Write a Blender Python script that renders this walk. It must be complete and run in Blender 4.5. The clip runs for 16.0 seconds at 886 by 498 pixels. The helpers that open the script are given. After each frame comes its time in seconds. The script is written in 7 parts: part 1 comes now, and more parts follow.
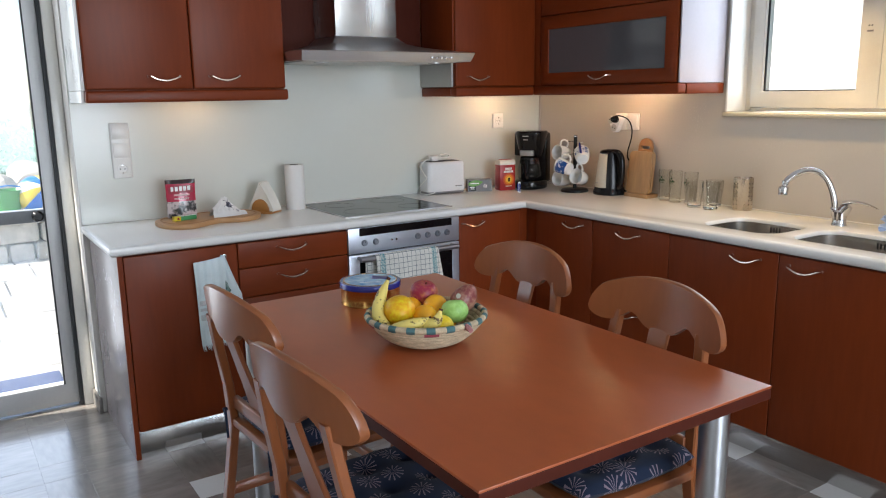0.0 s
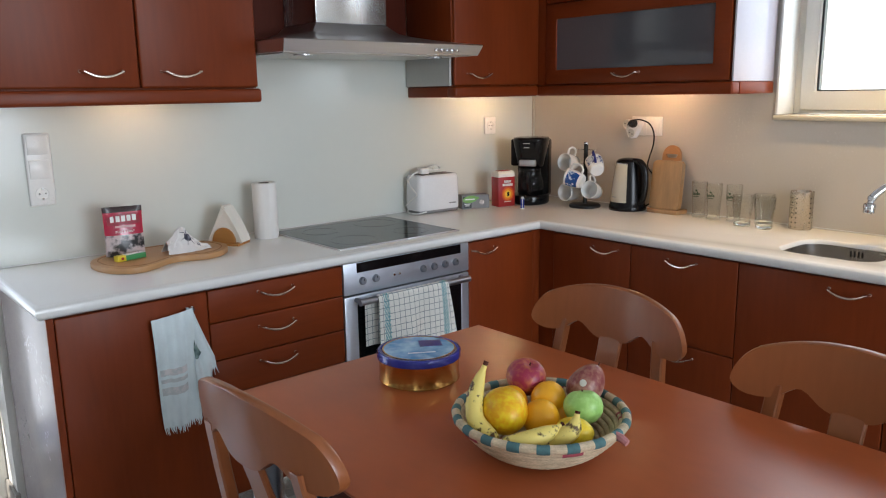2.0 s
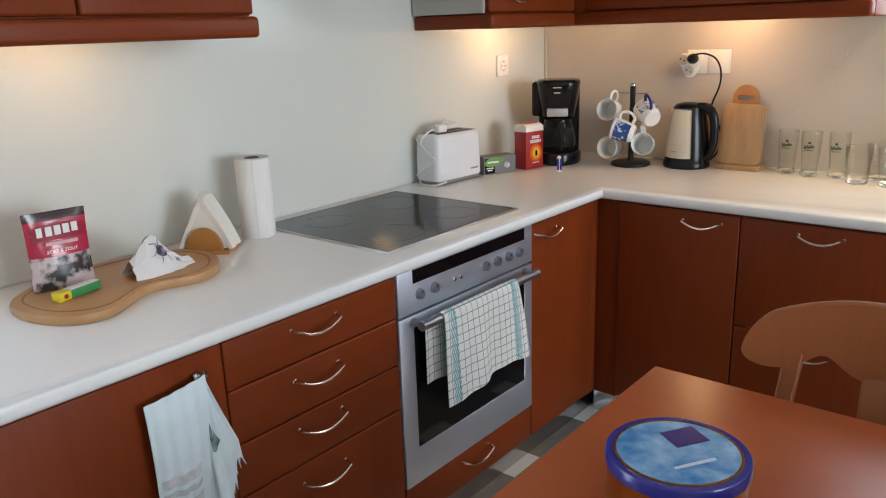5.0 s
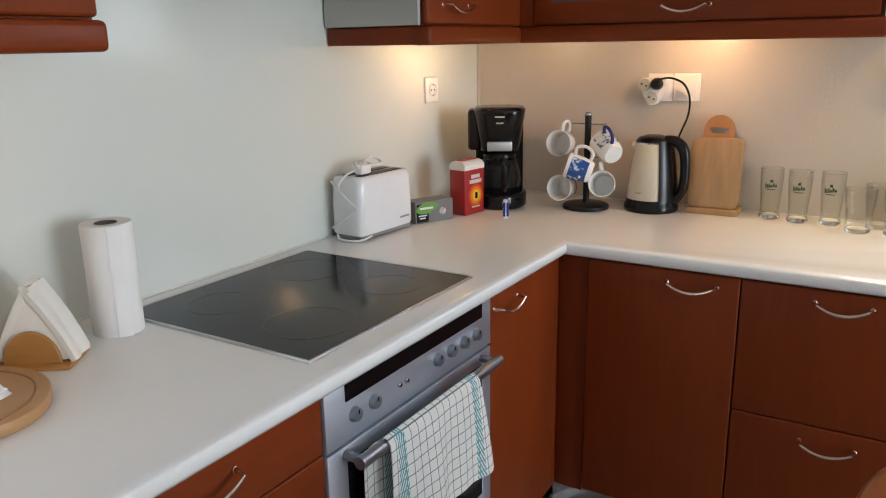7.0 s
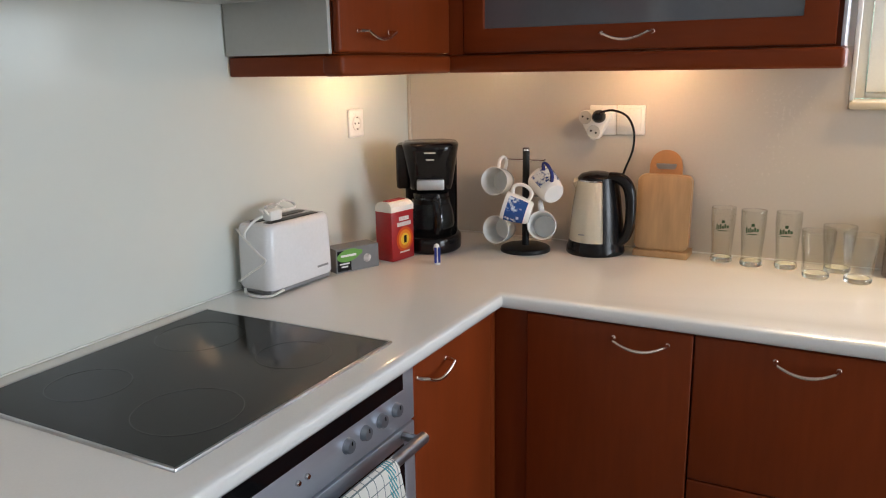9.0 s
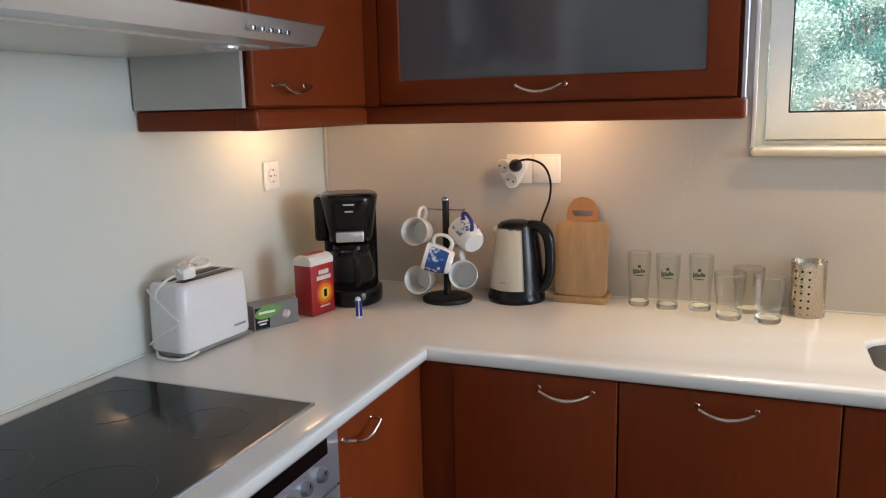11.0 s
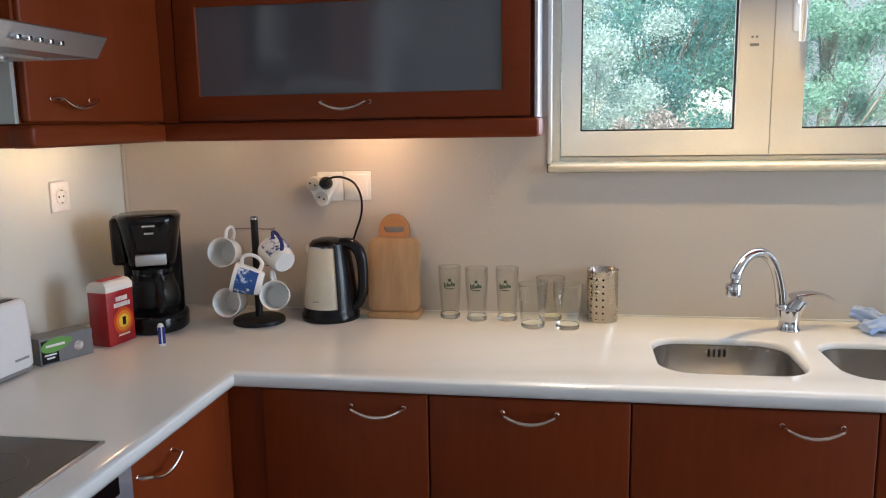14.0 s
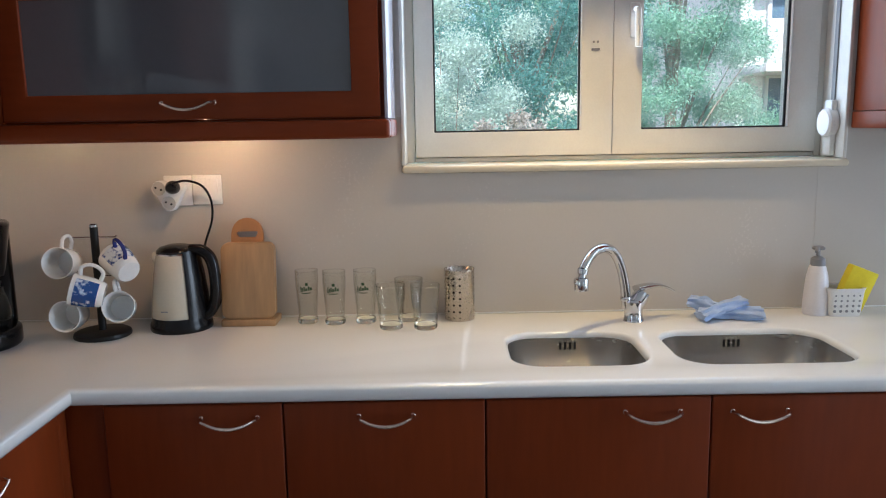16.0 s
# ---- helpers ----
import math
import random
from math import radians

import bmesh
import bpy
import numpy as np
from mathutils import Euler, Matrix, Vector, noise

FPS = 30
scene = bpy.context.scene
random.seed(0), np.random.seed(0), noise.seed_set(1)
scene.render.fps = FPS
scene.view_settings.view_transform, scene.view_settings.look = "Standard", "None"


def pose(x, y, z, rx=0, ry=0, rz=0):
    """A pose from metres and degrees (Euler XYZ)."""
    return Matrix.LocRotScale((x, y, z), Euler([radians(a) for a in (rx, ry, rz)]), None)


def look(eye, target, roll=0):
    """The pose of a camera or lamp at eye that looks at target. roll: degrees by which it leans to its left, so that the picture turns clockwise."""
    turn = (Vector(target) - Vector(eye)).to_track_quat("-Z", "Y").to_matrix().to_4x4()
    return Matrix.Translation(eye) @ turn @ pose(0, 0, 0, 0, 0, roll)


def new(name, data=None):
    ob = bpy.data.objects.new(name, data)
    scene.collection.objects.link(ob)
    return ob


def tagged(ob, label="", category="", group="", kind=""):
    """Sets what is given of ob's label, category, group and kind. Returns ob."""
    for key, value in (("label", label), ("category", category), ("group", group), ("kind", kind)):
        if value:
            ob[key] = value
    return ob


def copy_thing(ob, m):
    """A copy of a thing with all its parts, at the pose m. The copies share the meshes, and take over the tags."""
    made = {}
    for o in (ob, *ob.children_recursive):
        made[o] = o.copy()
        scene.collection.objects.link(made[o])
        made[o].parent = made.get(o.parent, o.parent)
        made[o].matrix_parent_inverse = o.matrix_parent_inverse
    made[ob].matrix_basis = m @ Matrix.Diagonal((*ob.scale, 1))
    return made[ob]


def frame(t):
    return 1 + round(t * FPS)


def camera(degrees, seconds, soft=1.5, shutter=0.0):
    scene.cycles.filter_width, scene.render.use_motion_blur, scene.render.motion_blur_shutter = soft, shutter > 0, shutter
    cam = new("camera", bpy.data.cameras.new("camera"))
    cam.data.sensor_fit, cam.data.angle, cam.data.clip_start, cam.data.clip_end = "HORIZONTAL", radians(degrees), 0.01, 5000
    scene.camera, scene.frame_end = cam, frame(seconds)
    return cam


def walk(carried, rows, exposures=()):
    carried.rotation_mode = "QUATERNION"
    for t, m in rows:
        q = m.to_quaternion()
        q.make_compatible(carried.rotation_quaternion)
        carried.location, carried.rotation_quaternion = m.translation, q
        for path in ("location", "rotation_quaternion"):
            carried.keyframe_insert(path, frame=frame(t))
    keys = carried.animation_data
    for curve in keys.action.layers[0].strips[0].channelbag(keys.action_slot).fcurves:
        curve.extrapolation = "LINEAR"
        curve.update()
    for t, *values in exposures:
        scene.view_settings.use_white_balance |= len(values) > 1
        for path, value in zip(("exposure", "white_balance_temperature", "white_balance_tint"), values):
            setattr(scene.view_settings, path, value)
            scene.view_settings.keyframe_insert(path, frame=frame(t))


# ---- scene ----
cam = camera(59.8, 16.0, 1.1)
METRES, EYE, TILT, LEAN, TURN = 2.81, 1.408, 0.0, 0.0, -33.4
ROWS = [
    (0.0, 0.0, 0.0, 0.0, -0.17, -11.46, 0.84),
    (0.5, -0.0204, 0.0582, 0.002, -1.74, -11.5, 0.64),
    (1.0, -0.0612, 0.115, 0.0039, -3.5, -11.29, 0.62),
    (1.5, -0.1093, 0.1751, 0.0075, -5.43, -11.14, 0.72),
    (2.0, -0.1395, 0.2445, 0.0021, -7.21, -11.54, 0.88),
    (2.5, -0.1591, 0.3039, -0.0003, -8.69, -12.46, 0.98),
    (3.0, -0.1982, 0.3643, -0.003, -9.94, -13.72, 1.13),
    (5.5, -0.2961, 0.6251, -0.0048, -19.38, -15.74, 1.73),
    (6.0, -0.2925, 0.6802, -0.0045, -21.65, -15.25, 1.45),
    (6.5, -0.2716, 0.7303, -0.004, -23.47, -15.07, 1.15),
    (7.0, -0.2593, 0.7747, -0.0056, -25.01, -14.96, 0.99),
    (7.5, -0.2411, 0.8098, -0.004, -26.35, -14.91, 0.86),
    (8.0, -0.2115, 0.8257, -0.0045, -26.75, -14.54, 0.71),
    (10.5, -0.1966, 0.8486, 0.0064, -33.19, -10.93, 1.48),
    (11.0, -0.1951, 0.849, 0.0062, -34.82, -10.29, 1.31),
    (11.5, -0.1944, 0.8482, 0.0066, -36.54, -9.77, 1.15),
    (12.0, -0.1915, 0.8478, 0.0068, -38.43, -9.46, 1.01),
    (12.5, -0.1882, 0.8446, 0.0073, -40.5, -9.29, 0.94),
    (13.0, -0.1865, 0.8419, 0.0078, -42.71, -9.23, 0.92),
    (13.5, -0.1826, 0.8391, 0.0071, -44.99, -9.24, 0.93),
    (14.0, -0.1782, 0.8373, 0.0062, -47.35, -9.3, 0.93),
    (14.5, -0.175, 0.8335, 0.0061, -49.73, -9.31, 0.94),
    (15.0, -0.1723, 0.8309, 0.0053, -52.1, -9.32, 0.97),
    (15.5, -0.1681, 0.8273, 0.0053, -54.46, -9.31, 0.96),
    (16.0, -0.1647, 0.8251, 0.0054, -56.77, -9.32, 0.98),
]
walk(cam, [(t, pose(0, 0, EYE, TILT, LEAN, TURN) @ pose(METRES * x, METRES * y, METRES * z, 90 + pitch, roll, yaw)) for t, x, y, z, yaw, pitch, roll in ROWS], exposures=[(0.0, 0.96, 6400, 10), (3.0, 1.02, 6400, 10), (5.5, 1.24, 6560, 10), (8.0, 1.22, 6560, 10), (11.0, 1.08, 6280, 10), (13.0, 1.00, 6060, 10), (14.5, 0.88, 5880, 10), (16.0, 0.72, 5740, 9)])

# ---- world and light ----
world = bpy.data.worlds.new("world")
scene.world = world
world.use_nodes = True
_n = world.node_tree.nodes
sky = _n.new("ShaderNodeTexSky")
sky.sky_type = "NISHITA"
sky.sun_disc = False
sky.sun_elevation = radians(48)
sky.sun_rotation = radians(-79)
_n["Background"].inputs["Strength"].default_value = 0.15
world.node_tree.links.new(sky.outputs["Color"], _n["Background"].inputs["Color"])


def lamp(name, kind, m, power, colour, **more):
    data = bpy.data.lights.new(name, kind)
    data.energy, data.color = power, colour
    if kind == "AREA":
        data.shape = "RECTANGLE"
        data.size, data.size_y = more["size"]
    if kind == "SUN":
        data.angle = more["angle"]
    if kind in ("SPOT", "POINT"):
        data.shadow_soft_size = more["radius"]
    if kind == "SPOT":
        data.spot_size, data.spot_blend = radians(more["cone"]), 0.9
    ob = new(name, data)
    ob.matrix_world = m
    return ob


WARM, DAY = (1.0, 0.62, 0.31), (0.85, 0.93, 1.04)
lamp("sun", "SUN", look((-8.0, 1.6, 8.6), (0, 0, 0)), 5.0, (1.0, 0.95, 0.87), angle=radians(0.6))
# sky light through the glazed door and the kitchen window
lamp("door_daylight", "AREA", look((-0.2, 3.90, 1.15), (-0.2, 2.9, 1.0)), 8, DAY, size=(1.2, 2.0))
lamp("window_daylight", "AREA", look((3.205, 1.67, 1.80), (2.2, 1.67, 1.78)), 4.5, (0.78, 0.91, 1.05), size=(1.18, 0.88))
# fill light in unseen openings added to the living room's south and west walls
lamp("terrace_daylight", "AREA", look((1.05, -3.55, 1.50), (1.0, -2.5, 1.50)), 76, DAY, size=(2.2, 2.0))
lamp("west_daylight", "AREA", look((-2.75, -1.1, 1.2), (-1.7, -1.1, 1.2)), 1.5, DAY, size=(0.75, 2.0))
# small warm lamps under the wall cabinets, and above the sink
for _x, _y, _w in ((1.00, 3.45, 0.42), (2.69, 3.43, 1.0), (2.91, 2.80, 1.15)):
    lamp("cabinet_lamp", "POINT", pose(_x, _y, 1.406), _w, WARM, radius=0.012)
lamp("sink_lamp", "SPOT", look((2.84, 1.75, 2.06), (2.86, 1.80, 1.0)), 17, (1.0, 0.66, 0.28), radius=0.02, cone=105)


# ---- materials ----
def mat(name, colour, rough=0.5, metal=0.0, spread=0.12, scale=6.0, fine=90.0, bump=0.0, stretch=(1, 1, 1), coat=0.0, second=None, rough_spread=0.08, ramp=(0.3, 0.7), sheen=0.0, spec=0.5):
    """A surface with a broad and a fine variation of colour, gloss and relief."""
    m = bpy.data.materials.new(name)
    m.use_nodes = True
    t, b = m.node_tree, m.node_tree.nodes["Principled BSDF"]
    co = t.nodes.new("ShaderNodeTexCoord")
    mp = t.nodes.new("ShaderNodeMapping")
    mp.inputs["Scale"].default_value = stretch
    t.links.new(co.outputs["Object"], mp.inputs["Vector"])
    broad, grain = t.nodes.new("ShaderNodeTexNoise"), t.nodes.new("ShaderNodeTexNoise")
    for n, s, d in ((broad, scale, 3), (grain, fine, 4)):
        n.inputs["Scale"].default_value, n.inputs["Detail"].default_value = s, d
        t.links.new(mp.outputs["Vector"], n.inputs["Vector"])
    add = t.nodes.new("ShaderNodeMath")
    add.operation = "MULTIPLY_ADD"
    add.inputs[1].default_value = 0.4
    t.links.new(grain.outputs["Fac"], add.inputs[0])
    half = t.nodes.new("ShaderNodeMath")
    half.operation = "MULTIPLY"
    half.inputs[1].default_value = 0.6
    t.links.new(broad.outputs["Fac"], half.inputs[0])
    t.links.new(half.outputs[0], add.inputs[2])
    cr = t.nodes.new("ShaderNodeValToRGB")
    dark = tuple(c * (1 - spread) for c in colour)
    light = second or tuple(min(1, c * (1 + spread)) for c in colour)
    cr.color_ramp.elements[0].position, cr.color_ramp.elements[1].position = ramp
    cr.color_ramp.elements[0].color, cr.color_ramp.elements[1].color = (*dark, 1), (*light, 1)
    t.links.new(add.outputs[0], cr.inputs["Fac"])
    t.links.new(cr.outputs["Color"], b.inputs["Base Color"])
    rr = t.nodes.new("ShaderNodeMapRange")
    rr.inputs["To Min"].default_value, rr.inputs["To Max"].default_value = max(0.02, rough - rough_spread), min(1, rough + rough_spread)
    t.links.new(add.outputs[0], rr.inputs["Value"])
    t.links.new(rr.outputs["Result"], b.inputs["Roughness"])
    b.inputs["Metallic"].default_value = metal
    b.inputs["Coat Weight"].default_value = coat
    b.inputs["Coat Roughness"].default_value = 0.15
    b.inputs["Specular IOR Level"].default_value = spec
    b.inputs["Sheen Weight"].default_value = sheen
    if bump:
        bp = t.nodes.new("ShaderNodeBump")
        bp.inputs["Strength"].default_value, bp.inputs["Distance"].default_value = bump, 0.002
        t.links.new(add.outputs[0], bp.inputs["Height"])
        t.links.new(bp.outputs["Normal"], b.inputs["Normal"])
    return m


def glass(name, colour=(1, 1, 1), rough=0.0, thin=True, haze=0.0, slant=4.0, edge=0.70, least=0.035):
    """Clear glass: for a pane, a sheet that lets light straight through and mirrors at a slant."""
    m = bpy.data.materials.new(name)
    m.use_nodes = True
    t = m.node_tree
    b = t.nodes["Principled BSDF"]
    if not thin:
        b.inputs["Base Color"].default_value = (*colour, 1)
        b.inputs["Transmission Weight"].default_value, b.inputs["Roughness"].default_value, b.inputs["IOR"].default_value = 1.0, rough, 1.45
        return m
    clear, gloss, mix, lw = (t.nodes.new("ShaderNode" + k) for k in ("BsdfTransparent", "BsdfGlossy", "MixShader", "LayerWeight"))
    clear.inputs["Color"].default_value = (*colour, 1)
    gloss.inputs["Roughness"].default_value = rough
    power, scaled = t.nodes.new("ShaderNodeMath"), t.nodes.new("ShaderNodeMath")
    power.operation, scaled.operation = "POWER", "MULTIPLY_ADD"
    lw.inputs["Blend"].default_value = 0.5
    power.inputs[1].default_value = slant
    scaled.inputs[1].default_value, scaled.inputs[2].default_value = edge, least
    t.links.new(lw.outputs["Facing"], power.inputs[0])
    t.links.new(power.outputs[0], scaled.inputs[0])
    t.links.new(scaled.outputs[0], mix.inputs["Fac"])
    t.links.new(clear.outputs[0], mix.inputs[1])
    t.links.new(gloss.outputs[0], mix.inputs[2])
    last = mix
    if haze:
        # pale haze over the view: veiling glare put into the glass
        veil, veiled = t.nodes.new("ShaderNodeBsdfTranslucent"), t.nodes.new("ShaderNodeMixShader")
        veil.inputs["Color"].default_value = (0.82, 0.96, 0.98, 1)
        veiled.inputs["Fac"].default_value = haze
        t.links.new(mix.outputs[0], veiled.inputs[1])
        t.links.new(veil.outputs[0], veiled.inputs[2])
        last = veiled
    t.links.new(last.outputs[0], t.nodes["Material Output"].inputs["Surface"])
    return m


def plain(name, colour, rough=0.5, metal=0.0, coat=0.0, spec=0.5):
    return mat(name, colour, rough, metal, spec=spec, spread=0.05, scale=8, fine=160, coat=coat, rough_spread=0.04)


UP, ACROSS_X, ACROSS_Y = (1, 1, 0.12), (0.12, 1, 1), (1, 0.12, 1)
CHERRY = mat("cherry_veneer", (0.19, 0.034, 0.0075), 0.36, spread=0.14, scale=5, fine=70, stretch=UP, bump=0.03, coat=0.0, spec=0.20)
CHERRY_X = mat("cherry_veneer_lengthwise", (0.19, 0.034, 0.0075), 0.36, spread=0.14, scale=5, fine=70, stretch=ACROSS_X, bump=0.03, coat=0.0, spec=0.20)
CHERRY_Y = mat("cherry_veneer_crosswise", (0.19, 0.034, 0.0075), 0.36, spread=0.14, scale=5, fine=70, stretch=ACROSS_Y, bump=0.03, coat=0.0, spec=0.20)
TABLE_TOP = mat("cherry_tabletop", (0.41, 0.097, 0.029), 0.29, spread=0.12, scale=4, fine=24, stretch=(1, 0.5, 1), coat=0.0, spec=0.5, rough_spread=0.03)
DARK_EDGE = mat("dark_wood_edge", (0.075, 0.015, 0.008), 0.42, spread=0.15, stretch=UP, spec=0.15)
BEECH = mat("stained_beech", (0.29, 0.090, 0.029), 0.30, spread=0.12, scale=5, fine=60, stretch=(1, 1, 0.2), bump=0.02, coat=0.25)
GAP = plain("shadow_gap_black", (0.01, 0.006, 0.005), 0.8)
WORKTOP = mat("white_worktop", (0.82, 0.82, 0.80), 0.16, spread=0.03, scale=3, fine=220, coat=0.2, rough_spread=0.05)
# one laminate: east copy coloured dimmer and lamp-warm, north copy brighter
SPLASH_DIM = mat("laminate_dim_warm_light", (0.57, 0.527, 0.472), 0.26, spread=0.025, scale=2, fine=120, rough_spread=0.05)
SPLASH_NORTH = mat("greenish_laminate_bright_light", (0.69, 0.715, 0.665), 0.15, spread=0.012, scale=1.5, fine=30, rough_spread=0.015)
PLASTER = mat("white_plaster", (0.62, 0.60, 0.56), 0.75, spread=0.04, scale=3, fine=60, bump=0.08)
CEILING = mat("ceiling_paint", (0.80, 0.79, 0.77), 0.85, spread=0.03, scale=2, fine=50, bump=0.05)
PVC = plain("white_window_plastic", (0.76, 0.745, 0.70), 0.3)
MARBLE = mat("cream_sill_stone", (0.72, 0.65, 0.50), 0.22, spread=0.05, scale=9, fine=60)
STEEL_FRONT = mat("brushed_oven_steel", (0.60, 0.64, 0.72), 0.36, 0.75, spread=0.05, scale=10, fine=180, stretch=(0.05, 1, 1))
STEEL = mat("brushed_steel", (0.56, 0.56, 0.57), 0.30, 1.0, spread=0.06, scale=10, fine=180, stretch=(0.05, 1, 1), bump=0.02)
STEEL_LEG = mat("satin_steel", (0.62, 0.63, 0.65), 0.32, 1.0, spread=0.05, fine=120, stretch=(1, 1, 0.1))
CHROME = plain("chrome", (0.62, 0.62, 0.63), 0.10, 1.0)
HANDLE = plain("rosy_nickel", (0.76, 0.63, 0.53), 0.24, 1.0)
GLASS_DARK = plain("black_oven_glass", (0.005, 0.005, 0.006), 0.05, spec=0.35)
HOB_GLASS = mat("black_ceramic_glass", (0.008, 0.009, 0.010), 0.09, spread=0.2, scale=20, fine=300, rough_spread=0.03, spec=0.2)
FROSTED = mat("frosted_cabinet_glass", (0.100, 0.104, 0.118), 0.09, spread=0.04, scale=4, fine=80, rough_spread=0.01, spec=0.9)
FROSTED.node_tree.nodes["Principled BSDF"].inputs["IOR"].default_value = 1.6
GREY_SIDE = mat("grey_laminate", (0.50, 0.50, 0.47), 0.3, spread=0.04)
PALE_SIDE = mat("pale_lilac_laminate", (0.52, 0.49, 0.54), 0.22, spread=0.04)
KICK = mat("brushed_plinth", (0.55, 0.54, 0.53), 0.20, 1.0, spread=0.06, fine=120)
WHITE_PLASTIC = plain("white_plastic", (0.82, 0.81, 0.78), 0.28)
GREY_PLASTIC = plain("grey_plastic", (0.25, 0.25, 0.26), 0.45)
BLACK_PLASTIC = plain("black_plastic", (0.008, 0.008, 0.009), 0.22, spec=0.28)
BLACK_MATT = plain("black_painted_metal", (0.010, 0.010, 0.010), 0.4, spec=0.25)
PANE = glass("window_pane", haze=0.030)
DOOR_ALU = mat("pale_aluminium", (0.50, 0.50, 0.50), 0.45, 0.2, spread=0.05)
RUBBER = plain("dark_gasket", (0.02, 0.022, 0.025), 0.6)


# ---- mesh helpers ----
ORIGIN = {}


def thing(name, at, label, category, group="", rz=0.0, absolute=True, kind=""):
    ob = new(name)
    ob.empty_display_size = 0.05
    ob.matrix_world = pose(*at, 0, 0, rz)
    ORIGIN[ob.name] = Vector(at) if absolute else Vector((0, 0, 0))
    return tagged(ob, label, category, group, kind)


def part(name, bm, material, parent=None, label="", smooth=35, kind=""):
    root = parent
    while root is not None and root.parent is not None:
        root = root.parent
    if root is not None:
        bmesh.ops.translate(bm, verts=bm.verts, vec=-ORIGIN.get(root.name, Vector((0, 0, 0))))
    bmesh.ops.recalc_face_normals(bm, faces=bm.faces)
    me = bpy.data.meshes.new(name)
    bm.to_mesh(me)
    bm.free()
    for mm in material if isinstance(material, (list, tuple)) else (material,):
        me.materials.append(mm)
    if smooth:
        me.shade_smooth()
        me.set_sharp_from_angle(angle=radians(smooth))
    ob = new(name, me)
    if parent is not None:
        ob.parent = parent
    if label:
        ob["label"] = label
    if kind:
        ob["kind"] = kind
    return ob


def bx(x0, x1, y0, y1, z0, z1, bevel=0.0, seg=2, bm=None):
    """A box between two corners, its edges rounded."""
    own = bmesh.new()
    bmesh.ops.create_cube(own, size=1, matrix=Matrix.LocRotScale(((x0 + x1) / 2, (y0 + y1) / 2, (z0 + z1) / 2), None, (abs(x1 - x0), abs(y1 - y0), abs(z1 - z0))))
    if bevel:
        bmesh.ops.bevel(own, geom=own.edges[:], offset=bevel, segments=seg, affect="EDGES", profile=0.5)
    return merge(bm, own)


def merge(bm, own):
    if bm is None:
        return own
    me = bpy.data.meshes.new("join")
    own.to_mesh(me)
    own.free()
    bm.from_mesh(me)
    bpy.data.meshes.remove(me)
    return bm


def lathe(profile, n=28, m=None, bm=None, wave=None, open_end=False):
    """A body of revolution round z from (radius, height) pairs."""
    own = bmesh.new()
    rings = []
    for r, z in profile:
        if r < 1e-6:
            rings.append([own.verts.new((0, 0, z))])
        else:
            rings.append([own.verts.new((r * math.cos(a) * (wave(a, z) if wave else 1), r * math.sin(a) * (wave(a, z) if wave else 1), z)) for a in (2 * math.pi * k / n for k in range(n))])
    for a, b in zip(rings, rings[1:]):
        for k in range(n):
            q = [a[k % len(a)], a[(k + 1) % len(a)], b[(k + 1) % len(b)], b[k % len(b)]]
            q = list(dict.fromkeys(q))
            if len(q) > 2:
                own.faces.new(q)
    for ring in (rings[0], rings[-1]):
        if len(ring) > 2 and profile[0] != profile[-1] and not open_end:
            own.faces.new(ring)
    if m is not None:
        own.transform(m)
    return merge(bm, own)


def rounder(pts, rad, n=5):
    """More points on a smooth line through the given ones, with their radii."""
    rad = rad if isinstance(rad, (list, tuple)) else [rad] * len(pts)
    out, rr = [], []
    for k in range(len(pts) - 1):
        p0, p1, p2, p3 = (Vector(pts[min(max(k + d, 0), len(pts) - 1)]) for d in (-1, 0, 1, 2))
        for f in (s / n for s in range(n + (k == len(pts) - 2))):
            out.append(0.5 * ((2 * p1) + (p2 - p0) * f + (2 * p0 - 5 * p1 + 4 * p2 - p3) * f * f + (3 * p1 - p0 - 3 * p2 + p3) * f ** 3))
            rr.append(rad[k] + (rad[k + 1] - rad[k]) * f)
    return out, rr


def tube(path, r, n=8, bm=None, closed=False):
    """A round bar along points; r is a number or one radius a point."""
    own = bmesh.new()
    pts = [Vector(p) for p in path]
    rings, side = [], None
    for k, p in enumerate(pts):
        d = (pts[min(k + 1, len(pts) - 1)] - pts[max(k - 1, 0)]).normalized()
        if side is None:
            side = d.orthogonal().normalized()
        side = (side - d * side.dot(d)).normalized()
        up, rad = d.cross(side), r[k] if isinstance(r, (list, tuple)) else r
        rings.append([own.verts.new(p + rad * (math.cos(a) * side + math.sin(a) * up)) for a in (2 * math.pi * j / n for j in range(n))])
    for a, b in zip(rings, rings[1:]):
        for j in range(n):
            own.faces.new((a[j], a[(j + 1) % n], b[(j + 1) % n], b[j]))
    own.faces.new(rings[0])
    own.faces.new(rings[-1])
    return merge(bm, own)


def slab(outline, z0, z1, bevel=0.0, seg=2, m=None, bm=None):
    """A plate with the given outline in x and y, from z0 to z1."""
    own = bmesh.new()
    low = [own.verts.new((x, y, z0)) for x, y in outline]
    high = [own.verts.new((x, y, z1)) for x, y in outline]
    own.faces.new(low)
    top = own.faces.new(high)
    for k in range(len(low)):
        own.faces.new((low[k], low[(k + 1) % len(low)], high[(k + 1) % len(low)], high[k]))
    if bevel:
        bmesh.ops.recalc_face_normals(own, faces=own.faces)
        edges = [e for e in own.edges if abs(e.verts[0].co.z - e.verts[1].co.z) < 1e-6]
        bmesh.ops.bevel(own, geom=edges, offset=bevel, segments=seg, affect="EDGES", profile=0.5)
    if m is not None:
        own.transform(m)
    return merge(bm, own)


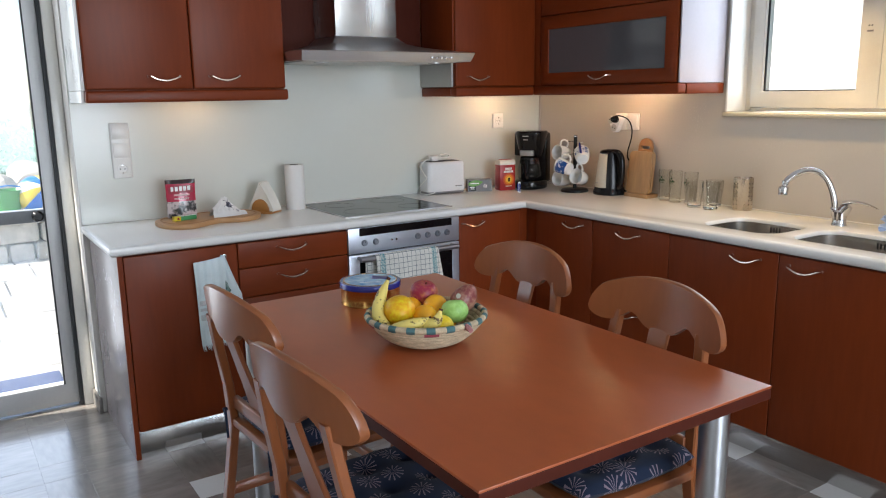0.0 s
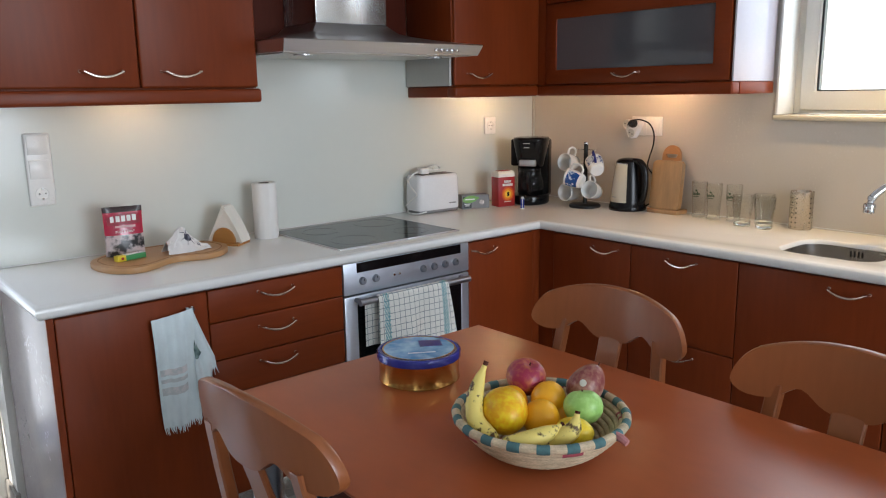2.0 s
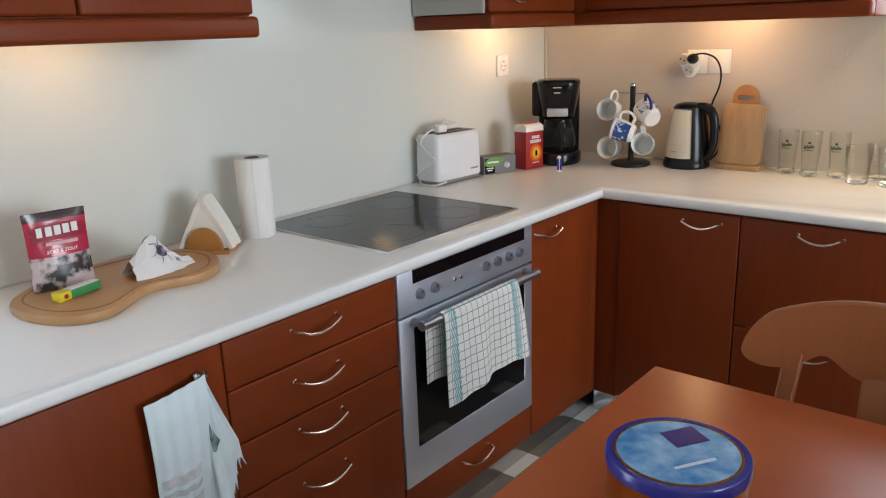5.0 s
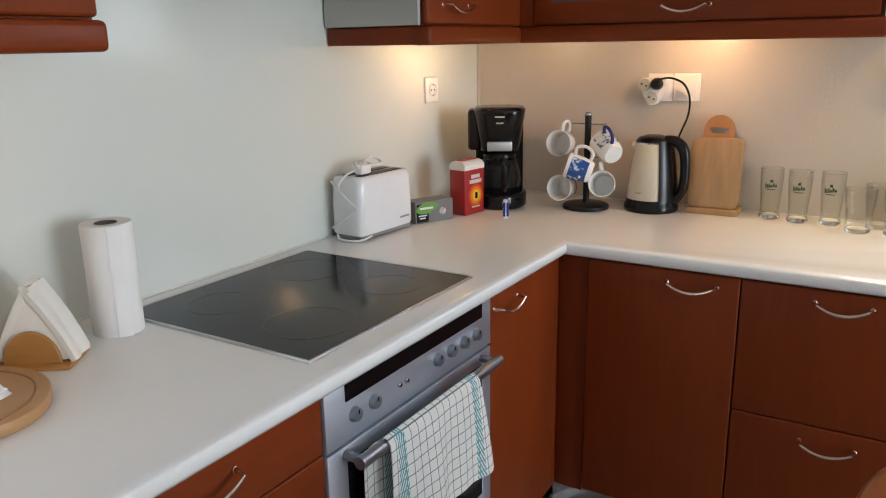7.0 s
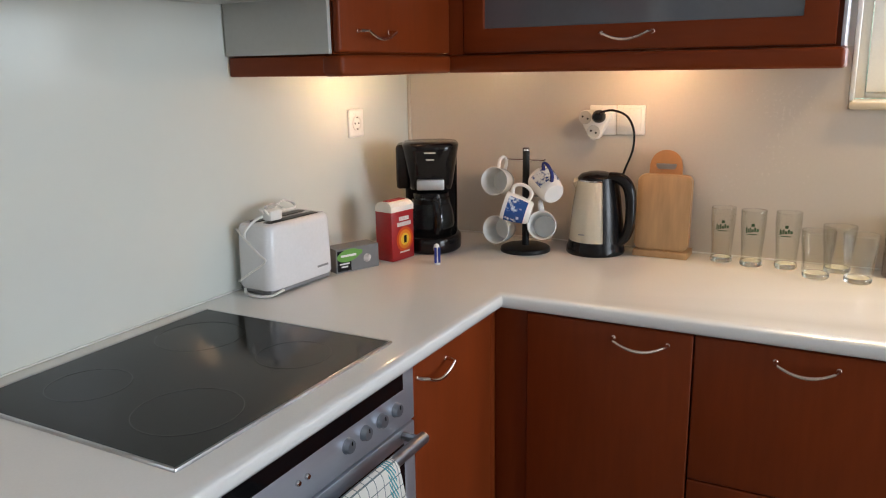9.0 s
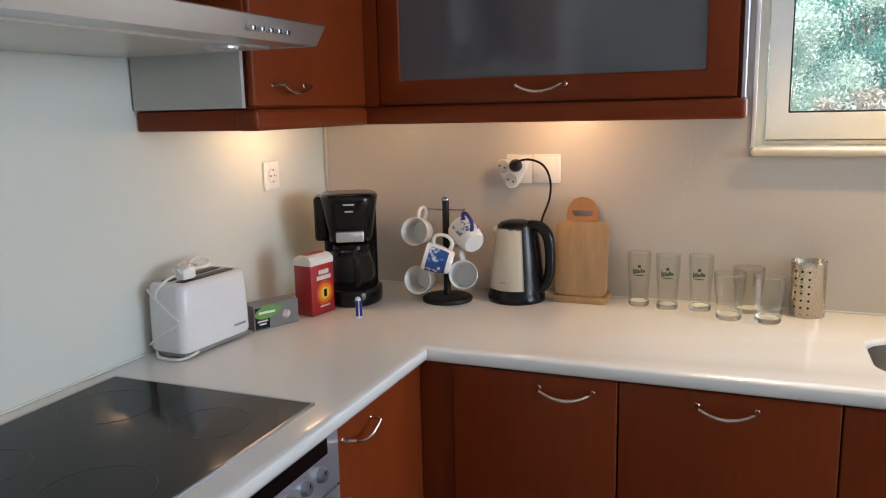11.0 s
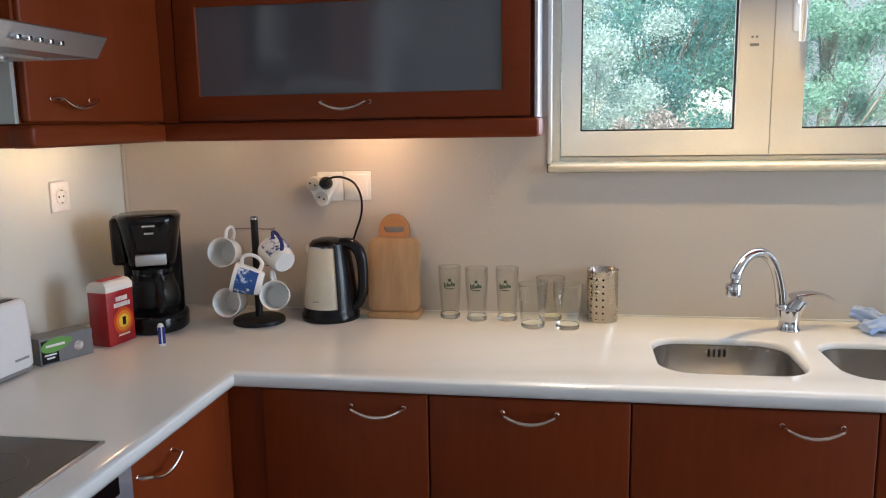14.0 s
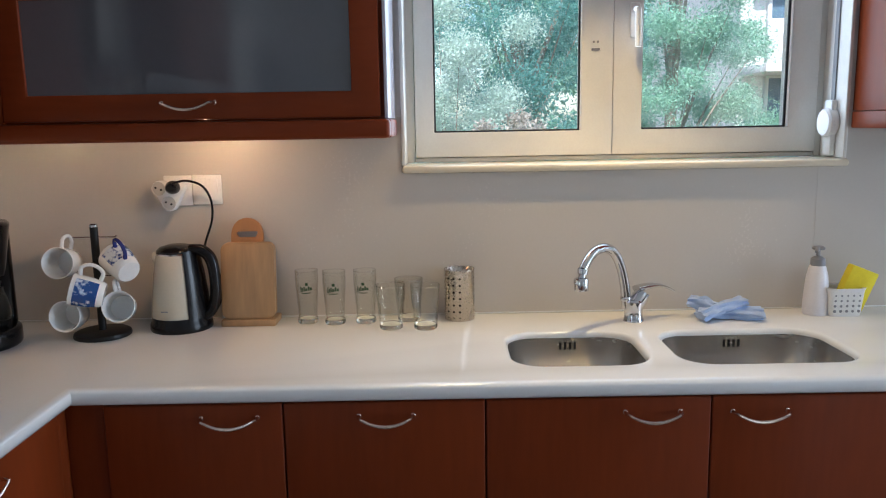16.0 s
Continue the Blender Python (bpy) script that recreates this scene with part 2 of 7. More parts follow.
def rounded(x0, x1, y0, y1, r, n=6):
    """The outline of a rectangle with round corners."""
    out = []
    for cx, cy, a0 in ((x1 - r, y1 - r, 0), (x0 + r, y1 - r, 90), (x0 + r, y0 + r, 180), (x1 - r, y0 + r, 270)):
        out += [(cx + r * math.cos(radians(a0 + 90 * k / n)), cy + r * math.sin(radians(a0 + 90 * k / n))) for k in range(n + 1)]
    return out


def arc(a, b, sag, n=12):
    """Points from a to b that hang or bulge by the vector sag."""
    a, b, sag = Vector(a), Vector(b), Vector(sag)
    return [a.lerp(b, k / n) + sag * (1 - (2 * k / n - 1) ** 2) for k in range(n + 1)]


def ring_frame(u0, u1, v0, v1, a0, a1, b0, b1, d0, d1, plane="xz"):
    """A flat frame in one piece: outside u0..u1 by v0..v1, opening a0..a1 by b0..b1, from depth d0 to d1."""
    own = bmesh.new()

    def put(u, v, d):
        return own.verts.new((u, d, v) if plane == "xz" else (d, u, v) if plane == "yz" else (u, v, d))

    rings = [[put(u, v, d) for u, v in box] for d, box in ((d0, ((a0, b0), (a1, b0), (a1, b1), (a0, b1))), (d0, ((u0, v0), (u1, v0), (u1, v1), (u0, v1))), (d1, ((u0, v0), (u1, v0), (u1, v1), (u0, v1))), (d1, ((a0, b0), (a1, b0), (a1, b1), (a0, b1))))]
    for r in range(4):
        a, b = rings[r], rings[(r + 1) % 4]
        for k in range(4):
            own.faces.new((a[k], a[(k + 1) % 4], b[(k + 1) % 4], b[k]))
    bmesh.ops.recalc_face_normals(own, faces=own.faces)
    bmesh.ops.bevel(own, geom=[e for e in own.edges if e.calc_face_angle(0) > 0.5], offset=0.003, segments=2, affect="EDGES", profile=0.5)
    return own


def structure(name, bm, material, label="", smooth=35):
    ob = part(name, bm, material, None, "", smooth)
    return tagged(ob, label, "", "", "structure")


# ---- the shell: floor, walls, ceiling ----
WX, WY, TOP = 3.10, 3.615, 0.866
H = 2.65
structure("ceiling", bx(-3.0, 3.40, -3.8, 3.95, H, H + 0.12), CEILING, "white painted ceiling")
bm = bx(0.51, WX, WY + 0.006, 3.95, 0, H)
bx(-3.0, -0.75, WY + 0.006, 3.95, 0, H, bm=bm)
bx(-0.75, 0.51, WY + 0.006, 3.95, 2.25, H, bm=bm)
structure("wall_north", bm, PLASTER, "white plastered wall with a glazed door", 0)
W0, W1, WZ0, WZ1 = 1.035, 2.304, 1.304, 2.28
bm = bx(WX + 0.006, 3.40, -3.8, W0, 0, H)
bx(WX + 0.006, 3.40, W1, 3.95, 0, H, bm=bm)
bx(WX + 0.006, 3.40, W0, W1, 0, WZ0 - 0.022, bm=bm)
bx(WX + 0.006, 3.40, W0, W1, WZ1, H, bm=bm)
structure("wall_east", bm, PLASTER, "white plastered wall with the kitchen window", 0)
# unseen west and south walls, with openings added to let fill light in
bm = bx(-3.0, -2.8, -3.8, -1.5, 0, H)
bx(-3.0, -2.8, -0.7, 3.95, 0, H, bm=bm)
bx(-3.0, -2.8, -1.5, -0.7, 2.25, H, bm=bm)
structure("wall_west", bm, PLASTER, "white plastered wall", 0)
bm = bx(-3.0, 0.2, -3.8, -3.6, 0, H)
bx(2.6, 3.40, -3.8, -3.6, 0, H, bm=bm)
bx(0.2, 2.6, -3.8, -3.6, 2.55, H, bm=bm)
structure("wall_south", bm, PLASTER, "white plastered wall, unseen, with an opening added for light", 0)
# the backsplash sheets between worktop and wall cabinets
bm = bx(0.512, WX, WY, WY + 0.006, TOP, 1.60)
structure("backsplash_north", bm, SPLASH_NORTH, "pale greenish-grey glossy laminate backsplash, brightened as if daylit", 0)
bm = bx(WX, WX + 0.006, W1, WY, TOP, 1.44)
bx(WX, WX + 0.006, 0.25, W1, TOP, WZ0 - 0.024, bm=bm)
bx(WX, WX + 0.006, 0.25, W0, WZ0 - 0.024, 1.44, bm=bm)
structure("backsplash_east", bm, SPLASH_DIM, "laminate backsplash under the window, coloured dim and lamp-warm", 0)
structure("corner_trim", bx(WX - 0.012, WX - 0.001, WY - 0.012, WY - 0.001, TOP, 1.44, 0.003), SPLASH_DIM, "thin white corner bead")
structure("joint_trim", bx(WX - 0.0008, WX + 0.002, 1.110, 1.1125, TOP + 0.006, 1.28), SPLASH_DIM, "joint between two backsplash sheets")
bm = bx(0.512, WX - 0.012, WY - 0.005, WY - 0.001, TOP + 0.001, TOP + 0.005, 0.001)
bx(WX - 0.005, WX - 0.001, 0.25, WY - 0.012, TOP + 0.001, TOP + 0.005, 0.001, bm=bm)
structure("worktop_trim", bm, WORKTOP, "narrow white sealing strip behind the worktop")
structure("panel_behind_hood", bx(1.36, 2.25, WY - 0.014, WY - 0.002, 1.604, 2.30), DARK_EDGE, "dark cherry panel behind the extractor hood", 0)
structure("baseboard", bx(0.498, 0.516, WY - 0.012, 3.80, 0, 0.075, 0.003), mat("grey_skirting", (0.22, 0.20, 0.18), 0.4), "grey stone skirting at the door")

# ---- the kitchen window ----
window = thing("window_1", (3.22, 1.67, WZ0), "cream plastic casement window with two sashes", "window", kind="structure")
FX0, FX1 = 3.225, 3.29
bm = bx(FX0 + 0.01, FX1 + 0.02, W0, W0 + 0.03, WZ0, WZ1, 0.004)
bx(FX0 + 0.01, FX1 + 0.02, W1 - 0.036, W1, WZ0, WZ1, 0.004, bm=bm)
bx(FX0 + 0.01, FX1 + 0.02, W0 + 0.03, W1 - 0.036, WZ0, WZ0 + 0.014, 0.004, bm=bm)
bx(FX0 + 0.01, FX1 + 0.02, W0 + 0.03, W1 - 0.036, WZ1 - 0.04, WZ1, 0.004, bm=bm)
part("window_frame", bm, PVC, window)
for y0, y1, g0, g1 in ((1.6775, 2.266, 1.772, 2.210), (1.067, 1.6765, 1.151, 1.590)):
    zb, zt = WZ0 + 0.016, WZ1 - 0.042
    sash = part("sash", ring_frame(y0, y1, zb, zt, g0, g1, 1.393, zt - 0.085, FX0, FX1, "yz"), PVC, window)
    part("gasket", ring_frame(g0 - 0.002, g1 + 0.002, 1.390, zt - 0.083, g0 + 0.005, g1 - 0.005, 1.398, zt - 0.090, FX0 + 0.018, FX0 + 0.030, "yz"), RUBBER, sash)
    pane = part("pane", bx(FX0 + 0.030, FX0 + 0.036, g0 - 0.004, g1 + 0.004, 1.388, zt - 0.08), PANE, sash, "clear window pane", 0)
    pane.visible_shadow = False
bm = bx(FX0 - 0.012, FX0, 1.602, 1.632, 1.66, 1.76, 0.006)
tube([(FX0 - 0.01, 1.617, 1.74), (FX0 - 0.045, 1.617, 1.735), (FX0 - 0.05, 1.617, 1.70), (FX0 - 0.05, 1.617, 1.63)], [0.008, 0.009, 0.010, 0.008], bm=bm)
part("window_handle", bm, WHITE_PLASTIC, window, "white lever handle")
bm = bx(FX0 - 0.003, FX0, 1.718, 1.742, 1.625, 1.632)
for dy in (-0.006, 0.006):
    lathe([(0.0035, 0), (0.0035, 0.003), (0, 0.003)], 8, pose(FX0, 1.73 + dy, 1.650, 0, -90, 0), bm)
part("vent_mark", bm, GREY_PLASTIC, window)
# rounded stone sill and the lining of the opening
bm = bx(WX - 0.030, FX0 + 0.012, W0 + 0.002, W1 - 0.002, WZ0 - 0.022, WZ0 - 0.001, 0.009, 3)
part("window_sill", bm, MARBLE, window, "cream rounded sill")
bm = bx(WX - 0.006, FX0 + 0.010, W1 - 0.012, W1 - 0.001, WZ0, WZ1 - 0.012, 0.003)
bx(WX - 0.006, FX0 + 0.010, W0 + 0.001, W0 + 0.012, WZ0, WZ1 - 0.012, 0.003, bm=bm)
bx(WX - 0.006, FX0 + 0.010, W0 + 0.001, W1 - 0.001, WZ1 - 0.012, WZ1 - 0.001, 0.003, bm=bm)
part("lining", bm, PVC, window)
bm = bx(FX0 - 0.070, FX0 - 0.050, W0 + 0.013, W0 + 0.016, WZ0 + 0.06, WZ1 - 0.02)
part("shutter_strap", bm, GREY_PLASTIC, window, "grey roller shutter strap")
bm = bx(FX0 - 0.085, FX0 - 0.038, W0 + 0.012, W0 + 0.030, WZ0 + 0.005, WZ0 + 0.165, 0.006)
lathe([(0.042, 0), (0.042, 0.022), (0.036, 0.028), (0, 0.028)], 20, pose(FX0 - 0.062, W0 + 0.014, WZ0 + 0.10, -90), bm)
part("strap_winder", bm, WHITE_PLASTIC, window, "round white strap winder")

# ---- the glazed terrace door ----
door = thing("door_1", (-0.12, 3.80, 0), "glazed aluminium terrace door in a pale frame", "door", kind="structure")
bm = bx(0.462, 0.509, 3.76, 3.88, 0, 2.249, 0.004)
bx(-0.749, -0.70, 3.76, 3.88, 0, 2.249, 0.004, bm=bm)
bx(-0.70, 0.462, 3.76, 3.88, 2.19, 2.249, 0.004, bm=bm)
part("door_frame", bm, PVC, door)
leaf = part("door_leaf", ring_frame(-0.69, 0.446, 0.012, 2.185, -0.63, 0.392, 0.112, 2.10, 3.79, 3.84), DOOR_ALU, door)
bm = bx(-0.63, 0.392, 3.785, 3.842, 0.875, 0.93, 0.004)
part("transom", bm, mat("dark_transom", (0.16, 0.17, 0.18), 0.4), leaf, "dark middle rail")
bm = bx(0.446, 0.461, 3.765, 3.85, 0.006, 2.188)
bx(0.386, 0.393, 3.782, 3.79, 0.112, 2.10, bm=bm)
part("gasket", bm, RUBBER, leaf)
bm = lathe([(0.024, 0), (0.024, 0.02), (0.016, 0.03), (0, 0.03)], 16, pose(0.36, 3.786, 0.903, 90))
part("door_knob", bm, BLACK_PLASTIC, leaf, "dark round lock knob")
for z0, z1 in ((0.10, 0.88), (0.925, 2.11)):
    pane = part("pane", bx(-0.64, 0.40, 3.812, 3.818, z0, z1), PANE, leaf, "clear door pane", 0)
    pane.visible_shadow = False


# a second white double door farther along the wall
door = thing("door_2", (-1.8, WY, 0), "white panelled double door in the living room", "door", kind="structure")
part("door_frame", ring_frame(-2.79, -0.83, 0.001, 2.25, -2.62, -1.16, 0.05, 2.06, WY - 0.05, WY + 0.004), WHITE_PLASTIC, door)
part("door_panel", bx(-2.62, -1.16, WY - 0.012, WY + 0.004, 0.05, 2.06), mat("grey_door_panel", (0.30, 0.31, 0.33), 0.5), door, "", 0)


# ---- the kitchen cabinets ----
def bow(a, b, out, bm=None):
    """A slender bow handle from a to b that hangs down a little and stands off by the vector out."""
    a, b, out = Vector(a), Vector(b), Vector(out)
    pts = [a - out * 0.05, a + out * 0.5] + [p + out for p in arc(a.lerp(b, 0.05), b.lerp(a, 0.05), (0, 0, -0.017), 10)] + [b + out * 0.5, b - out * 0.05]
    rad = [0.0045, 0.0040] + [0.0030 + 0.0012 * (1 - abs(2 * k / 10 - 1)) for k in range(11)] + [0.0040, 0.0045]
    bm = tube(pts, rad, 8, bm)
    for p in (a, b):
        own = lathe([(0.0055, -0.004), (0.0052, 0.001), (0.004, 0.002), (0, 0.002)], 12, Matrix.Translation(p) @ out.to_track_quat("Z", "Y").to_matrix().to_4x4())
        merge(bm, own)
    return bm


FY, FX = 3.025, 2.510   # the planes of the two runs of base fronts
LID = 0.820             # top of the base fronts


def base_north(x0, x1, fronts, label, group="base cabinets"):
    """A base cabinet under the hood wall: fronts are (z0, z1, name, handle ends or None)."""
    cab = thing("base_cabinet", ((x0 + x1) / 2, 3.3, 0), label, "cabinet", group)
    part("body", bx(x0 + 0.001, x1 - 0.001, FY + 0.022, WY - 0.002, 0.115, LID + 0.002), DARK_EDGE, cab, "", 0)
    for z0, z1, name, hx in fronts:
        d = part(name, bx(x0 + 0.0015, x1 - 0.0015, FY, FY + 0.020, z0 + 0.0015, z1 - 0.0015, 0.004, 3), CHERRY if z1 - z0 > 0.3 else CHERRY_X, cab)
        if hx:
            part("handle", bow((hx[0], FY - 0.002, hx[2]), (hx[1], FY - 0.002, hx[2]), (0, -0.026, 0)), HANDLE, d, "slender bow handle")
    return cab


def base_east(y0, y1, fronts, label, group="base cabinets"):
    cab = thing("base_cabinet", (2.8, (y0 + y1) / 2, 0), label, "cabinet", group)
    back = 2.58 if y1 < 2.2 else WX - 0.002   # room for the sink bowls
    bm = bx(FX + 0.022, back, y0 + 0.001, y1 - 0.001, 0.115, LID + 0.002 if y1 > 2.2 else 0.60)
    if back < 3:
        bx(back, WX - 0.002, y0 + 0.001, y1 - 0.001, 0.115, 0.60, bm=bm)
        bx(FX + 0.022, back, y0 + 0.001, y1 - 0.001, 0.60, LID + 0.002, bm=bm)
    part("body", bm, DARK_EDGE, cab, "", 0)
    for z0, z1, name, hy in fronts:
        d = part(name, bx(FX, FX + 0.020, y0 + 0.0015, y1 - 0.0015, z0 + 0.0015, z1 - 0.0015, 0.004, 3), CHERRY, cab)
        if hy:
            part("handle", bow((FX - 0.002, hy[0], hy[2]), (FX - 0.002, hy[1], hy[2]), (-0.026, 0, 0)), HANDLE, d, "slender bow handle")
    return cab


BOT = 0.112
cab = base_north(0.553, 0.993, [(BOT, LID, "door", None)], "cherry veneer base cabinet with one plain door beside the drawers")
part("knob", lathe([(0.004, 0), (0.004, 0.014), (0.009, 0.018), (0.009, 0.024), (0, 0.026)], 14, pose(0.932, FY, 0.780, 90)), CHROME, cab, "small metal knob")
part("side_panel", bx(0.533, 0.552, FY + 0.012, WY - 0.002, 0.001, LID + 0.003, 0.002), mat("grey_end_laminate", (0.29, 0.25, 0.245), 0.25, spread=0.06), cab, "pale grey laminate end panel")
part("edge_strip", bx(0.533, 0.552, FY, FY + 0.0115, 0.001, LID + 0.003, 0.001), CHERRY, cab, "cherry edge strip", 0)
base_north(0.993, 1.490, [(0.712, LID, "drawer", (1.163, 1.290, 0.788)), (0.588, 0.712, "drawer", (1.160, 1.288, 0.672)), (0.467, 0.588, "drawer", (1.160, 1.287, 0.555)), (BOT, 0.467, "drawer", (1.160, 1.287, 0.420))], "cherry drawer unit with four drawers and bow handles")
base_north(2.089, 2.470, [(BOT, LID, "door", (2.106, 2.230, 0.786))], "cherry base cabinet with one door beside the oven")
cab = thing("corner_filler", (2.52, 3.03, 0), "dark cherry filler in the corner of the base cabinets", "cabinet")
part("filler", bx(2.472, 2.530, FY + 0.012, FY + 0.030, 0.10, LID, 0.001), CHERRY, cab)
part("filler", bx(2.522, 2.540, 2.950, FY + 0.011, 0.10, LID, 0.001), CHERRY, cab)
base_east(2.550, 2.948, [(BOT, LID, "door", (2.730, 2.606, 0.788))], "cherry corner base cabinet with one door")
base_east(2.102, 2.550, [(0.471, LID, "drawer", (2.382, 2.262, 0.788)), (BOT, 0.471, "drawer", (2.384, 2.261, 0.428))], "cherry base unit with two deep drawers")
base_east(1.602, 2.102, [(BOT, LID, "door", (1.794, 1.673, 0.786))], "cherry sink cabinet door hinged away from its twin")
base_east(1.102, 1.602, [(BOT, LID, "door", (1.557, 1.436, 0.784))], "cherry sink cabinet door beside its twin")
base_east(0.652, 1.102, [(BOT, LID, "door", (1.050, 0.930, 0.784))], "cherry base cabinet at the end of the run")
base_east(0.270, 0.652, [(BOT, LID, "door", (0.60, 0.48, 0.784))], "cherry base cabinet at the end of the run")
bm = bx(0.556, 2.60, FY + 0.055, FY + 0.068, 0.0, 0.112, 0.001)
part("plinth_board", bm, KICK, thing("plinth", (1.5, FY + 0.06, 0), "brushed grey plinth under the hood wall cabinets", "plinth"))
bm = bx(FX + 0.055, FX + 0.068, 0.27, 3.06, 0.0, 0.112, 0.001)
part("plinth_board", bm, KICK, thing("plinth", (FX + 0.06, 1.6, 0), "brushed grey plinth under the sink cabinets", "plinth"))

# ---- worktop with two sink cut-outs ----
SINKS = ((1.705, 2.030, 2.600, 2.880), (1.212, 1.632, 2.595, 2.880))


def worktop():
    own = bmesh.new()
    steps = [(0.016, 0.0), (0.009, 0.0015), (0.004, 0.005), (0.001, 0.011), (0.0, 0.018), (0.001, 0.028), (0.006, 0.036), (0.014, 0.040)]

    def line(d, z):
        return [own.verts.new(p) for p in ((0.505 + d, WY - 0.001, z), (0.505 + d, 3.000 + d, z), (2.485 + d, 3.000 + d, z), (2.485 + d, 0.25, z), (WX - 0.001, 0.25, z), (WX - 0.001, WY - 0.001, z))]

    rings = [line(d, TOP - dz) for d, dz in steps]
    for a, b in zip(rings, rings[1:]):
        for k in range(6):
            own.faces.new((a[k], a[(k + 1) % 6], b[(k + 1) % 6], b[k]))
    edges = [own.edges.get((rings[0][k], rings[0][(k + 1) % 6])) for k in range(6)]
    under = [own.edges.get((rings[-1][k], rings[-1][(k + 1) % 6])) for k in range(6)]
    for y0, y1, x0, x1 in SINKS:
        loops = []
        for d, dz in ((0.010, 0.0), (0.005, 0.0012), (0.0015, 0.005), (0.0, 0.011), (0.0, 0.040)):
            loops.append([own.verts.new((x, y, TOP - dz)) for x, y in rounded(x0 - d, x1 + d, y0 - d, y1 + d, 0.075 + d, 8)])
        n = len(loops[0])
        for a, b in zip(loops, loops[1:]):
            for k in range(n):
                own.faces.new((a[k], a[(k + 1) % n], b[(k + 1) % n], b[k]))
        edges += [own.edges.get((loops[0][k], loops[0][(k + 1) % n])) for k in range(n)]
        under += [own.edges.get((loops[-1][k], loops[-1][(k + 1) % n])) for k in range(n)]
    bmesh.ops.triangle_fill(own, edges=edges, use_beauty=True, use_dissolve=False)
    bmesh.ops.triangle_fill(own, edges=under, use_beauty=True, use_dissolve=False)
    return own


top = thing("worktop", (2.0, 3.3, TOP - 0.04), "glossy white worktop with rounded front edge in an L", "worktop")
part("worktop_slab", worktop(), WORKTOP, top, "", 50)


# ---- wall cabinets ----
UZ0, UZ1, TRIM0 = 1.437, 2.15, 1.388
UY, UXF = 3.290, 2.786


def wall_north(x0, x1, doors, label, left_side, trim):
    cab = thing("wall_cabinet", ((x0 + x1) / 2, WY, UZ0), label, "cabinet", "wall cabinets")
    part("body", bx(x0 + 0.002, x1 - 0.002, UY + 0.020, WY - 0.003, UZ0 - 0.001, UZ1), CHERRY, cab, "", 0)
    for a, b, h in doors:
        d = part("door", bx(a + 0.001, b - 0.001, UY, UY + 0.020, UZ0 + 0.002, UZ1, 0.007, 3), CHERRY, cab)
        part("handle", bow((h[0], UY - 0.002, h[2]), (h[1], UY - 0.002, h[2]), (0, -0.026, 0)), HANDLE, d, "slender bow handle")
    if left_side:
        part("side_panel", bx(x0 - 0.012, x0 + 0.001, UY + 0.012, WY - 0.003, UZ0, UZ1, 0.001), left_side, cab)
    part("light_rail", bx(trim[0], trim[1], UY - 0.008, UY + 0.050, TRIM0, UZ0 - 0.002, 0.010, 3), CHERRY_X, cab, "rounded light rail")
    return cab


cab = wall_north(0.527, 1.352, [(0.529, 0.943, (0.765, 0.892, 1.490)), (0.945, 1.350, (1.013, 1.142, 1.491))], "cherry double wall cabinet with bow handles", WHITE_PLASTIC, (0.526, 1.358))
bm = bx(0.515, 0.527, UY + 0.030, WY - 0.003, TRIM0, UZ0 - 0.002, 0.002)
part("rail_side", bm, WHITE_PLASTIC, cab, "white end of the light rail")
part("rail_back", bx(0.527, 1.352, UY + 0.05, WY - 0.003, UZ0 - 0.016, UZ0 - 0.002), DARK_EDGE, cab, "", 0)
cab = wall_north(2.262, 2.786, [(2.262, 2.784, (2.333, 2.463, 1.487))], "cherry wall cabinet between the hood and the corner", None, (2.258, 2.775))
part("side_panel", bx(2.250, 2.2615, UY + 0.021, WY - 0.006, UZ0, 1.572, 0.001), GREY_SIDE, cab, "grey laminate side under the hood", 0)
part("side_panel", bx(2.252, 2.262, UY + 0.010, WY - 0.016, 1.574, UZ1, 0.001), CHERRY, cab)
bm = bx(2.2592, 2.272, UY + 0.036, WY - 0.004, TRIM0 + 0.001, UZ0 - 0.003, 0.004)
part("rail_side", bm, CHERRY_Y, cab)
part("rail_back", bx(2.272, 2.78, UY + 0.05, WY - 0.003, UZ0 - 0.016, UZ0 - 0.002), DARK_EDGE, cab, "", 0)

# the corner wall cabinet with a frosted flap
cab = thing("wall_cabinet", (WX, 2.8, UZ0), "cherry wall cabinet with a frosted glass flap beside the window", "cabinet", "wall cabinets")
part("body", bx(UXF + 0.020, WX - 0.003, 2.326, WY - 0.004, UZ0 - 0.001, UZ1), CHERRY, cab, "", 0)
part("side_panel", bx(UXF + 0.004, WX - 0.003, 2.318, 2.326, UZ0, UZ1, 0.001), PALE_SIDE, cab, "pale glossy laminate side")
FL0, FL1, FZ0, FZ1 = 2.336, 3.250, 1.440, 1.792
G0, G1, GZ0, GZ1 = 2.405, 3.189, 1.503, 1.726
flap = part("flap", ring_frame(FL0, FL1, FZ0, FZ1, G0, G1, GZ0, GZ1, UXF, UXF + 0.020, "yz"), CHERRY_Y, cab)
part("glass_panel", bx(UXF + 0.008, UXF + 0.013, G0 - 0.003, G1 + 0.003, GZ0 - 0.003, GZ1 + 0.003), FROSTED, flap, "dark frosted glass panel", 0)
part("handle", bow((UXF - 0.002, 2.864, 1.481), (UXF - 0.002, 2.736, 1.481), (-0.026, 0, 0)), HANDLE, flap, "slender bow handle")
part("flap", bx(UXF, UXF + 0.020, FL0, FL1, FZ1 + 0.004, UZ1, 0.006, 3), CHERRY_Y, cab)
part("filler", bx(UXF + 0.002, UXF + 0.020, FL1 + 0.002, UY + 0.018, UZ0, UZ1), CHERRY, cab)
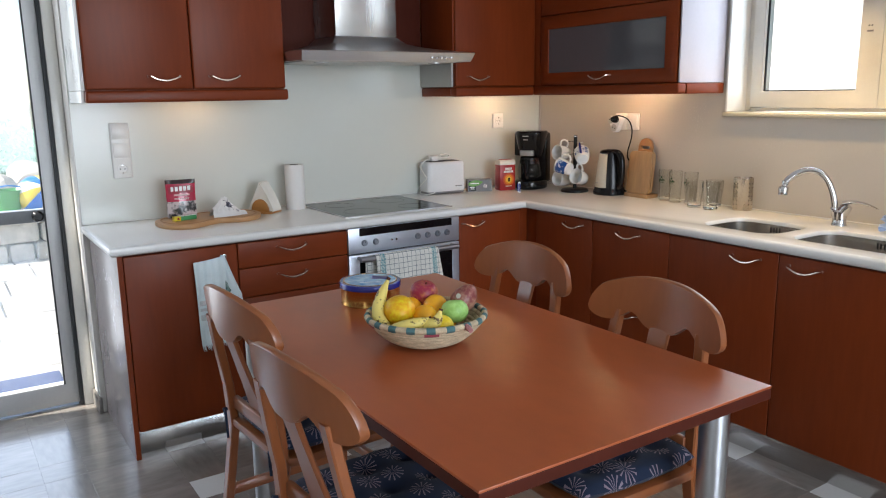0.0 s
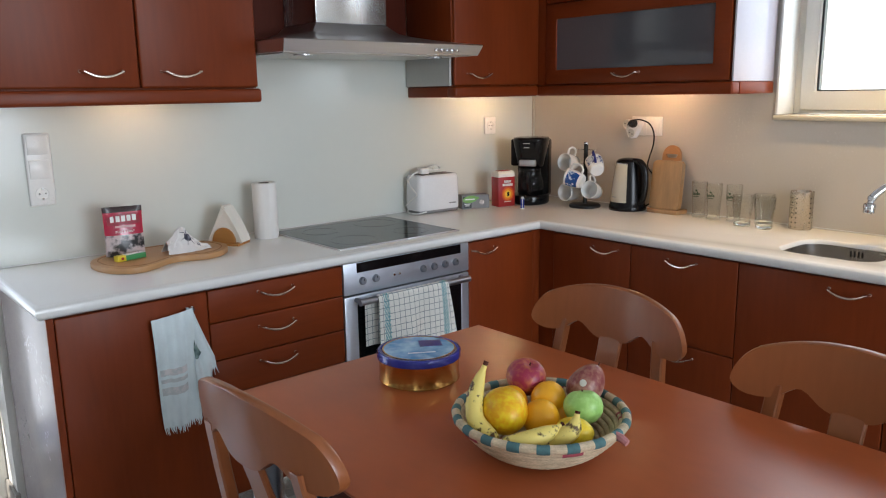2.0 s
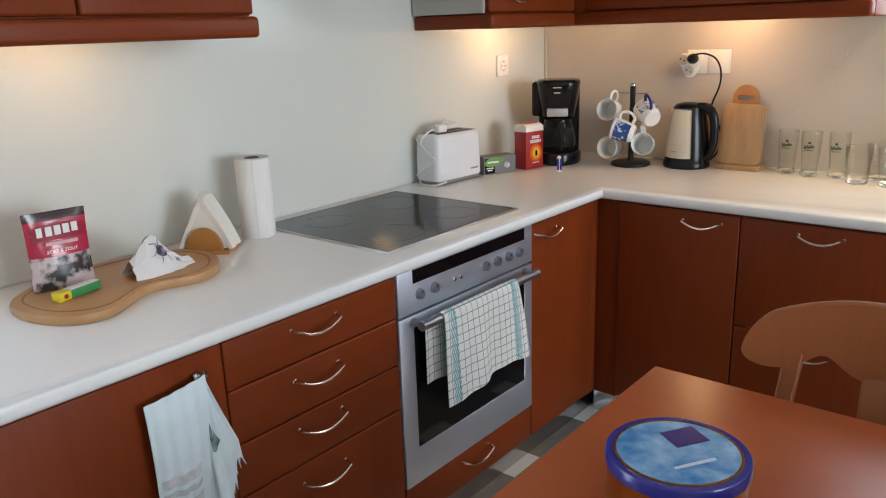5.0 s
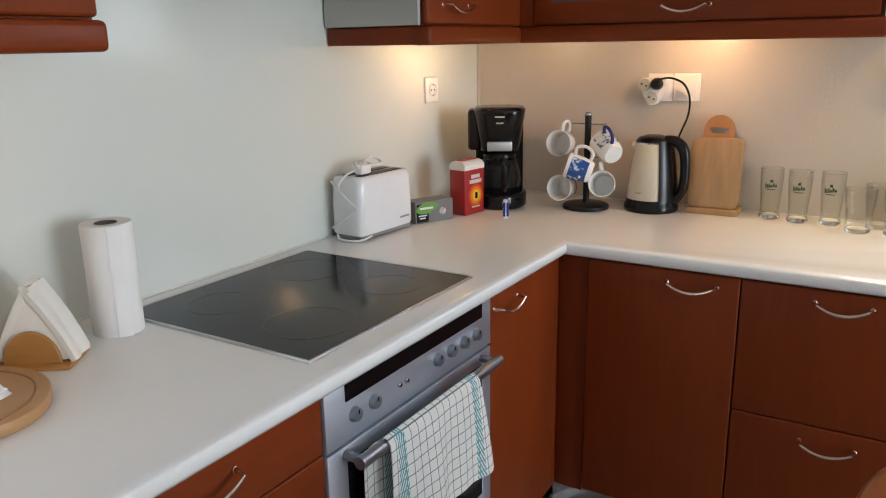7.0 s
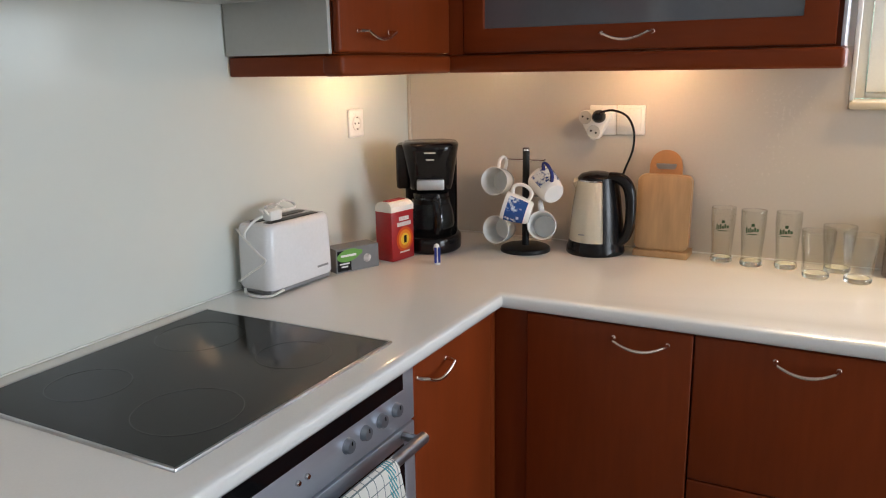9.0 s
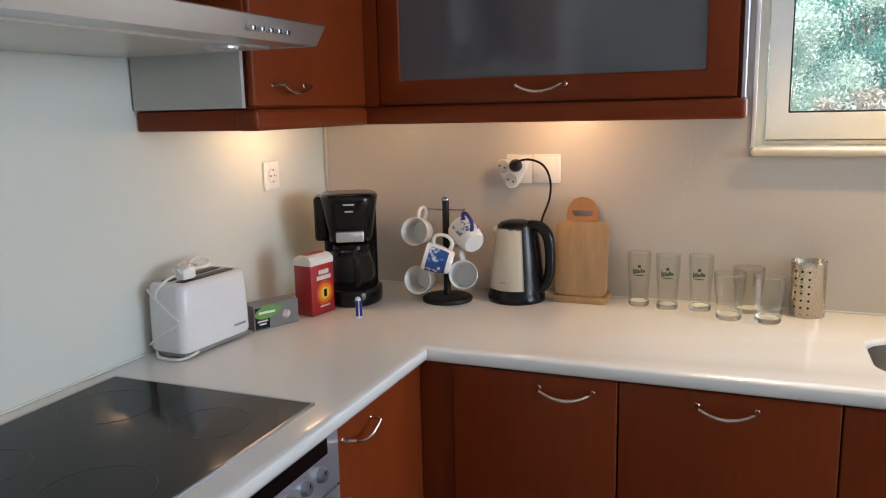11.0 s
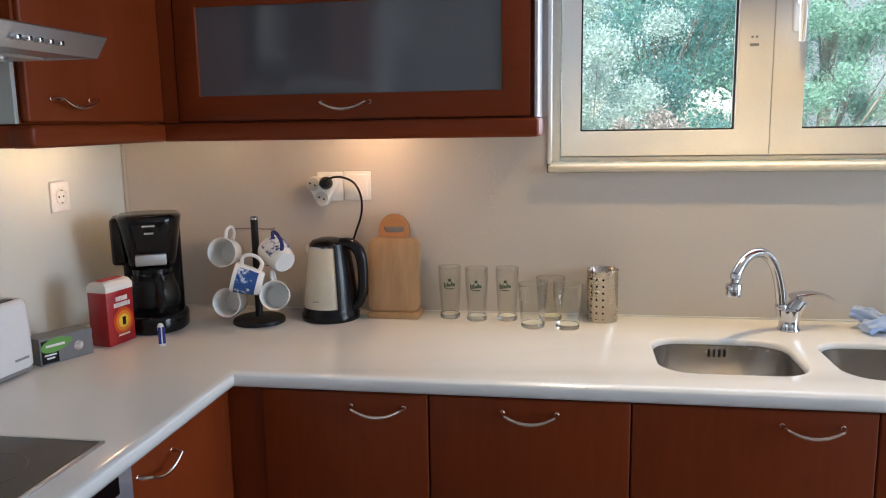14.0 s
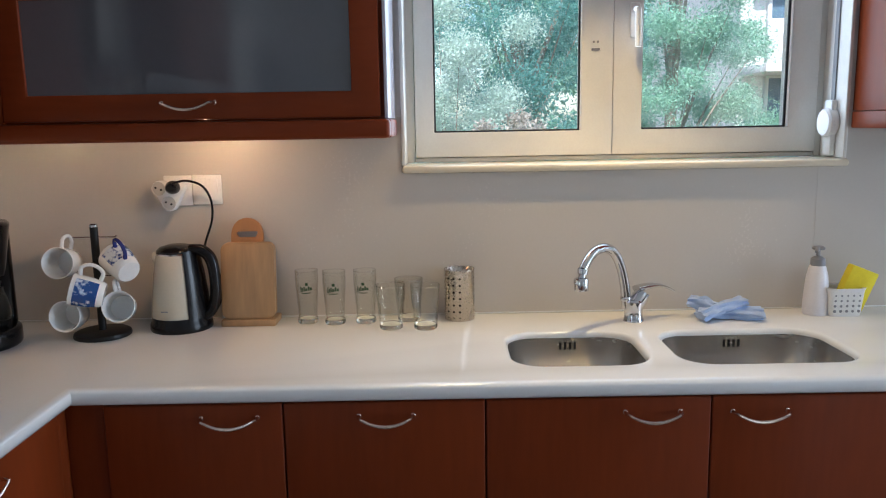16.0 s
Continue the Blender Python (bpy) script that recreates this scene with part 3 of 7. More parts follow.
part("light_rail", bx(UXF - 0.010, UXF + 0.048, 2.314, UY + 0.01, TRIM0, UZ0 - 0.002, 0.010, 3), CHERRY_Y, cab, "rounded light rail")
part("rail_side", bx(UXF + 0.050, WX - 0.004, 2.314, 2.332, TRIM0, UZ0 - 0.002, 0.005), CHERRY_X, cab)
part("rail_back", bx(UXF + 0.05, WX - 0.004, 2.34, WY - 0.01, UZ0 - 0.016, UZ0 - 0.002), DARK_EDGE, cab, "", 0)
# the wall cabinet past the window
cab = thing("wall_cabinet", (WX, 0.65, UZ0), "cherry wall cabinet past the window", "cabinet", "wall cabinets")
part("body", bx(UXF + 0.02, WX - 0.003, 0.27, 1.018, UZ0 - 0.001, UZ1), CHERRY, cab, "", 0)
part("side_panel", bx(UXF + 0.004, WX - 0.003, 1.018, 1.026, UZ0, UZ1, 0.001), CHERRY, cab)
part("door", bx(UXF, UXF + 0.020, 0.272, 1.016, UZ0 + 0.002, UZ1, 0.006, 3), CHERRY, cab)
part("light_rail", bx(UXF - 0.010, UXF + 0.048, 0.27, 1.030, TRIM0, UZ0 - 0.002, 0.010, 3), CHERRY_Y, cab)
part("rail_side", bx(UXF + 0.050, WX - 0.004, 1.012, 1.030, TRIM0, UZ0 - 0.002, 0.005), CHERRY_X, cab)
# board over the window that carries the sink lamp
cab = thing("pelmet", (WX, 1.67, 2.09), "cherry pelmet board over the window", "pelmet")
part("board", bx(UXF, WX - 0.003, 1.028, 2.316, 2.10, 2.15, 0.003), CHERRY_Y, cab)


# ---- oven, hob, hood ----
KNOB = mat("grey_knob_steel", (0.30, 0.33, 0.38), 0.38, 0.8, spread=0.05, fine=140)
oven = thing("oven", (1.789, 3.3, 0.12), "built-in steel oven with black glass door under the hob", "oven")
part("body", bx(1.494, 2.085, FY + 0.02, WY - 0.004, 0.225, LID), BLACK_MATT, oven, "", 0)
part("control_panel", bx(1.492, 2.086, FY - 0.004, FY + 0.02, 0.709, LID + 0.004, 0.002), STEEL_FRONT, oven)
part("display", bx(1.547, 2.042, FY - 0.006, FY - 0.002, 0.787, LID + 0.002), GLASS_DARK, oven, "black glass display strip", 0)
for x in (1.571, 1.629, 1.851, 1.906, 1.961, 2.015):
    k = part("knob", lathe([(0.0150, 0), (0.0150, 0.003), (0.0135, 0.005), (0.0130, 0.010), (0.0115, 0.012), (0, 0.012)], 20, pose(x, FY - 0.003, 0.7545, 90)), KNOB, oven)
    part("mark", bx(x - 0.0008, x + 0.0008, FY - 0.0165, FY - 0.0145, 0.757, 0.765), BLACK_PLASTIC, k, "", 0)
for x in (1.711, 1.735):
    part("button", lathe([(0.0055, 0), (0.0055, 0.005), (0.004, 0.007), (0, 0.007)], 12, pose(x, FY - 0.003, 0.7545, 90)), CHROME, oven)
d = part("oven_door", ring_frame(1.492, 2.086, 0.227, 0.703, 1.547, 2.046, 0.331, 0.669, FY - 0.004, FY + 0.02), STEEL_FRONT, oven)
part("oven_window", bx(1.546, 2.047, FY - 0.002, FY + 0.01, 0.330, 0.670), GLASS_DARK, d, "black oven glass", 0)
bm = tube([(1.528, FY - 0.045, 0.688), (2.052, FY - 0.045, 0.688)], 0.0125, 14)
for x in (1.541, 2.039):
    tube([(x, FY - 0.045, 0.688), (x, FY, 0.688)], 0.009, 10, bm)
# the handle's shade and dark reflections are put into its steel colour
part("oven_handle", bm, mat("shaded_handle_steel", (0.30, 0.30, 0.32), 0.35, 0.9, fine=160, stretch=(0.05, 1, 1)), d, "round steel bar handle")
d = part("drawer", bx(1.493, 2.086, FY, FY + 0.02, BOT + 0.002, 0.224, 0.004), CHERRY_X, oven, "cherry drawer under the oven")
part("handle", bow((1.727, FY - 0.002, 0.196), (1.853, FY - 0.002, 0.196), (0, -0.026, 0)), HANDLE, d)

hob = thing("hob", (1.791, 3.313, TOP), "black ceramic glass hob in a thin steel frame", "hob")
part("frame", ring_frame(1.506, 2.076, 3.061, 3.565, 1.512, 2.070, 3.067, 3.559, TOP - 0.003, TOP + 0.006, "xy"), STEEL, hob)
part("glass_plate", bx(1.512, 2.070, 3.067, 3.559, TOP - 0.002, TOP + 0.0045), HOB_GLASS, hob, "", 0)
RING = plain("cooking_zone_grey", (0.010, 0.011, 0.012), 0.12)
for x, y, r in ((1.655, 3.190, 0.090), (1.655, 3.430, 0.073), (1.930, 3.440, 0.090), (1.930, 3.195, 0.073)):
    part("cooking_zone", lathe([(r - 0.002, 0), (r - 0.002, 0.0004), (r, 0.0004), (r, 0), (r - 0.002, 0)], 40, pose(x, y, TOP + 0.0045)), RING, hob)

hood = thing("extractor_hood", (1.80, 3.5, 1.55), "brushed steel chimney extractor hood with push buttons", "extractor hood")


def canopy():
    own = bmesh.new()
    rows = [(1.372, 2.228, 3.160, 3.598, 1.556), (1.352, 2.225, 3.108, 3.598, 1.553), (1.350, 2.246, 3.098, 3.598, 1.592), (1.352, 2.244, 3.102, 3.598, 1.595)]
    for k in range(1, 9):
        s = k / 8
        e = 1 - (1 - s) ** 0.45 if s < 1 else 1
        rows.append((1.352 + (1.637 - 1.352) * s, 2.244 - (2.244 - 1.963) * s, 3.102 + (3.36 - 3.102) * s, 3.598, 1.595 + 0.078 * e))
    rings = [[own.verts.new(p) for p in ((a, c, z), (b, c, z), (b, d, z), (a, d, z))] for a, b, c, d, z in rows]
    for r, q in zip(rings, rings[1:]):
        for k in range(4):
            own.faces.new((r[k], r[(k + 1) % 4], q[(k + 1) % 4], q[k]))
    own.faces.new(rings[0])
    own.faces.new(rings[-1])
    return own


part("canopy", canopy(), STEEL, hood, "", 25)
part("chimney", bx(1.637, 1.963, 3.360, 3.598, 1.674, 2.35, 0.003), mat("chimney_steel", (0.56, 0.55, 0.54), 0.26, 1.0, spread=0.05, fine=160, stretch=(1, 1, 0.05)), hood)
part("underside_panel", bx(1.40, 2.20, 3.20, 3.585, 1.551, 1.557, 0.001), mat("grey_filter", (0.55, 0.54, 0.51), 0.35, 0.6), hood, "", 0)
for x in (1.50, 2.10):
    part("hood_lamp", lathe([(0.034, 0), (0.034, -0.006), (0.028, -0.007), (0.026, -0.003), (0, -0.003)], 24, pose(x, 3.235, 1.552)), STEEL_LEG, hood)
for k in range(5):
    x = 1.998 + 0.0265 * k
    part("button", bx(x - 0.006, x + 0.006, 3.092, 3.103, 1.565, 1.574, 0.0015), CHROME, hood)

# ---- sinks and tap ----
SINK_STEEL = mat("satin_sink_steel", (0.62, 0.60, 0.57), 0.26, 1.0, spread=0.06, fine=140, stretch=(1, 0.1, 1))
for (y0, y1, x0, x1), yo in zip(SINKS, (1.862, 1.425)):
    sink = thing("sink_bowl", ((x0 + x1) / 2, (y0 + y1) / 2, TOP - 0.19), "satin steel sink bowl set under the worktop", "sink", "sink bowls")
    own = bmesh.new()
    loops = []
    for d, z, r in ((0.0018, TOP - 0.015, 0.074), (0.0020, TOP - 0.12, 0.074), (0.004, TOP - 0.165, 0.068), (0.020, TOP - 0.182, 0.055), (0.06, TOP - 0.186, 0.03)):
        loops.append([own.verts.new((x, y, z)) for x, y in rounded(x0 + d, x1 - d, y0 + d, y1 - d, r, 8)])
    n = len(loops[0])
    for a, b in zip(loops, loops[1:]):
        for k in range(n):
            own.faces.new((a[k], a[(k + 1) % n], b[(k + 1) % n], b[k]))
    own.faces.new(loops[-1])
    bowl = part("bowl", own, SINK_STEEL, sink, "", 50)
    part("drain", lathe([(0.038, 0), (0.038, 0.003), (0.03, 0.002), (0, 0.001)], 24, pose((x0 + x1) / 2, (y0 + y1) / 2, TOP - 0.186)), CHROME, sink)
    for k in range(4):
        yy = yo + 0.013 * (k - 1.5)
        part("overflow_slot", bx(x1 - 0.0030, x1 - 0.0012, yy - 0.0030, yy + 0.0030, TOP - 0.047, TOP - 0.027), BLACK_MATT, sink, "", 0)

tap = thing("tap", (2.990, 1.660, TOP), "chrome kitchen mixer tap with a swan-neck spout", "tap")
part("base", lathe([(0.029, 0), (0.029, 0.004), (0.026, 0.009), (0.0255, 0.030), (0.028, 0.048), (0.0285, 0.056), (0.024, 0.062), (0, 0.062)], 28, pose(2.990, 1.660, TOP)), CHROME, tap)
neck = [(2.990, 1.680, TOP + 0.035), (2.988, 1.684, TOP + 0.085), (2.981, 1.694, TOP + 0.135), (2.970, 1.709, TOP + 0.176), (2.956, 1.728, TOP + 0.203), (2.938, 1.752, TOP + 0.216), (2.918, 1.778, TOP + 0.215), (2.898, 1.800, TOP + 0.202), (2.880, 1.816, TOP + 0.184), (2.868, 1.826, TOP + 0.170)]
part("spout", tube(*rounder(neck, [0.0135] * 6 + [0.0130] * 3 + [0.0120], 4), 18), CHROME, tap)
part("collar", lathe([(0.0150, 0.058), (0.0162, 0.060), (0.0162, 0.068), (0.0150, 0.070), (0.0135, 0.070), (0.0135, 0.058), (0.0150, 0.058)], 20, pose(2.989, 1.682, TOP)), CHROME, tap)
bm = tube([(2.869, 1.825, TOP + 0.172), (2.866, 1.827, TOP + 0.160)], [0.0150, 0.0135], 16)
tube([(2.866, 1.827, TOP + 0.160), (2.864, 1.829, TOP + 0.150)], 0.0105, 14, bm)
head = part("spray_head", bm, CHROME, tap)
part("swivel_nozzle", lathe([(0.0120, 0.036), (0.0185, 0.033), (0.0200, 0.029), (0.0200, 0.018), (0.0188, 0.017), (0.0188, 0.004), (0.0178, 0.0), (0, 0.0)], 24, pose(2.862, 1.830, TOP + 0.116, 0, 6, 0)), CHROME, head)
bm = tube([(2.990, 1.655, TOP + 0.048), (2.991, 1.640, TOP + 0.070), (2.992, 1.632, TOP + 0.082)], [0.023, 0.0225, 0.020], 18)
lever = part("cartridge", bm, CHROME, tap)
bm = bmesh.new()
rows = []
for k in range(13):
    f = k / 12
    c = Vector((2.992 + 0.045 * f, 1.652 - 0.118 * f, TOP + 0.090 + 0.012 * math.sin(math.pi * f * 0.8) - 0.024 * f * f))
    w, h = 0.021 * (1 - 0.75 * f ** 1.6), 0.0095 * (1 - 0.72 * f)
    rows.append([bm.verts.new(c + Vector((0.93, 0.36, 0)) * w * math.cos(q) + Vector((0, 0, h * math.sin(q)))) for q in (2 * math.pi * j / 12 for j in range(12))])
for p, q in zip(rows, rows[1:]):
    for j in range(12):
        bm.faces.new((p[j], p[(j + 1) % 12], q[(j + 1) % 12], q[j]))
bm.faces.new(rows[0])
bm.faces.new(rows[-1])
part("lever", bm, CHROME, lever, "curved chrome lever")

# ---- table ----
table = thing("dining_table", (1.12, 1.67, 0), "cherry dining table on round steel legs", "table")
TX0, TX1, TY0, TY1, TZ = 0.705, 1.530, 0.970, 2.370, 0.745
part("tabletop", bx(TX0, TX1, TY0, TY1, TZ - 0.006, TZ, 0.0015), TABLE_TOP, table, "", 20)
part("edge_band", bx(TX0 + 0.0006, TX1 - 0.0006, TY0 + 0.0006, TY1 - 0.0006, TZ - 0.032, TZ - 0.0061, 0.0015), DARK_EDGE, table, "dark red-brown table edge", 20)
for x in (TX0 + 0.085, TX1 - 0.085):
    for y in (TY0 + 0.085, TY1 - 0.085):
        part("leg", lathe([(0.033, 0), (0.034, 0.004), (0.034, 0.71), (0.045, 0.7105), (0.045, 0.7128)], 28, pose(x, y, 0)), STEEL_LEG, table, "round satin steel leg")
for y in (TY0 + 0.16, TY1 - 0.18):
    part("apron", bx(TX0 + 0.17, TX1 - 0.17, y, y + 0.02, TZ - 0.075, TZ - 0.033), DARK_EDGE, table)


# ---- chairs ----
def flower_cloth():
    """Navy cotton printed with fine pale star-shaped flowers."""
    m = mat("navy_flower_cotton", (0.007, 0.016, 0.045), 0.9, spread=0.3, scale=25, fine=400, bump=0.15, sheen=0.05)
    t, b = m.node_tree, m.node_tree.nodes["Principled BSDF"]
    base = b.inputs["Base Color"].links[0].from_socket
    co = t.nodes.new("ShaderNodeTexCoord")
    vo = t.nodes.new("ShaderNodeTexVoronoi")
    vo.voronoi_dimensions = "2D"
    vo.inputs["Scale"].default_value, vo.inputs["Randomness"].default_value = 12.5, 0.8
    t.links.new(co.outputs["Object"], vo.inputs["Vector"])
    sub = t.nodes.new("ShaderNodeVectorMath")
    sub.operation = "SUBTRACT"
    t.links.new(co.outputs["Object"], sub.inputs[0])
    t.links.new(vo.outputs["Position"], sub.inputs[1])
    sp = t.nodes.new("ShaderNodeSeparateXYZ")
    t.links.new(sub.outputs[0], sp.inputs[0])

    def node(op, a, v):
        n = t.nodes.new("ShaderNodeMath")
        n.operation = op
        for k, q in enumerate((a, v)):
            if q is None:
                continue
            if isinstance(q, (int, float)):
                n.inputs[k].default_value = q
            else:
                t.links.new(q, n.inputs[k])
        return n.outputs[0]

    angle = node("ARCTAN2", sp.outputs["Y"], sp.outputs["X"])
    rays = node("GREATER_THAN", node("SINE", node("MULTIPLY", angle, 13.0), None), 0.60)
    near = node("LESS_THAN", vo.outputs["Distance"], 0.36)
    far = node("GREATER_THAN", vo.outputs["Distance"], 0.05)
    mask = node("MULTIPLY", node("MULTIPLY", rays, near), far)
    mix = t.nodes.new("ShaderNodeMix")
    mix.data_type = "RGBA"
    t.links.new(mask, mix.inputs["Factor"])
    t.links.new(base, mix.inputs["A"])
    mix.inputs["B"].default_value = (0.26, 0.20, 0.24, 1)
    t.links.new(mix.outputs["Result"], b.inputs["Base Color"])
    return m


FLOWER = flower_cloth()


def crest():
    """The kidney-shaped top rail, bent round the sitter's back."""
    own = bmesh.new()
    n, rows = 60, []
    for k in range(n + 1):
        u = math.sin(math.pi / 2 * (-1 + 2 * k / n))
        a = abs(u)
        top = 0.900 - 0.058 * a ** 2.2
        low = 0.752 + 0.036 * math.exp(-((a - 0.42) / 0.16) ** 2) + 0.004 * a
        if a > 0.78:
            s = max(0.0, 1 - ((a - 0.78) / 0.22) ** 2.2) ** 0.5
            mid = 0.788
            top, low = mid + (top - mid) * s, mid + (low - mid) * s
        x, y = 0.238 * u, -0.262 + 0.045 * u * u
        th = 0.011
        rows.append([own.verts.new((x, y + dy - 0.10 * (z - 0.80), z)) for dy, z in ((th, low + 0.002), (th, top - 0.003), (th * 0.6, top), (-th * 0.6, top), (-th, top - 0.003), (-th, low + 0.002), (0, low))])
    for a, b in zip(rows, rows[1:]):
        for k in range(7):
            own.faces.new((a[k], a[(k + 1) % 7], b[(k + 1) % 7], b[k]))
    own.faces.new(rows[0])
    own.faces.new(rows[-1])
    bmesh.ops.remove_doubles(own, verts=own.verts, dist=0.0004)
    return own


def bar(pts, w, d, bm=None):
    """A flat bar through points (x, y, z), w wide in x and d deep in y."""
    own = bmesh.new()
    rings = []
    for k, (x, y, z) in enumerate(pts):
        ww = w[k] if isinstance(w, (list, tuple)) else w
        c = 0.004
        rings.append([own.verts.new((x + sx, y + sy, z)) for sx, sy in ((-ww / 2 + c, -d / 2), (ww / 2 - c, -d / 2), (ww / 2, -d / 2 + c), (ww / 2, d / 2 - c), (ww / 2 - c, d / 2), (-ww / 2 + c, d / 2), (-ww / 2, d / 2 - c), (-ww / 2, -d / 2 + c))])
    for a, b in zip(rings, rings[1:]):
        for k in range(8):
            own.faces.new((a[k], a[(k + 1) % 8], b[(k + 1) % 8], b[k]))
    own.faces.new(rings[0])
    own.faces.new(rings[-1])
    return merge(bm, own)


chair = thing("dining_chair", (0, 0, 0), "stained beech dining chair with a curved crest rail", "chair", "chairs round the table", absolute=False)
part("crest_rail", crest(), BEECH, chair, "", 40)
part("splat", bar([(0, -0.175, 0.50), (0, -0.205, 0.60), (0, -0.235, 0.70), (0, -0.2575, 0.775)], [0.115, 0.085, 0.068, 0.072], 0.014), BEECH, chair)
for s in (-1, 1):
    part("back_leg", bar([(s * 0.172, -0.262, 0.0), (s * 0.172, -0.225, 0.22), (s * 0.172, -0.195, 0.43), (s * 0.170, -0.205, 0.56), (s * 0.160, -0.228, 0.68), (s * 0.150, -0.246, 0.79)], [0.030, 0.034, 0.038, 0.034, 0.032, 0.034], 0.026), BEECH, chair)
    part("front_leg", bar([(s * 0.180, 0.170, 0.0), (s * 0.180, 0.170, 0.43)], [0.030, 0.040], 0.036), BEECH, chair)
    part("side_stretcher", bar([(s * 0.178, -0.03 - 0.19, 0.20), (s * 0.178, -0.02 - 0.19, 0.235)], 0.020, 0.016, bm=bx(s * 0.178 - 0.010, s * 0.178 + 0.010, -0.215, 0.165, 0.20, 0.232, 0.004)), BEECH, chair)
part("lower_rail", bx(-0.160, 0.160, -0.199, -0.181, 0.485, 0.525, 0.005), BEECH, chair)
part("front_stretcher", bx(-0.165, 0.165, 0.160, 0.180, 0.27, 0.30, 0.004), BEECH, chair)
part("seat", slab([(x, y) for x, y in rounded(-0.205, 0.205, -0.205, 0.205, 0.05)], 0.428, 0.455, 0.008, 2), BEECH, chair)


def cushion(seed):
    """A tufted square seat pad with buttons drawn in."""
    rng = random.Random(seed)
    own = bmesh.new()
    n = 40
    tufts = [(a, b) for a in (-0.115, 0.0, 0.115) for b in (-0.115, 0.0, 0.115)]
    grid = {}
    for side in (1, -1):
        for i in range(n + 1):
            for j in range(n + 1):
                u, v = -1 + 2 * i / n, -1 + 2 * j / n
                if side < 0 and (i in (0, n) or j in (0, n)):
                    grid[side, i, j] = grid[1, i, j]
                    continue
                x, y = 0.205 * u * (1 - 0.06 * v * v), 0.200 * v * (1 - 0.06 * u * u)
                puff = 0.034 * (max(0, 1 - u ** 6) * max(0, 1 - v ** 6)) ** 0.4
                dip = sum(0.024 * math.exp(-((x - a) ** 2 + (y - b) ** 2) / 0.0012) for a, b in tufts)
                ripple = 0.003 * noise.noise(Vector((x * 22, y * 22, seed)))
                grid[side, i, j] = own.verts.new((x, y, 0.457 + 0.026 + side * max(0.0, puff - dip + ripple) * (1 if side > 0 else 0.75)))
    for side in (1, -1):
        for i in range(n):
            for j in range(n):
                q = [grid[side, i, j], grid[side, i + 1, j], grid[side, i + 1, j + 1], grid[side, i, j + 1]]
                own.faces.new(q if side > 0 else q[::-1])
    return own


CHAIRS = ((0.877, 2.030, -86.5), (0.807, 1.447, -86), (1.413, 1.990, 92), (1.357, 1.374, 88))
pad = thing("seat_cushion", (0, 0, 0), "navy flowered tufted seat cushion tied to a dining chair", "cushion", "seat cushions", absolute=False)
part("pad", cushion(3), FLOWER, pad, "", 60)
for s in (-1, 1):
    bm = tube([(s * 0.17, -0.19, 0.478), (s * 0.176, -0.222, 0.483), (s * 0.196, -0.215, 0.475), (s * 0.20, -0.20, 0.42), (s * 0.19, -0.205, 0.37)], 0.005, 6)
    tube([(s * 0.176, -0.218, 0.483), (s * 0.15, -0.226, 0.47), (s * 0.152, -0.224, 0.40)], 0.004, 6, bm)
    part("tie", bm, FLOWER, pad, "navy cloth tie")
    part("tufted_button", lathe([(0.009, 0), (0.008, 0.004), (0, 0.006)], 12, pose(s * 0.095, 0.095, 0.488)), FLOWER, pad)
for n, (x, y, rz) in enumerate(CHAIRS):
    m = pose(x, y, 0, 0, 0, rz)
    if n:
        copy_thing(chair, m)
        copy_thing(pad, m)
    else:
        first = m
chair.matrix_world = first
pad.matrix_world = first


# ---- things on the table ----
def striped(name, base, line, rule, rough=0.8, **more):
    """A material with a second colour where rule(node, x, y, z) gives 1."""
    m = mat(name, base, rough, **more)
    t, b = m.node_tree, m.node_tree.nodes["Principled BSDF"]
    first = b.inputs["Base Color"].links[0].from_socket
    co, sp = t.nodes.new("ShaderNodeTexCoord"), t.nodes.new("ShaderNodeSeparateXYZ")
    t.links.new(co.outputs["Object"], sp.inputs[0])

    def node(op, a, v=None):
        n = t.nodes.new("ShaderNodeMath")
        n.operation = op
        for k, q in enumerate((a, v)):
            if q is None:
                continue
            if isinstance(q, (int, float)):
                n.inputs[k].default_value = q
            else:
                t.links.new(q, n.inputs[k])
        return n.outputs[0]

    for colour, mask in zip(line if isinstance(line, list) else [line], rule(node, *(sp.outputs[k] for k in "XYZ"))):
        mix = t.nodes.new("ShaderNodeMix")
        mix.data_type = "RGBA"
        t.links.new(mask, mix.inputs["Factor"])
        t.links.new(first, mix.inputs["A"])
        mix.inputs["B"].default_value = (*colour, 1)
        first = mix.outputs["Result"]
    t.links.new(first, b.inputs["Base Color"])
    return m


GOLD = mat("gold_tin", (0.56, 0.31, 0.09), 0.20, 0.95, spread=0.12, scale=20, fine=60, stretch=(1, 1, 0.2))
BLUE_LID = plain("blue_lacquer", (0.025, 0.035, 0.30), 0.22, 0.1, 0.4)
PICTURE = mat("pale_blue_picture", (0.08, 0.32, 0.72), 0.2, spread=0.2, scale=12, fine=40, second=(0.45, 0.72, 0.92), ramp=(0.38, 0.66), coat=0.4)
tin = thing("biscuit_tin", (1.140, 2.162, TZ), "round gold biscuit tin with a blue picture lid", "tin", rz=-32, absolute=False)
part("can", lathe([(0.094, 0), (0.097, 0.002), (0.0965, 0.006), (0.0955, 0.008), (0.0955, 0.062), (0.0965, 0.064), (0, 0.064)], 48), GOLD, tin)
lid = part("lid", lathe([(0.0995, 0.062), (0.0995, 0.078), (0.0975, 0.0815), (0.090, 0.0825), (0.088, 0.0815), (0, 0.0815)], 48), BLUE_LID, tin, "blue pressed lid")
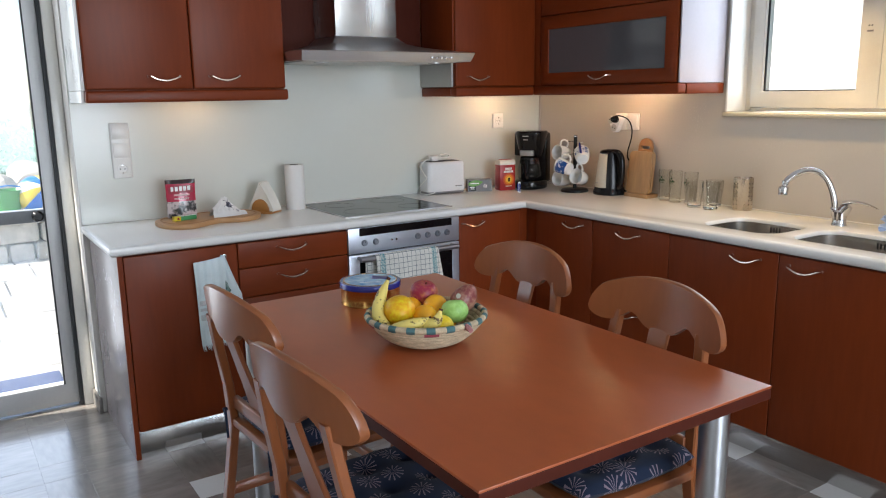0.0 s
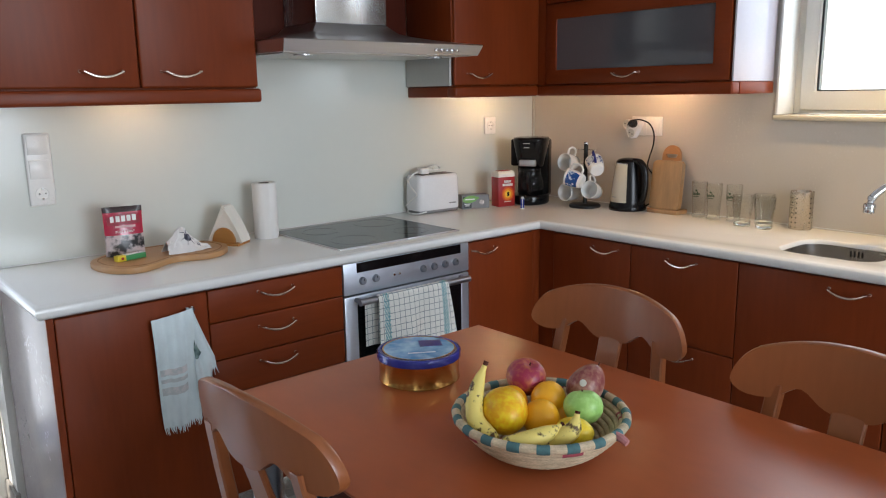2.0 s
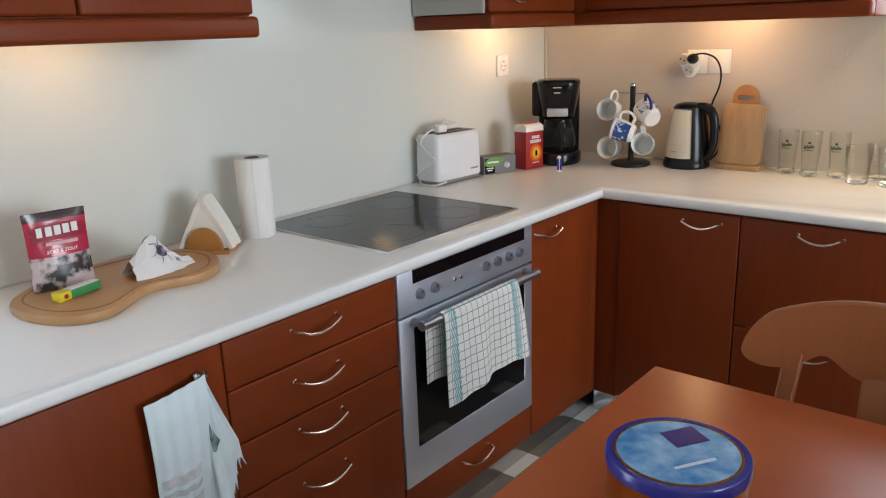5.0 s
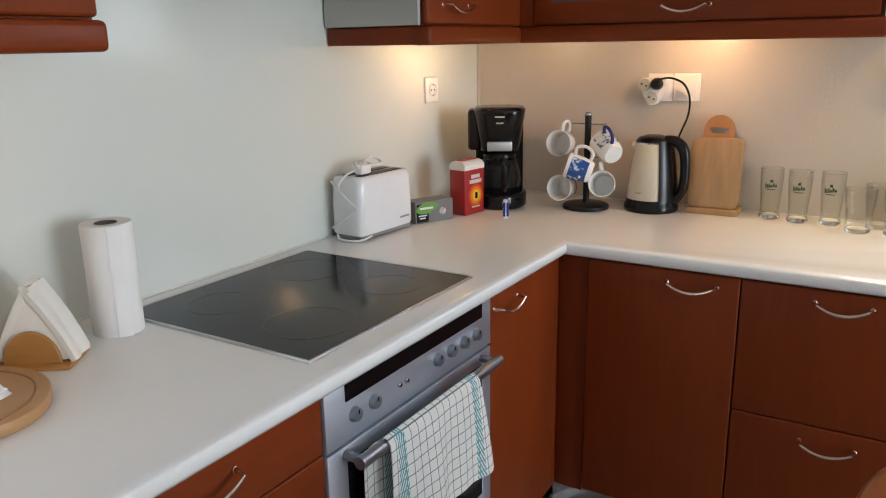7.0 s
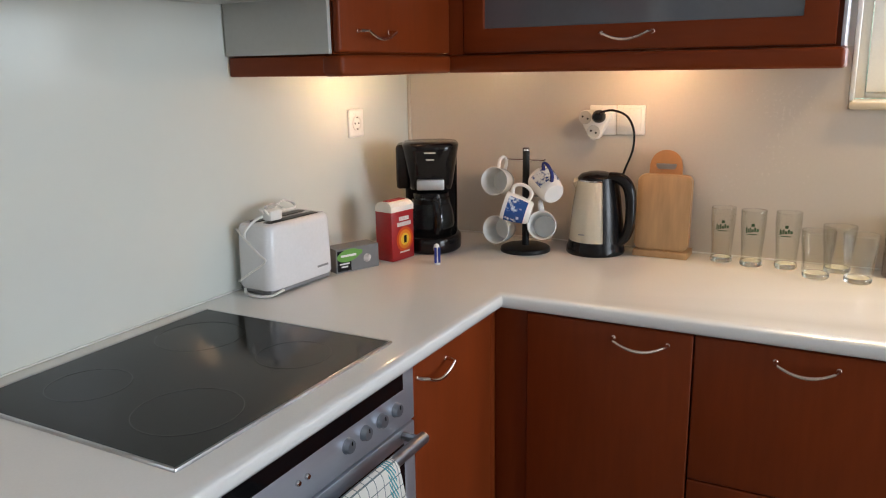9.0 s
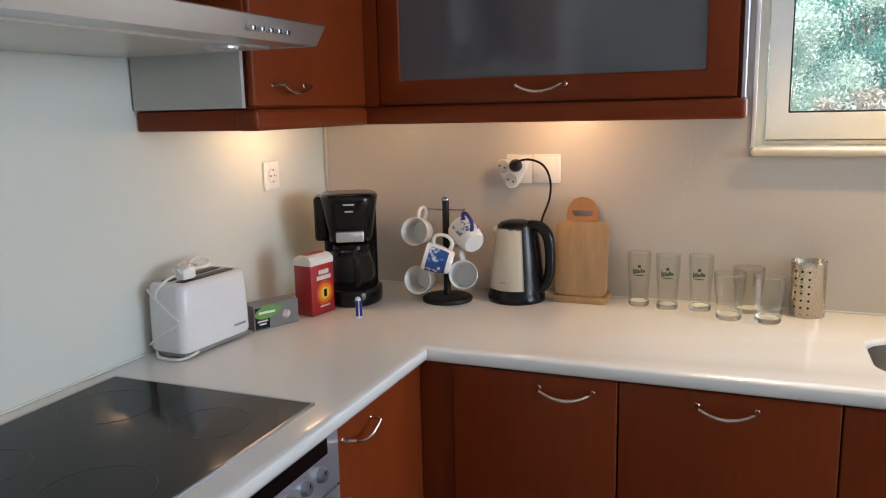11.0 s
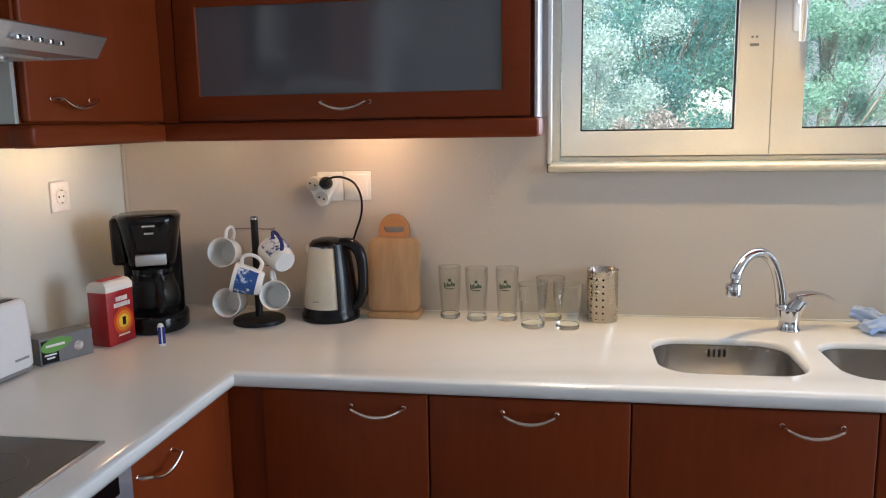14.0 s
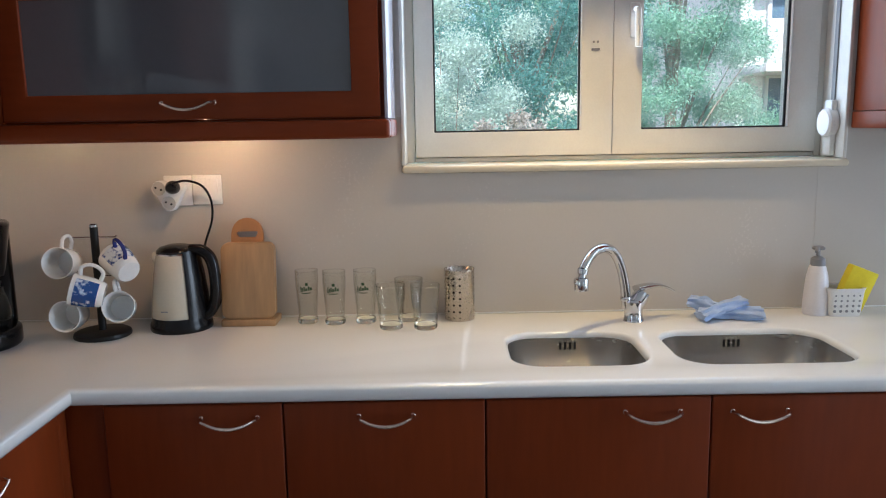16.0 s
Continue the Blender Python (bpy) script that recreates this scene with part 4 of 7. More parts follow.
part("picture", lathe([(0.084, 0.0818), (0.084, 0.0824), (0, 0.0826)], 48), PICTURE, lid, "pale blue winter picture", 0)
part("gold_line", lathe([(0.084, 0.082), (0.084, 0.0832), (0.0875, 0.0832), (0.0875, 0.082), (0.084, 0.082)], 48), GOLD, lid)
part("emblem", bx(0.004, 0.058, 0.006, 0.050, 0.0822, 0.0834), plain("deep_blue_print", (0.03, 0.02, 0.18), 0.3), lid, "dark blue square emblem", 0)
tin.scale = (1.0, 1.0, 0.88)
part("emblem_bar", bx(-0.03, 0.035, -0.040, -0.034, 0.0822, 0.0832), plain("white_print", (0.6, 0.7, 0.8), 0.4), lid, "", 0)

STRAW = mat("cream_basket_straw", (0.58, 0.47, 0.31), 0.75, spread=0.35, scale=40, fine=220, bump=0.5, stretch=(1, 1, 3))
TEAL = mat("teal_basket_straw", (0.07, 0.165, 0.175), 0.75, spread=0.2, scale=60, fine=260, bump=0.4)
RED_STRAW = mat("red_basket_straw", (0.33, 0.06, 0.08), 0.75, spread=0.2, scale=60, fine=260, bump=0.4)
BC = Vector((1.068, 1.708, TZ))
basket = thing("fruit_basket", BC, "coiled cream straw basket with teal and red stitching", "basket", rz=12, absolute=False)


def coil(k):
    """Ring k of the basket: its radius, height and thickness."""
    s = k / 9
    return 0.070 + 0.088 * s ** 0.75, 0.008 + 0.066 * s ** 1.35


def ring_mesh(r, z, thick, start, stop, bm, idx, n=6):
    own_rings = []
    steps = max(2, int((stop - start) / 0.06))
    for a in (start + (stop - start) * k / steps for k in range(steps + 1)):
        rr = r + 0.0006 * math.sin(a * 60)
        own_rings.append([bm.verts.new(((rr + thick * math.cos(b)) * math.cos(a), (rr + thick * math.cos(b)) * math.sin(a), z + thick * math.sin(b))) for b in (2 * math.pi * j / n for j in range(n))])
    for p, q in zip(own_rings, own_rings[1:]):
        for j in range(n):
            f = bm.faces.new((p[j], p[(j + 1) % n], q[(j + 1) % n], q[j]))
            f.material_index = idx


for k in range(9):
    own = bmesh.new()
    r, z = coil(k)
    ring_mesh(r, z, 0.0068, 0, 2 * math.pi, own, 0, 8)
    if k == 8:
        for a in range(0, 360, 72):
            ring_mesh(r + 0.0006, z, 0.0070, radians(a + 10 * k), radians(a + 10 * k + 14), own, 1, 8)
    part("coil", own, [STRAW, RED_STRAW], basket, "", 60)
own = bmesh.new()
r, z = coil(9)
for k in range(20):
    a, step = 2 * math.pi * k / 20, 2 * math.pi / 20
    ring_mesh(r + 0.001, z + 0.002, 0.0085, a, a + 0.56 * step, own, 0, 10)
    ring_mesh(r + 0.001, z + 0.002, 0.0087, a + 0.56 * step, a + step, own, 1, 10)
part("rim", own, [STRAW, TEAL], basket, "rim wrapped in teal and cream", 60)
part("base", lathe([(0, 0.002), (0.072, 0.002), (0.072, 0.012), (0, 0.012)], 36), STRAW, basket)
part("loose_end", tube([(-0.014, -0.160, z + 0.004), (-0.018, -0.172, z + 0.002), (-0.020, -0.184, z - 0.003)], [0.007, 0.008, 0.0065], 8), mat("pink_straw_end", (0.50, 0.22, 0.22), 0.8, spread=0.3, scale=60), basket, "loose pink straw end")


def speckled(name, base, blush, scale, ramp=(0.42, 0.60), rough=0.42, coat=0.06):
    return mat(name, base, rough, spread=0.1, scale=scale, fine=120, second=blush, ramp=ramp, coat=coat, bump=0.04)


AHEAD, RIGHT = Vector((0.67, 0.74, 0)), Vector((0.74, -0.67, 0))


def fruit(name, label, a, b, z, size, material, shape=None, tilt=(0, 0, 0), stalk=True):
    ob = thing(name, BC + RIGHT * a + AHEAD * b + Vector((0, 0, z - TZ)), label, "fruit", "fruit in the basket", absolute=False)
    ob.matrix_world = ob.matrix_world @ pose(0, 0, 0, *tilt)
    prof = []
    for k in range(21):
        t = math.pi * k / 20
        r, zz = math.sin(t), -math.cos(t)
        if shape == "apple":
            r, zz = math.sin(t) * (1.0 + 0.05 * zz), zz * 0.90 - 0.20 * math.exp(-(r / 0.28) ** 2) * (1 if zz > 0 else -0.5)
        if shape == "mango":
            r, zz = math.sin(t) * (1.0 - 0.14 * zz), zz * 1.30
        if shape == "papaya":
            r, zz = math.sin(t) * (1.0 - 0.08 * zz), zz * 1.12
        if shape == "lemon":
            r, zz = math.sin(t) * 0.92, zz * 1.15 + 0.10 * zz ** 9
        prof.append((max(0.0, r * size) if 0 < k < 20 else 0.0, zz * size))
    part("flesh", lathe(prof, 28, wave=lambda q, h: 1 + 0.018 * math.sin(3 * q + 40 * h)), material, ob, "", 80)
    if stalk:
        h = prof[-1][1]
        part("stalk", tube([(0, 0, h - 0.002), (0.001, 0.001, h + 0.006)], [0.002, 0.0015], 6), DARK_EDGE, ob)
    return ob


ORANGE_SKIN = mat("orange_peel", (0.95, 0.45, 0.015), 0.38, spread=0.08, scale=12, fine=260, bump=0.35, coat=0.05)
fruit("papaya", "large orange and yellow papaya", -0.068, -0.025, 0.833, 0.043, speckled("ripe_yellow_skin", (0.95, 0.46, 0.004), (0.95, 0.74, 0.02), 9), "papaya", (95, 0, -30), False)
fruit("apple", "red and purple apple on top", -0.020, 0.088, 0.857, 0.040, speckled("red_apple_skin", (0.34, 0.022, 0.065), (0.55, 0.20, 0.06), 26, (0.45, 0.68)), "apple", (20, 0, 0))
mango = fruit("mango", "dusky red mango with a small sticker", 0.096, 0.066, 0.849, 0.034, speckled("dusky_mango_skin", (0.26, 0.055, 0.055), (0.42, 0.22, 0.15), 14), "mango", (38, 12, 60))
look_at = mango.matrix_world.to_3x3().inverted() @ (-AHEAD * 0.86 - RIGHT * 0.32 + Vector((0, 0, 0.42))).normalized()
spot = Matrix.Translation(look_at * 0.0365) @ look_at.to_track_quat("Z", "Y").to_matrix().to_4x4()
part("sticker", lathe([(0.0068, -0.0016), (0.0068, 0.0004), (0, 0.0012)], 18, spot), plain("sticker_paper", (0.62, 0.60, 0.52), 0.4), mango, "small round paper sticker", 40)
fruit("apple", "pale green apple among the oranges", 0.080, -0.004, 0.832, 0.037, speckled("green_apple_skin", (0.36, 0.66, 0.16), (0.46, 0.74, 0.24), 40), "apple", (-15, 10, 0))
fruit("orange", "round ripe orange in the basket", 0.000, -0.015, 0.815, 0.035, ORANGE_SKIN, None, (0, 0, 0), False)
fruit("orange", "round ripe orange in the basket", 0.020, 0.042, 0.830, 0.034, ORANGE_SKIN, None, (0, 0, 0), False)
fruit("orange", "round ripe orange in the basket", -0.052, 0.048, 0.820, 0.033, ORANGE_SKIN, None, (0, 0, 0), False)
fruit("orange", "round orange at the bottom of the basket", 0.045, 0.03, 0.793, 0.034, ORANGE_SKIN, None, (0, 0, 0), False)
fruit("lemon", "yellow lemon beside the bananas", 0.052, -0.072, 0.812, 0.031, speckled("lemon_skin", (0.88, 0.62, 0.02), (0.92, 0.70, 0.05), 30), "lemon", (80, 0, 20), False)
BANANA = mat("spotted_banana_skin", (0.14, 0.075, 0.02), 0.5, spread=0.2, scale=34, fine=120, second=(0.82, 0.66, 0.18), ramp=(0.42, 0.48), bump=0.05)


def banana(pts, label):
    base = BC + RIGHT * pts[0][0] + AHEAD * pts[0][1]
    ob = thing("banana", (base.x, base.y, pts[0][2]), label, "fruit", "fruit in the basket")
    ctrl = [BC * 1 + RIGHT * a + AHEAD * b for a, b, _ in pts]
    path = []
    for k in range(13):
        s = k / 12 * (len(pts) - 1)
        i = min(int(s), len(pts) - 2)
        f = s - i
        p0, p1, p2, p3 = (Vector((ctrl[min(max(i + d, 0), len(pts) - 1)].x, ctrl[min(max(i + d, 0), len(pts) - 1)].y, pts[min(max(i + d, 0), len(pts) - 1)][2])) for d in (-1, 0, 1, 2))
        path.append(0.5 * ((2 * p1) + (p2 - p0) * f + (2 * p0 - 5 * p1 + 4 * p2 - p3) * f * f + (3 * p1 - p0 - 3 * p2 + p3) * f ** 3))
    rad = [0.006, 0.011, 0.014, 0.0155, 0.0165, 0.017, 0.017, 0.0165, 0.0155, 0.0135, 0.010, 0.006, 0.005]
    part("peel", tube(path, rad, 10), BANANA, ob, "", 50)
    part("stalk", tube([path[-1], path[-1] + (path[-1] - path[-2]) * 0.9], [0.0048, 0.0055], 6), DARK_EDGE, ob)


banana([(-0.085, -0.085, 0.806), (-0.122, -0.048, 0.826), (-0.121, -0.014, 0.868), (-0.104, 0.004, 0.912)], "spotted banana standing up at the rim")
banana([(-0.080, -0.108, 0.806), (-0.045, -0.122, 0.818), (-0.005, -0.116, 0.828), (0.026, -0.100, 0.838)], "spotted ripe banana lying along the rim")
banana([(-0.02, -0.085, 0.800), (0.015, -0.100, 0.815), (0.045, -0.105, 0.832), (0.055, -0.095, 0.858)], "spotted ripe banana beside the lemon")


# ---- towels ----
def sheet(fn, nu, nv, thick=0.002):
    """A cloth: fn(u, v) gives places; it gets a thickness along y."""
    own = bmesh.new()
    grid = [[own.verts.new(fn(i / nu, j / nv)) for j in range(nv + 1)] for i in range(nu + 1)]
    for i in range(nu):
        for j in range(nv):
            own.faces.new((grid[i][j], grid[i + 1][j], grid[i + 1][j + 1], grid[i][j + 1]))
    bmesh.ops.recalc_face_normals(own, faces=own.faces)
    bmesh.ops.solidify(own, geom=own.faces[:], thickness=thick)
    return own


def checks(node, x, y, z):
    def lines(c, pitch, wide):
        return node("LESS_THAN", node("FRACT", node("ADD", node("DIVIDE", c, pitch), 50.0)), wide)

    grid = node("MAXIMUM", lines(x, 0.0235, 0.085), lines(z, 0.0235, 0.085))
    edge = node("COMPARE", node("ABSOLUTE", node("ADD", x, 0.012)), 0.135)
    edge.node.inputs[2].default_value = 0.012
    weave = node("GREATER_THAN", node("SINE", node("ADD", node("MULTIPLY", z, 420.0), node("MULTIPLY", node("ABSOLUTE", x), 900.0))), -0.1)
    return [grid, node("MULTIPLY", edge, weave)]


CHECK = striped("checked_tea_towel", (0.78, 0.78, 0.74), [(0.17, 0.22, 0.24), (0.08, 0.33, 0.38)], checks, 0.9, spread=0.05, scale=14, fine=500, bump=0.25)
towel = thing("tea_towel", (1.78, FY - 0.045, 0.70), "white checked tea towel hung over the oven handle", "towel")


def oven_towel(u, v):
    x = 1.600 + 0.325 * u + 0.030 * v * u
    fold = (0.008 * math.sin(u * 11 + 1.0) + 0.004 * math.sin(u * 23 + 2 * v)) * min(1, 0.25 + 1.6 * v)
    drop = v * (0.272 - 0.030 * u + 0.007 * math.sin(u * 5.0 + 2.0))
    if v < 0.12:
        a = math.pi / 2 * v / 0.12
        return (x, FY - 0.045 - 0.0165 * math.sin(a) + fold * 0.2 * v / 0.12, 0.688 + 0.0165 * math.cos(a))
    return (x, FY - 0.0615 - 0.012 * (v - 0.12) - 0.006 * (v - 0.12) ** 0.5 + fold * (v - 0.12) / 0.88 + fold * 0.2 * (1 - v) / 0.88, 0.690 - drop + 0.03)


def oven_towel_back(u, v):
    x = 1.560 + 0.320 * u + 0.015 * u
    if v < 0.12:
        a = math.pi / 2 * v / 0.12
        return (x + 0.040 * (1 - v / 0.12), FY - 0.045 + 0.0145 * math.sin(a), 0.688 + 0.0145 * math.cos(a))
    return (x, FY - 0.028 + 0.005 * math.sin(u * 17), 0.69 - v * 0.195 + 0.02 - 0.012 * u)


part("front_fold", sheet(oven_towel, 50, 30), CHECK, towel, "", 80)
part("back_fold", sheet(oven_towel_back, 40, 22), CHECK, towel, "", 80)

TERRY = mat("white_terry", (0.70, 0.80, 0.83), 0.95, spread=0.10, scale=16, fine=420, bump=0.6, sheen=0.3)
cloth = thing("hand_towel", (0.90, FY - 0.02, 0.78), "white fringed hand towel hung from the door knob", "towel")


def hand_towel(u, v):
    """The wide panel of the towel, bunched along its top."""
    x = 0.804 + 0.014 * v + (0.128 - 0.010 * v) * u
    pleat = 0.0035 * math.sin(u * 27 + 1.5 * v) * (1 - 0.6 * v) * min(1, 0.3 + 3 * v) + 0.008 * math.sin(u * 7 + 3 * v) * v
    top, low = 0.770 + 0.014 * u ** 1.5, 0.424 + 0.004 * math.sin(9 * u)
    return (x, FY - 0.022 - 0.010 * math.sin(math.pi * min(1, 0.2 + v)) + pleat, top + (low - top) * v)


def towel_tail(u, v):
    """The corner that falls from the knob beside the panel."""
    x0, x1 = 0.918 + 0.012 * v, 0.934 + 0.050 * min(1, 1.25 * v) + 0.012 * v * v
    low = 0.500 + 0.075 * u - 0.020 * math.sin(6 * u)
    return (x0 + (x1 - x0) * u, FY - 0.014 - 0.014 * v - 0.010 * math.sin(3.0 * u + 1.2) * v - 0.003 * math.sin(14 * u), 0.786 - 0.004 * u + (low - 0.786) * v)


def towel_gusset(u, v):
    """The fold behind, between the panel and the tail."""
    low = 0.438 + 0.075 * u ** 1.4
    return (0.900 + 0.062 * u * min(1, 1.6 * v) + 0.010 * u, FY - 0.011 - 0.006 * math.sin(9 * u) * v, 0.770 + (low - 0.770) * v)


rng = random.Random(5)


def fringe(fn, count, long):
    bm = bmesh.new()
    for k in range(count):
        x, y, z = fn((k + 0.5) / count, 1.0)
        dx, down = rng.uniform(-0.004, 0.008), long * rng.uniform(0.6, 1.25)
        tube([(x, y, z + 0.003), (x + dx * 0.5, y - 0.001, z - 0.5 * down), (x + dx, y - 0.002, z - down)], [0.0019, 0.0015, 0.0007], 5, bm)
    return bm


for name, fn, count in (("towel_panel", hand_towel, 34), ("towel_tail", towel_tail, 17), ("towel_gusset", towel_gusset, 17)):
    fold = part(name, sheet(fn, 44, 30), TERRY, cloth, "", 80)
    part("fringe", fringe(fn, count, 0.020), TERRY, fold, "white fringe", kind="stuff")
part("green_motif", sheet(lambda u, v: (lambda p: (p[0], p[1] - 0.0035, p[2]))(towel_tail(0.03 + (0.10 + 0.34 * v) * u, 0.26 + 0.30 * v)), 6, 10, 0.001), mat("green_embroidery", (0.05, 0.13, 0.13), 0.9, spread=0.5, scale=60, second=(0.30, 0.42, 0.40)), cloth, "small green embroidered motif")
FADED = mat("faded_woven_band", (0.66, 0.73, 0.75), 0.95, spread=0.2, scale=46, fine=260, second=(0.70, 0.68, 0.69), ramp=(0.44, 0.58), bump=0.4)
for v0, v1 in ((0.46, 0.52), (0.55, 0.585), (0.63, 0.70)):
    part("woven_band", sheet(lambda u, v: (lambda p: (p[0], p[1] - 0.0028, p[2]))(hand_towel(0.06 + 0.66 * u, v0 + (v1 - v0) * v)), 30, 4, 0.0008), FADED, cloth, "faded reddish woven band", 80)


# ---- sockets and switches ----
def plate_north(name, x0, x1, z0, z1, label, category, units):
    """A wall plate on the hood wall with units one above the other: socket or rocker."""
    ob = thing(name, ((x0 + x1) / 2, WY, (z0 + z1) / 2), label, category)
    part("plate", bx(x0, x1, WY - 0.009, WY - 0.0005, z0, z1, 0.006, 3), WHITE_PLASTIC, ob)
    h = (z1 - z0) / len(units)
    for k, u in enumerate(units):
        zc, xc = z1 - h * (k + 0.5), (x0 + x1) / 2
        if u == "socket":
            s = part("socket_well", lathe([(0.022, 0), (0.022, 0.003), (0.0195, 0.003), (0.0185, 0.0005), (0, 0.0005)], 28, pose(xc, WY - 0.009, zc, 90)), WHITE_PLASTIC, ob)
            for dx in (-0.0095, 0.0095):
                part("hole", lathe([(0.0028, 0), (0.0028, 0.0012), (0, 0.0012)], 10, pose(xc + dx, WY - 0.0092, zc, 90)), BLACK_MATT, s)
            for dz in (-0.017, 0.017):
                part("earth_clip", bx(xc - 0.003, xc + 0.003, WY - 0.0125, WY - 0.0095, zc + dz - 0.002, zc + dz + 0.002), CHROME, s, "", 0)
        else:
            part("rocker", bx(x0 + 0.009, x1 - 0.009, WY - 0.0125, WY - 0.008, zc - h / 2 + 0.010, zc + h / 2 - 0.008, 0.002), WHITE_PLASTIC, ob)
    return ob


plate_north("wall_switch", 0.657, 0.738, 1.060, 1.301, "white plate with two switches above a socket", "switch", ("rocker", "rocker", "socket"))
plate_north("wall_socket", 2.737, 2.815, 1.202, 1.286, "white wall socket over the toaster", "socket", ("socket",))
ob = thing("wall_switch", (WX, 2.86, 1.245), "white rocker switch beside the kettle's socket", "switch")
part("plate", bx(WX - 0.009, WX - 0.0005, 2.820, 2.902, 1.203, 1.288, 0.003), WHITE_PLASTIC, ob)
part("rocker", bx(WX - 0.013, WX - 0.008, 2.830, 2.892, 1.214, 1.279, 0.002), WHITE_PLASTIC, ob)
ob = thing("wall_socket", (WX, 2.945, 1.245), "white wall socket that holds a triple adaptor", "socket")
part("plate", bx(WX - 0.009, WX - 0.0005, 2.904, 2.984, 1.201, 1.287, 0.003), WHITE_PLASTIC, ob)
ob = thing("triple_adaptor", (WX - 0.03, 2.962, 1.24), "white triangular triple adaptor in the wall socket", "adaptor")
tri_out = [(0.0, -0.051), (0.010, -0.049), (0.017, -0.042), (0.045, 0.010), (0.049, 0.022), (0.045, 0.034), (0.034, 0.041), (-0.034, 0.041), (-0.045, 0.034), (-0.049, 0.022), (-0.045, 0.010), (-0.017, -0.042), (-0.010, -0.049)]
TRI = Matrix.Translation((WX - 0.010, 2.960, 1.236)) @ Matrix.Scale(0.93, 4) @ Matrix(((0, 0, -1, 0), (-1, 0, 0, 0), (0, 1, 0, 0), (0, 0, 0, 1)))
part("housing", slab(tri_out, 0.0, 0.036, 0.004, 2, TRI), WHITE_PLASTIC, ob)
for py, pz in ((2.986, 1.253), (2.960, 1.212)):
    w = part("socket_well", lathe([(0.0195, 0), (0.0195, 0.0015), (0.0180, 0.0015), (0.0175, 0.0003), (0, 0.0003)], 24, pose(WX - 0.046, py, pz, 0, -90, 0)), GREY_SIDE, ob)
    for d in (-0.0075, 0.0075):
        part("hole", lathe([(0.003, 0), (0.003, 0.0015), (0, 0.0015)], 10, pose(WX - 0.0465, py + d, pz + 0.4 * d, 0, -90, 0)), BLACK_MATT, w)

# ---- on the worktop: coffee corner ----
toaster = thing("toaster", (2.333, 3.536, TOP), "white two-slice toaster with its flex coiled on top", "toaster", rz=-4, absolute=False)
own = bmesh.new()
rings = []
for z, w, d, r in ((0.014, 0.206, 0.100, 0.02), (0.020, 0.212, 0.108, 0.022), (0.10, 0.210, 0.108, 0.022), (0.150, 0.204, 0.106, 0.02), (0.160, 0.198, 0.098, 0.018), (0.163, 0.188, 0.088, 0.014)):
    rings.append([own.verts.new((x, y, z)) for x, y in rounded(-w / 2, w / 2, -d / 2, d / 2, r, 5)])
n = len(rings[0])
for a, b in zip(rings, rings[1:]):
    for k in range(n):
        own.faces.new((a[k], a[(k + 1) % n], b[(k + 1) % n], b[k]))
own.faces.new(rings[0])
own.faces.new(rings[-1])
part("housing", own, plain("glossy_white_plastic", (0.80, 0.81, 0.83), 0.2, 0, 0.3), toaster, "", 40)
part("foot_plate", bx(-0.098, 0.098, -0.046, 0.046, 0.003, 0.015, 0.003), GREY_PLASTIC, toaster)
for y in (-0.022, 0.020):
    part("slot", bx(-0.075, 0.078, y - 0.011, y + 0.011, 0.1625, 0.1645), BLACK_MATT, toaster, "", 0)
part("lever", bx(0.102, 0.120, -0.012, 0.012, 0.105, 0.118, 0.003), GREY_PLASTIC, toaster)
part("logo_bar", bx(0.045, 0.082, -0.0548, -0.0535, 0.036, 0.041), GREY_PLASTIC, toaster, "", 0)
flex = [(-0.104, 0.02, 0.13), (-0.11, 0.01, 0.150), (-0.085, 0.0, 0.172), (-0.045, -0.010, 0.180), (0.0, 0.005, 0.178), (0.020, 0.025, 0.182), (0.0, 0.036, 0.190), (-0.035, 0.022, 0.188), (-0.020, 0.0, 0.182), (0.03, -0.002, 0.180), (0.052, 0.018, 0.186), (0.038, 0.034, 0.194), (0.005, 0.022, 0.192), (-0.04, -0.012, 0.186)]
part("flex", tube(*rounder(flex, 0.003), 7), WHITE_PLASTIC, toaster)
bm = bx(-0.072, -0.034, -0.032, -0.004, 0.167, 0.192, 0.006)
for dy in (-0.024, -0.010):
    tube([(-0.07, dy, 0.182), (-0.083, dy - 0.002, 0.196)], 0.0024, 7, bm)
part("plug", bm, WHITE_PLASTIC, toaster, "white mains plug")
part("hanging_flex", tube(*rounder([(-0.104, 0.045, 0.150), (-0.110, 0.02, 0.135), (-0.112, -0.03, 0.10), (-0.110, -0.045, 0.085), (-0.112, 0.0, 0.055), (-0.112, 0.04, 0.03)], 0.0024), 6), WHITE_PLASTIC, toaster)
part("floor_flex", tube(*rounder([(-0.105, 0.03, 0.012), (-0.118, 0.01, 0.006), (-0.118, -0.03, 0.005), (-0.100, -0.050, 0.006), (-0.070, -0.056, 0.012)], 0.003), 7), WHITE_PLASTIC, toaster)

toaster.scale = (1.12, 1.08, 1.08)

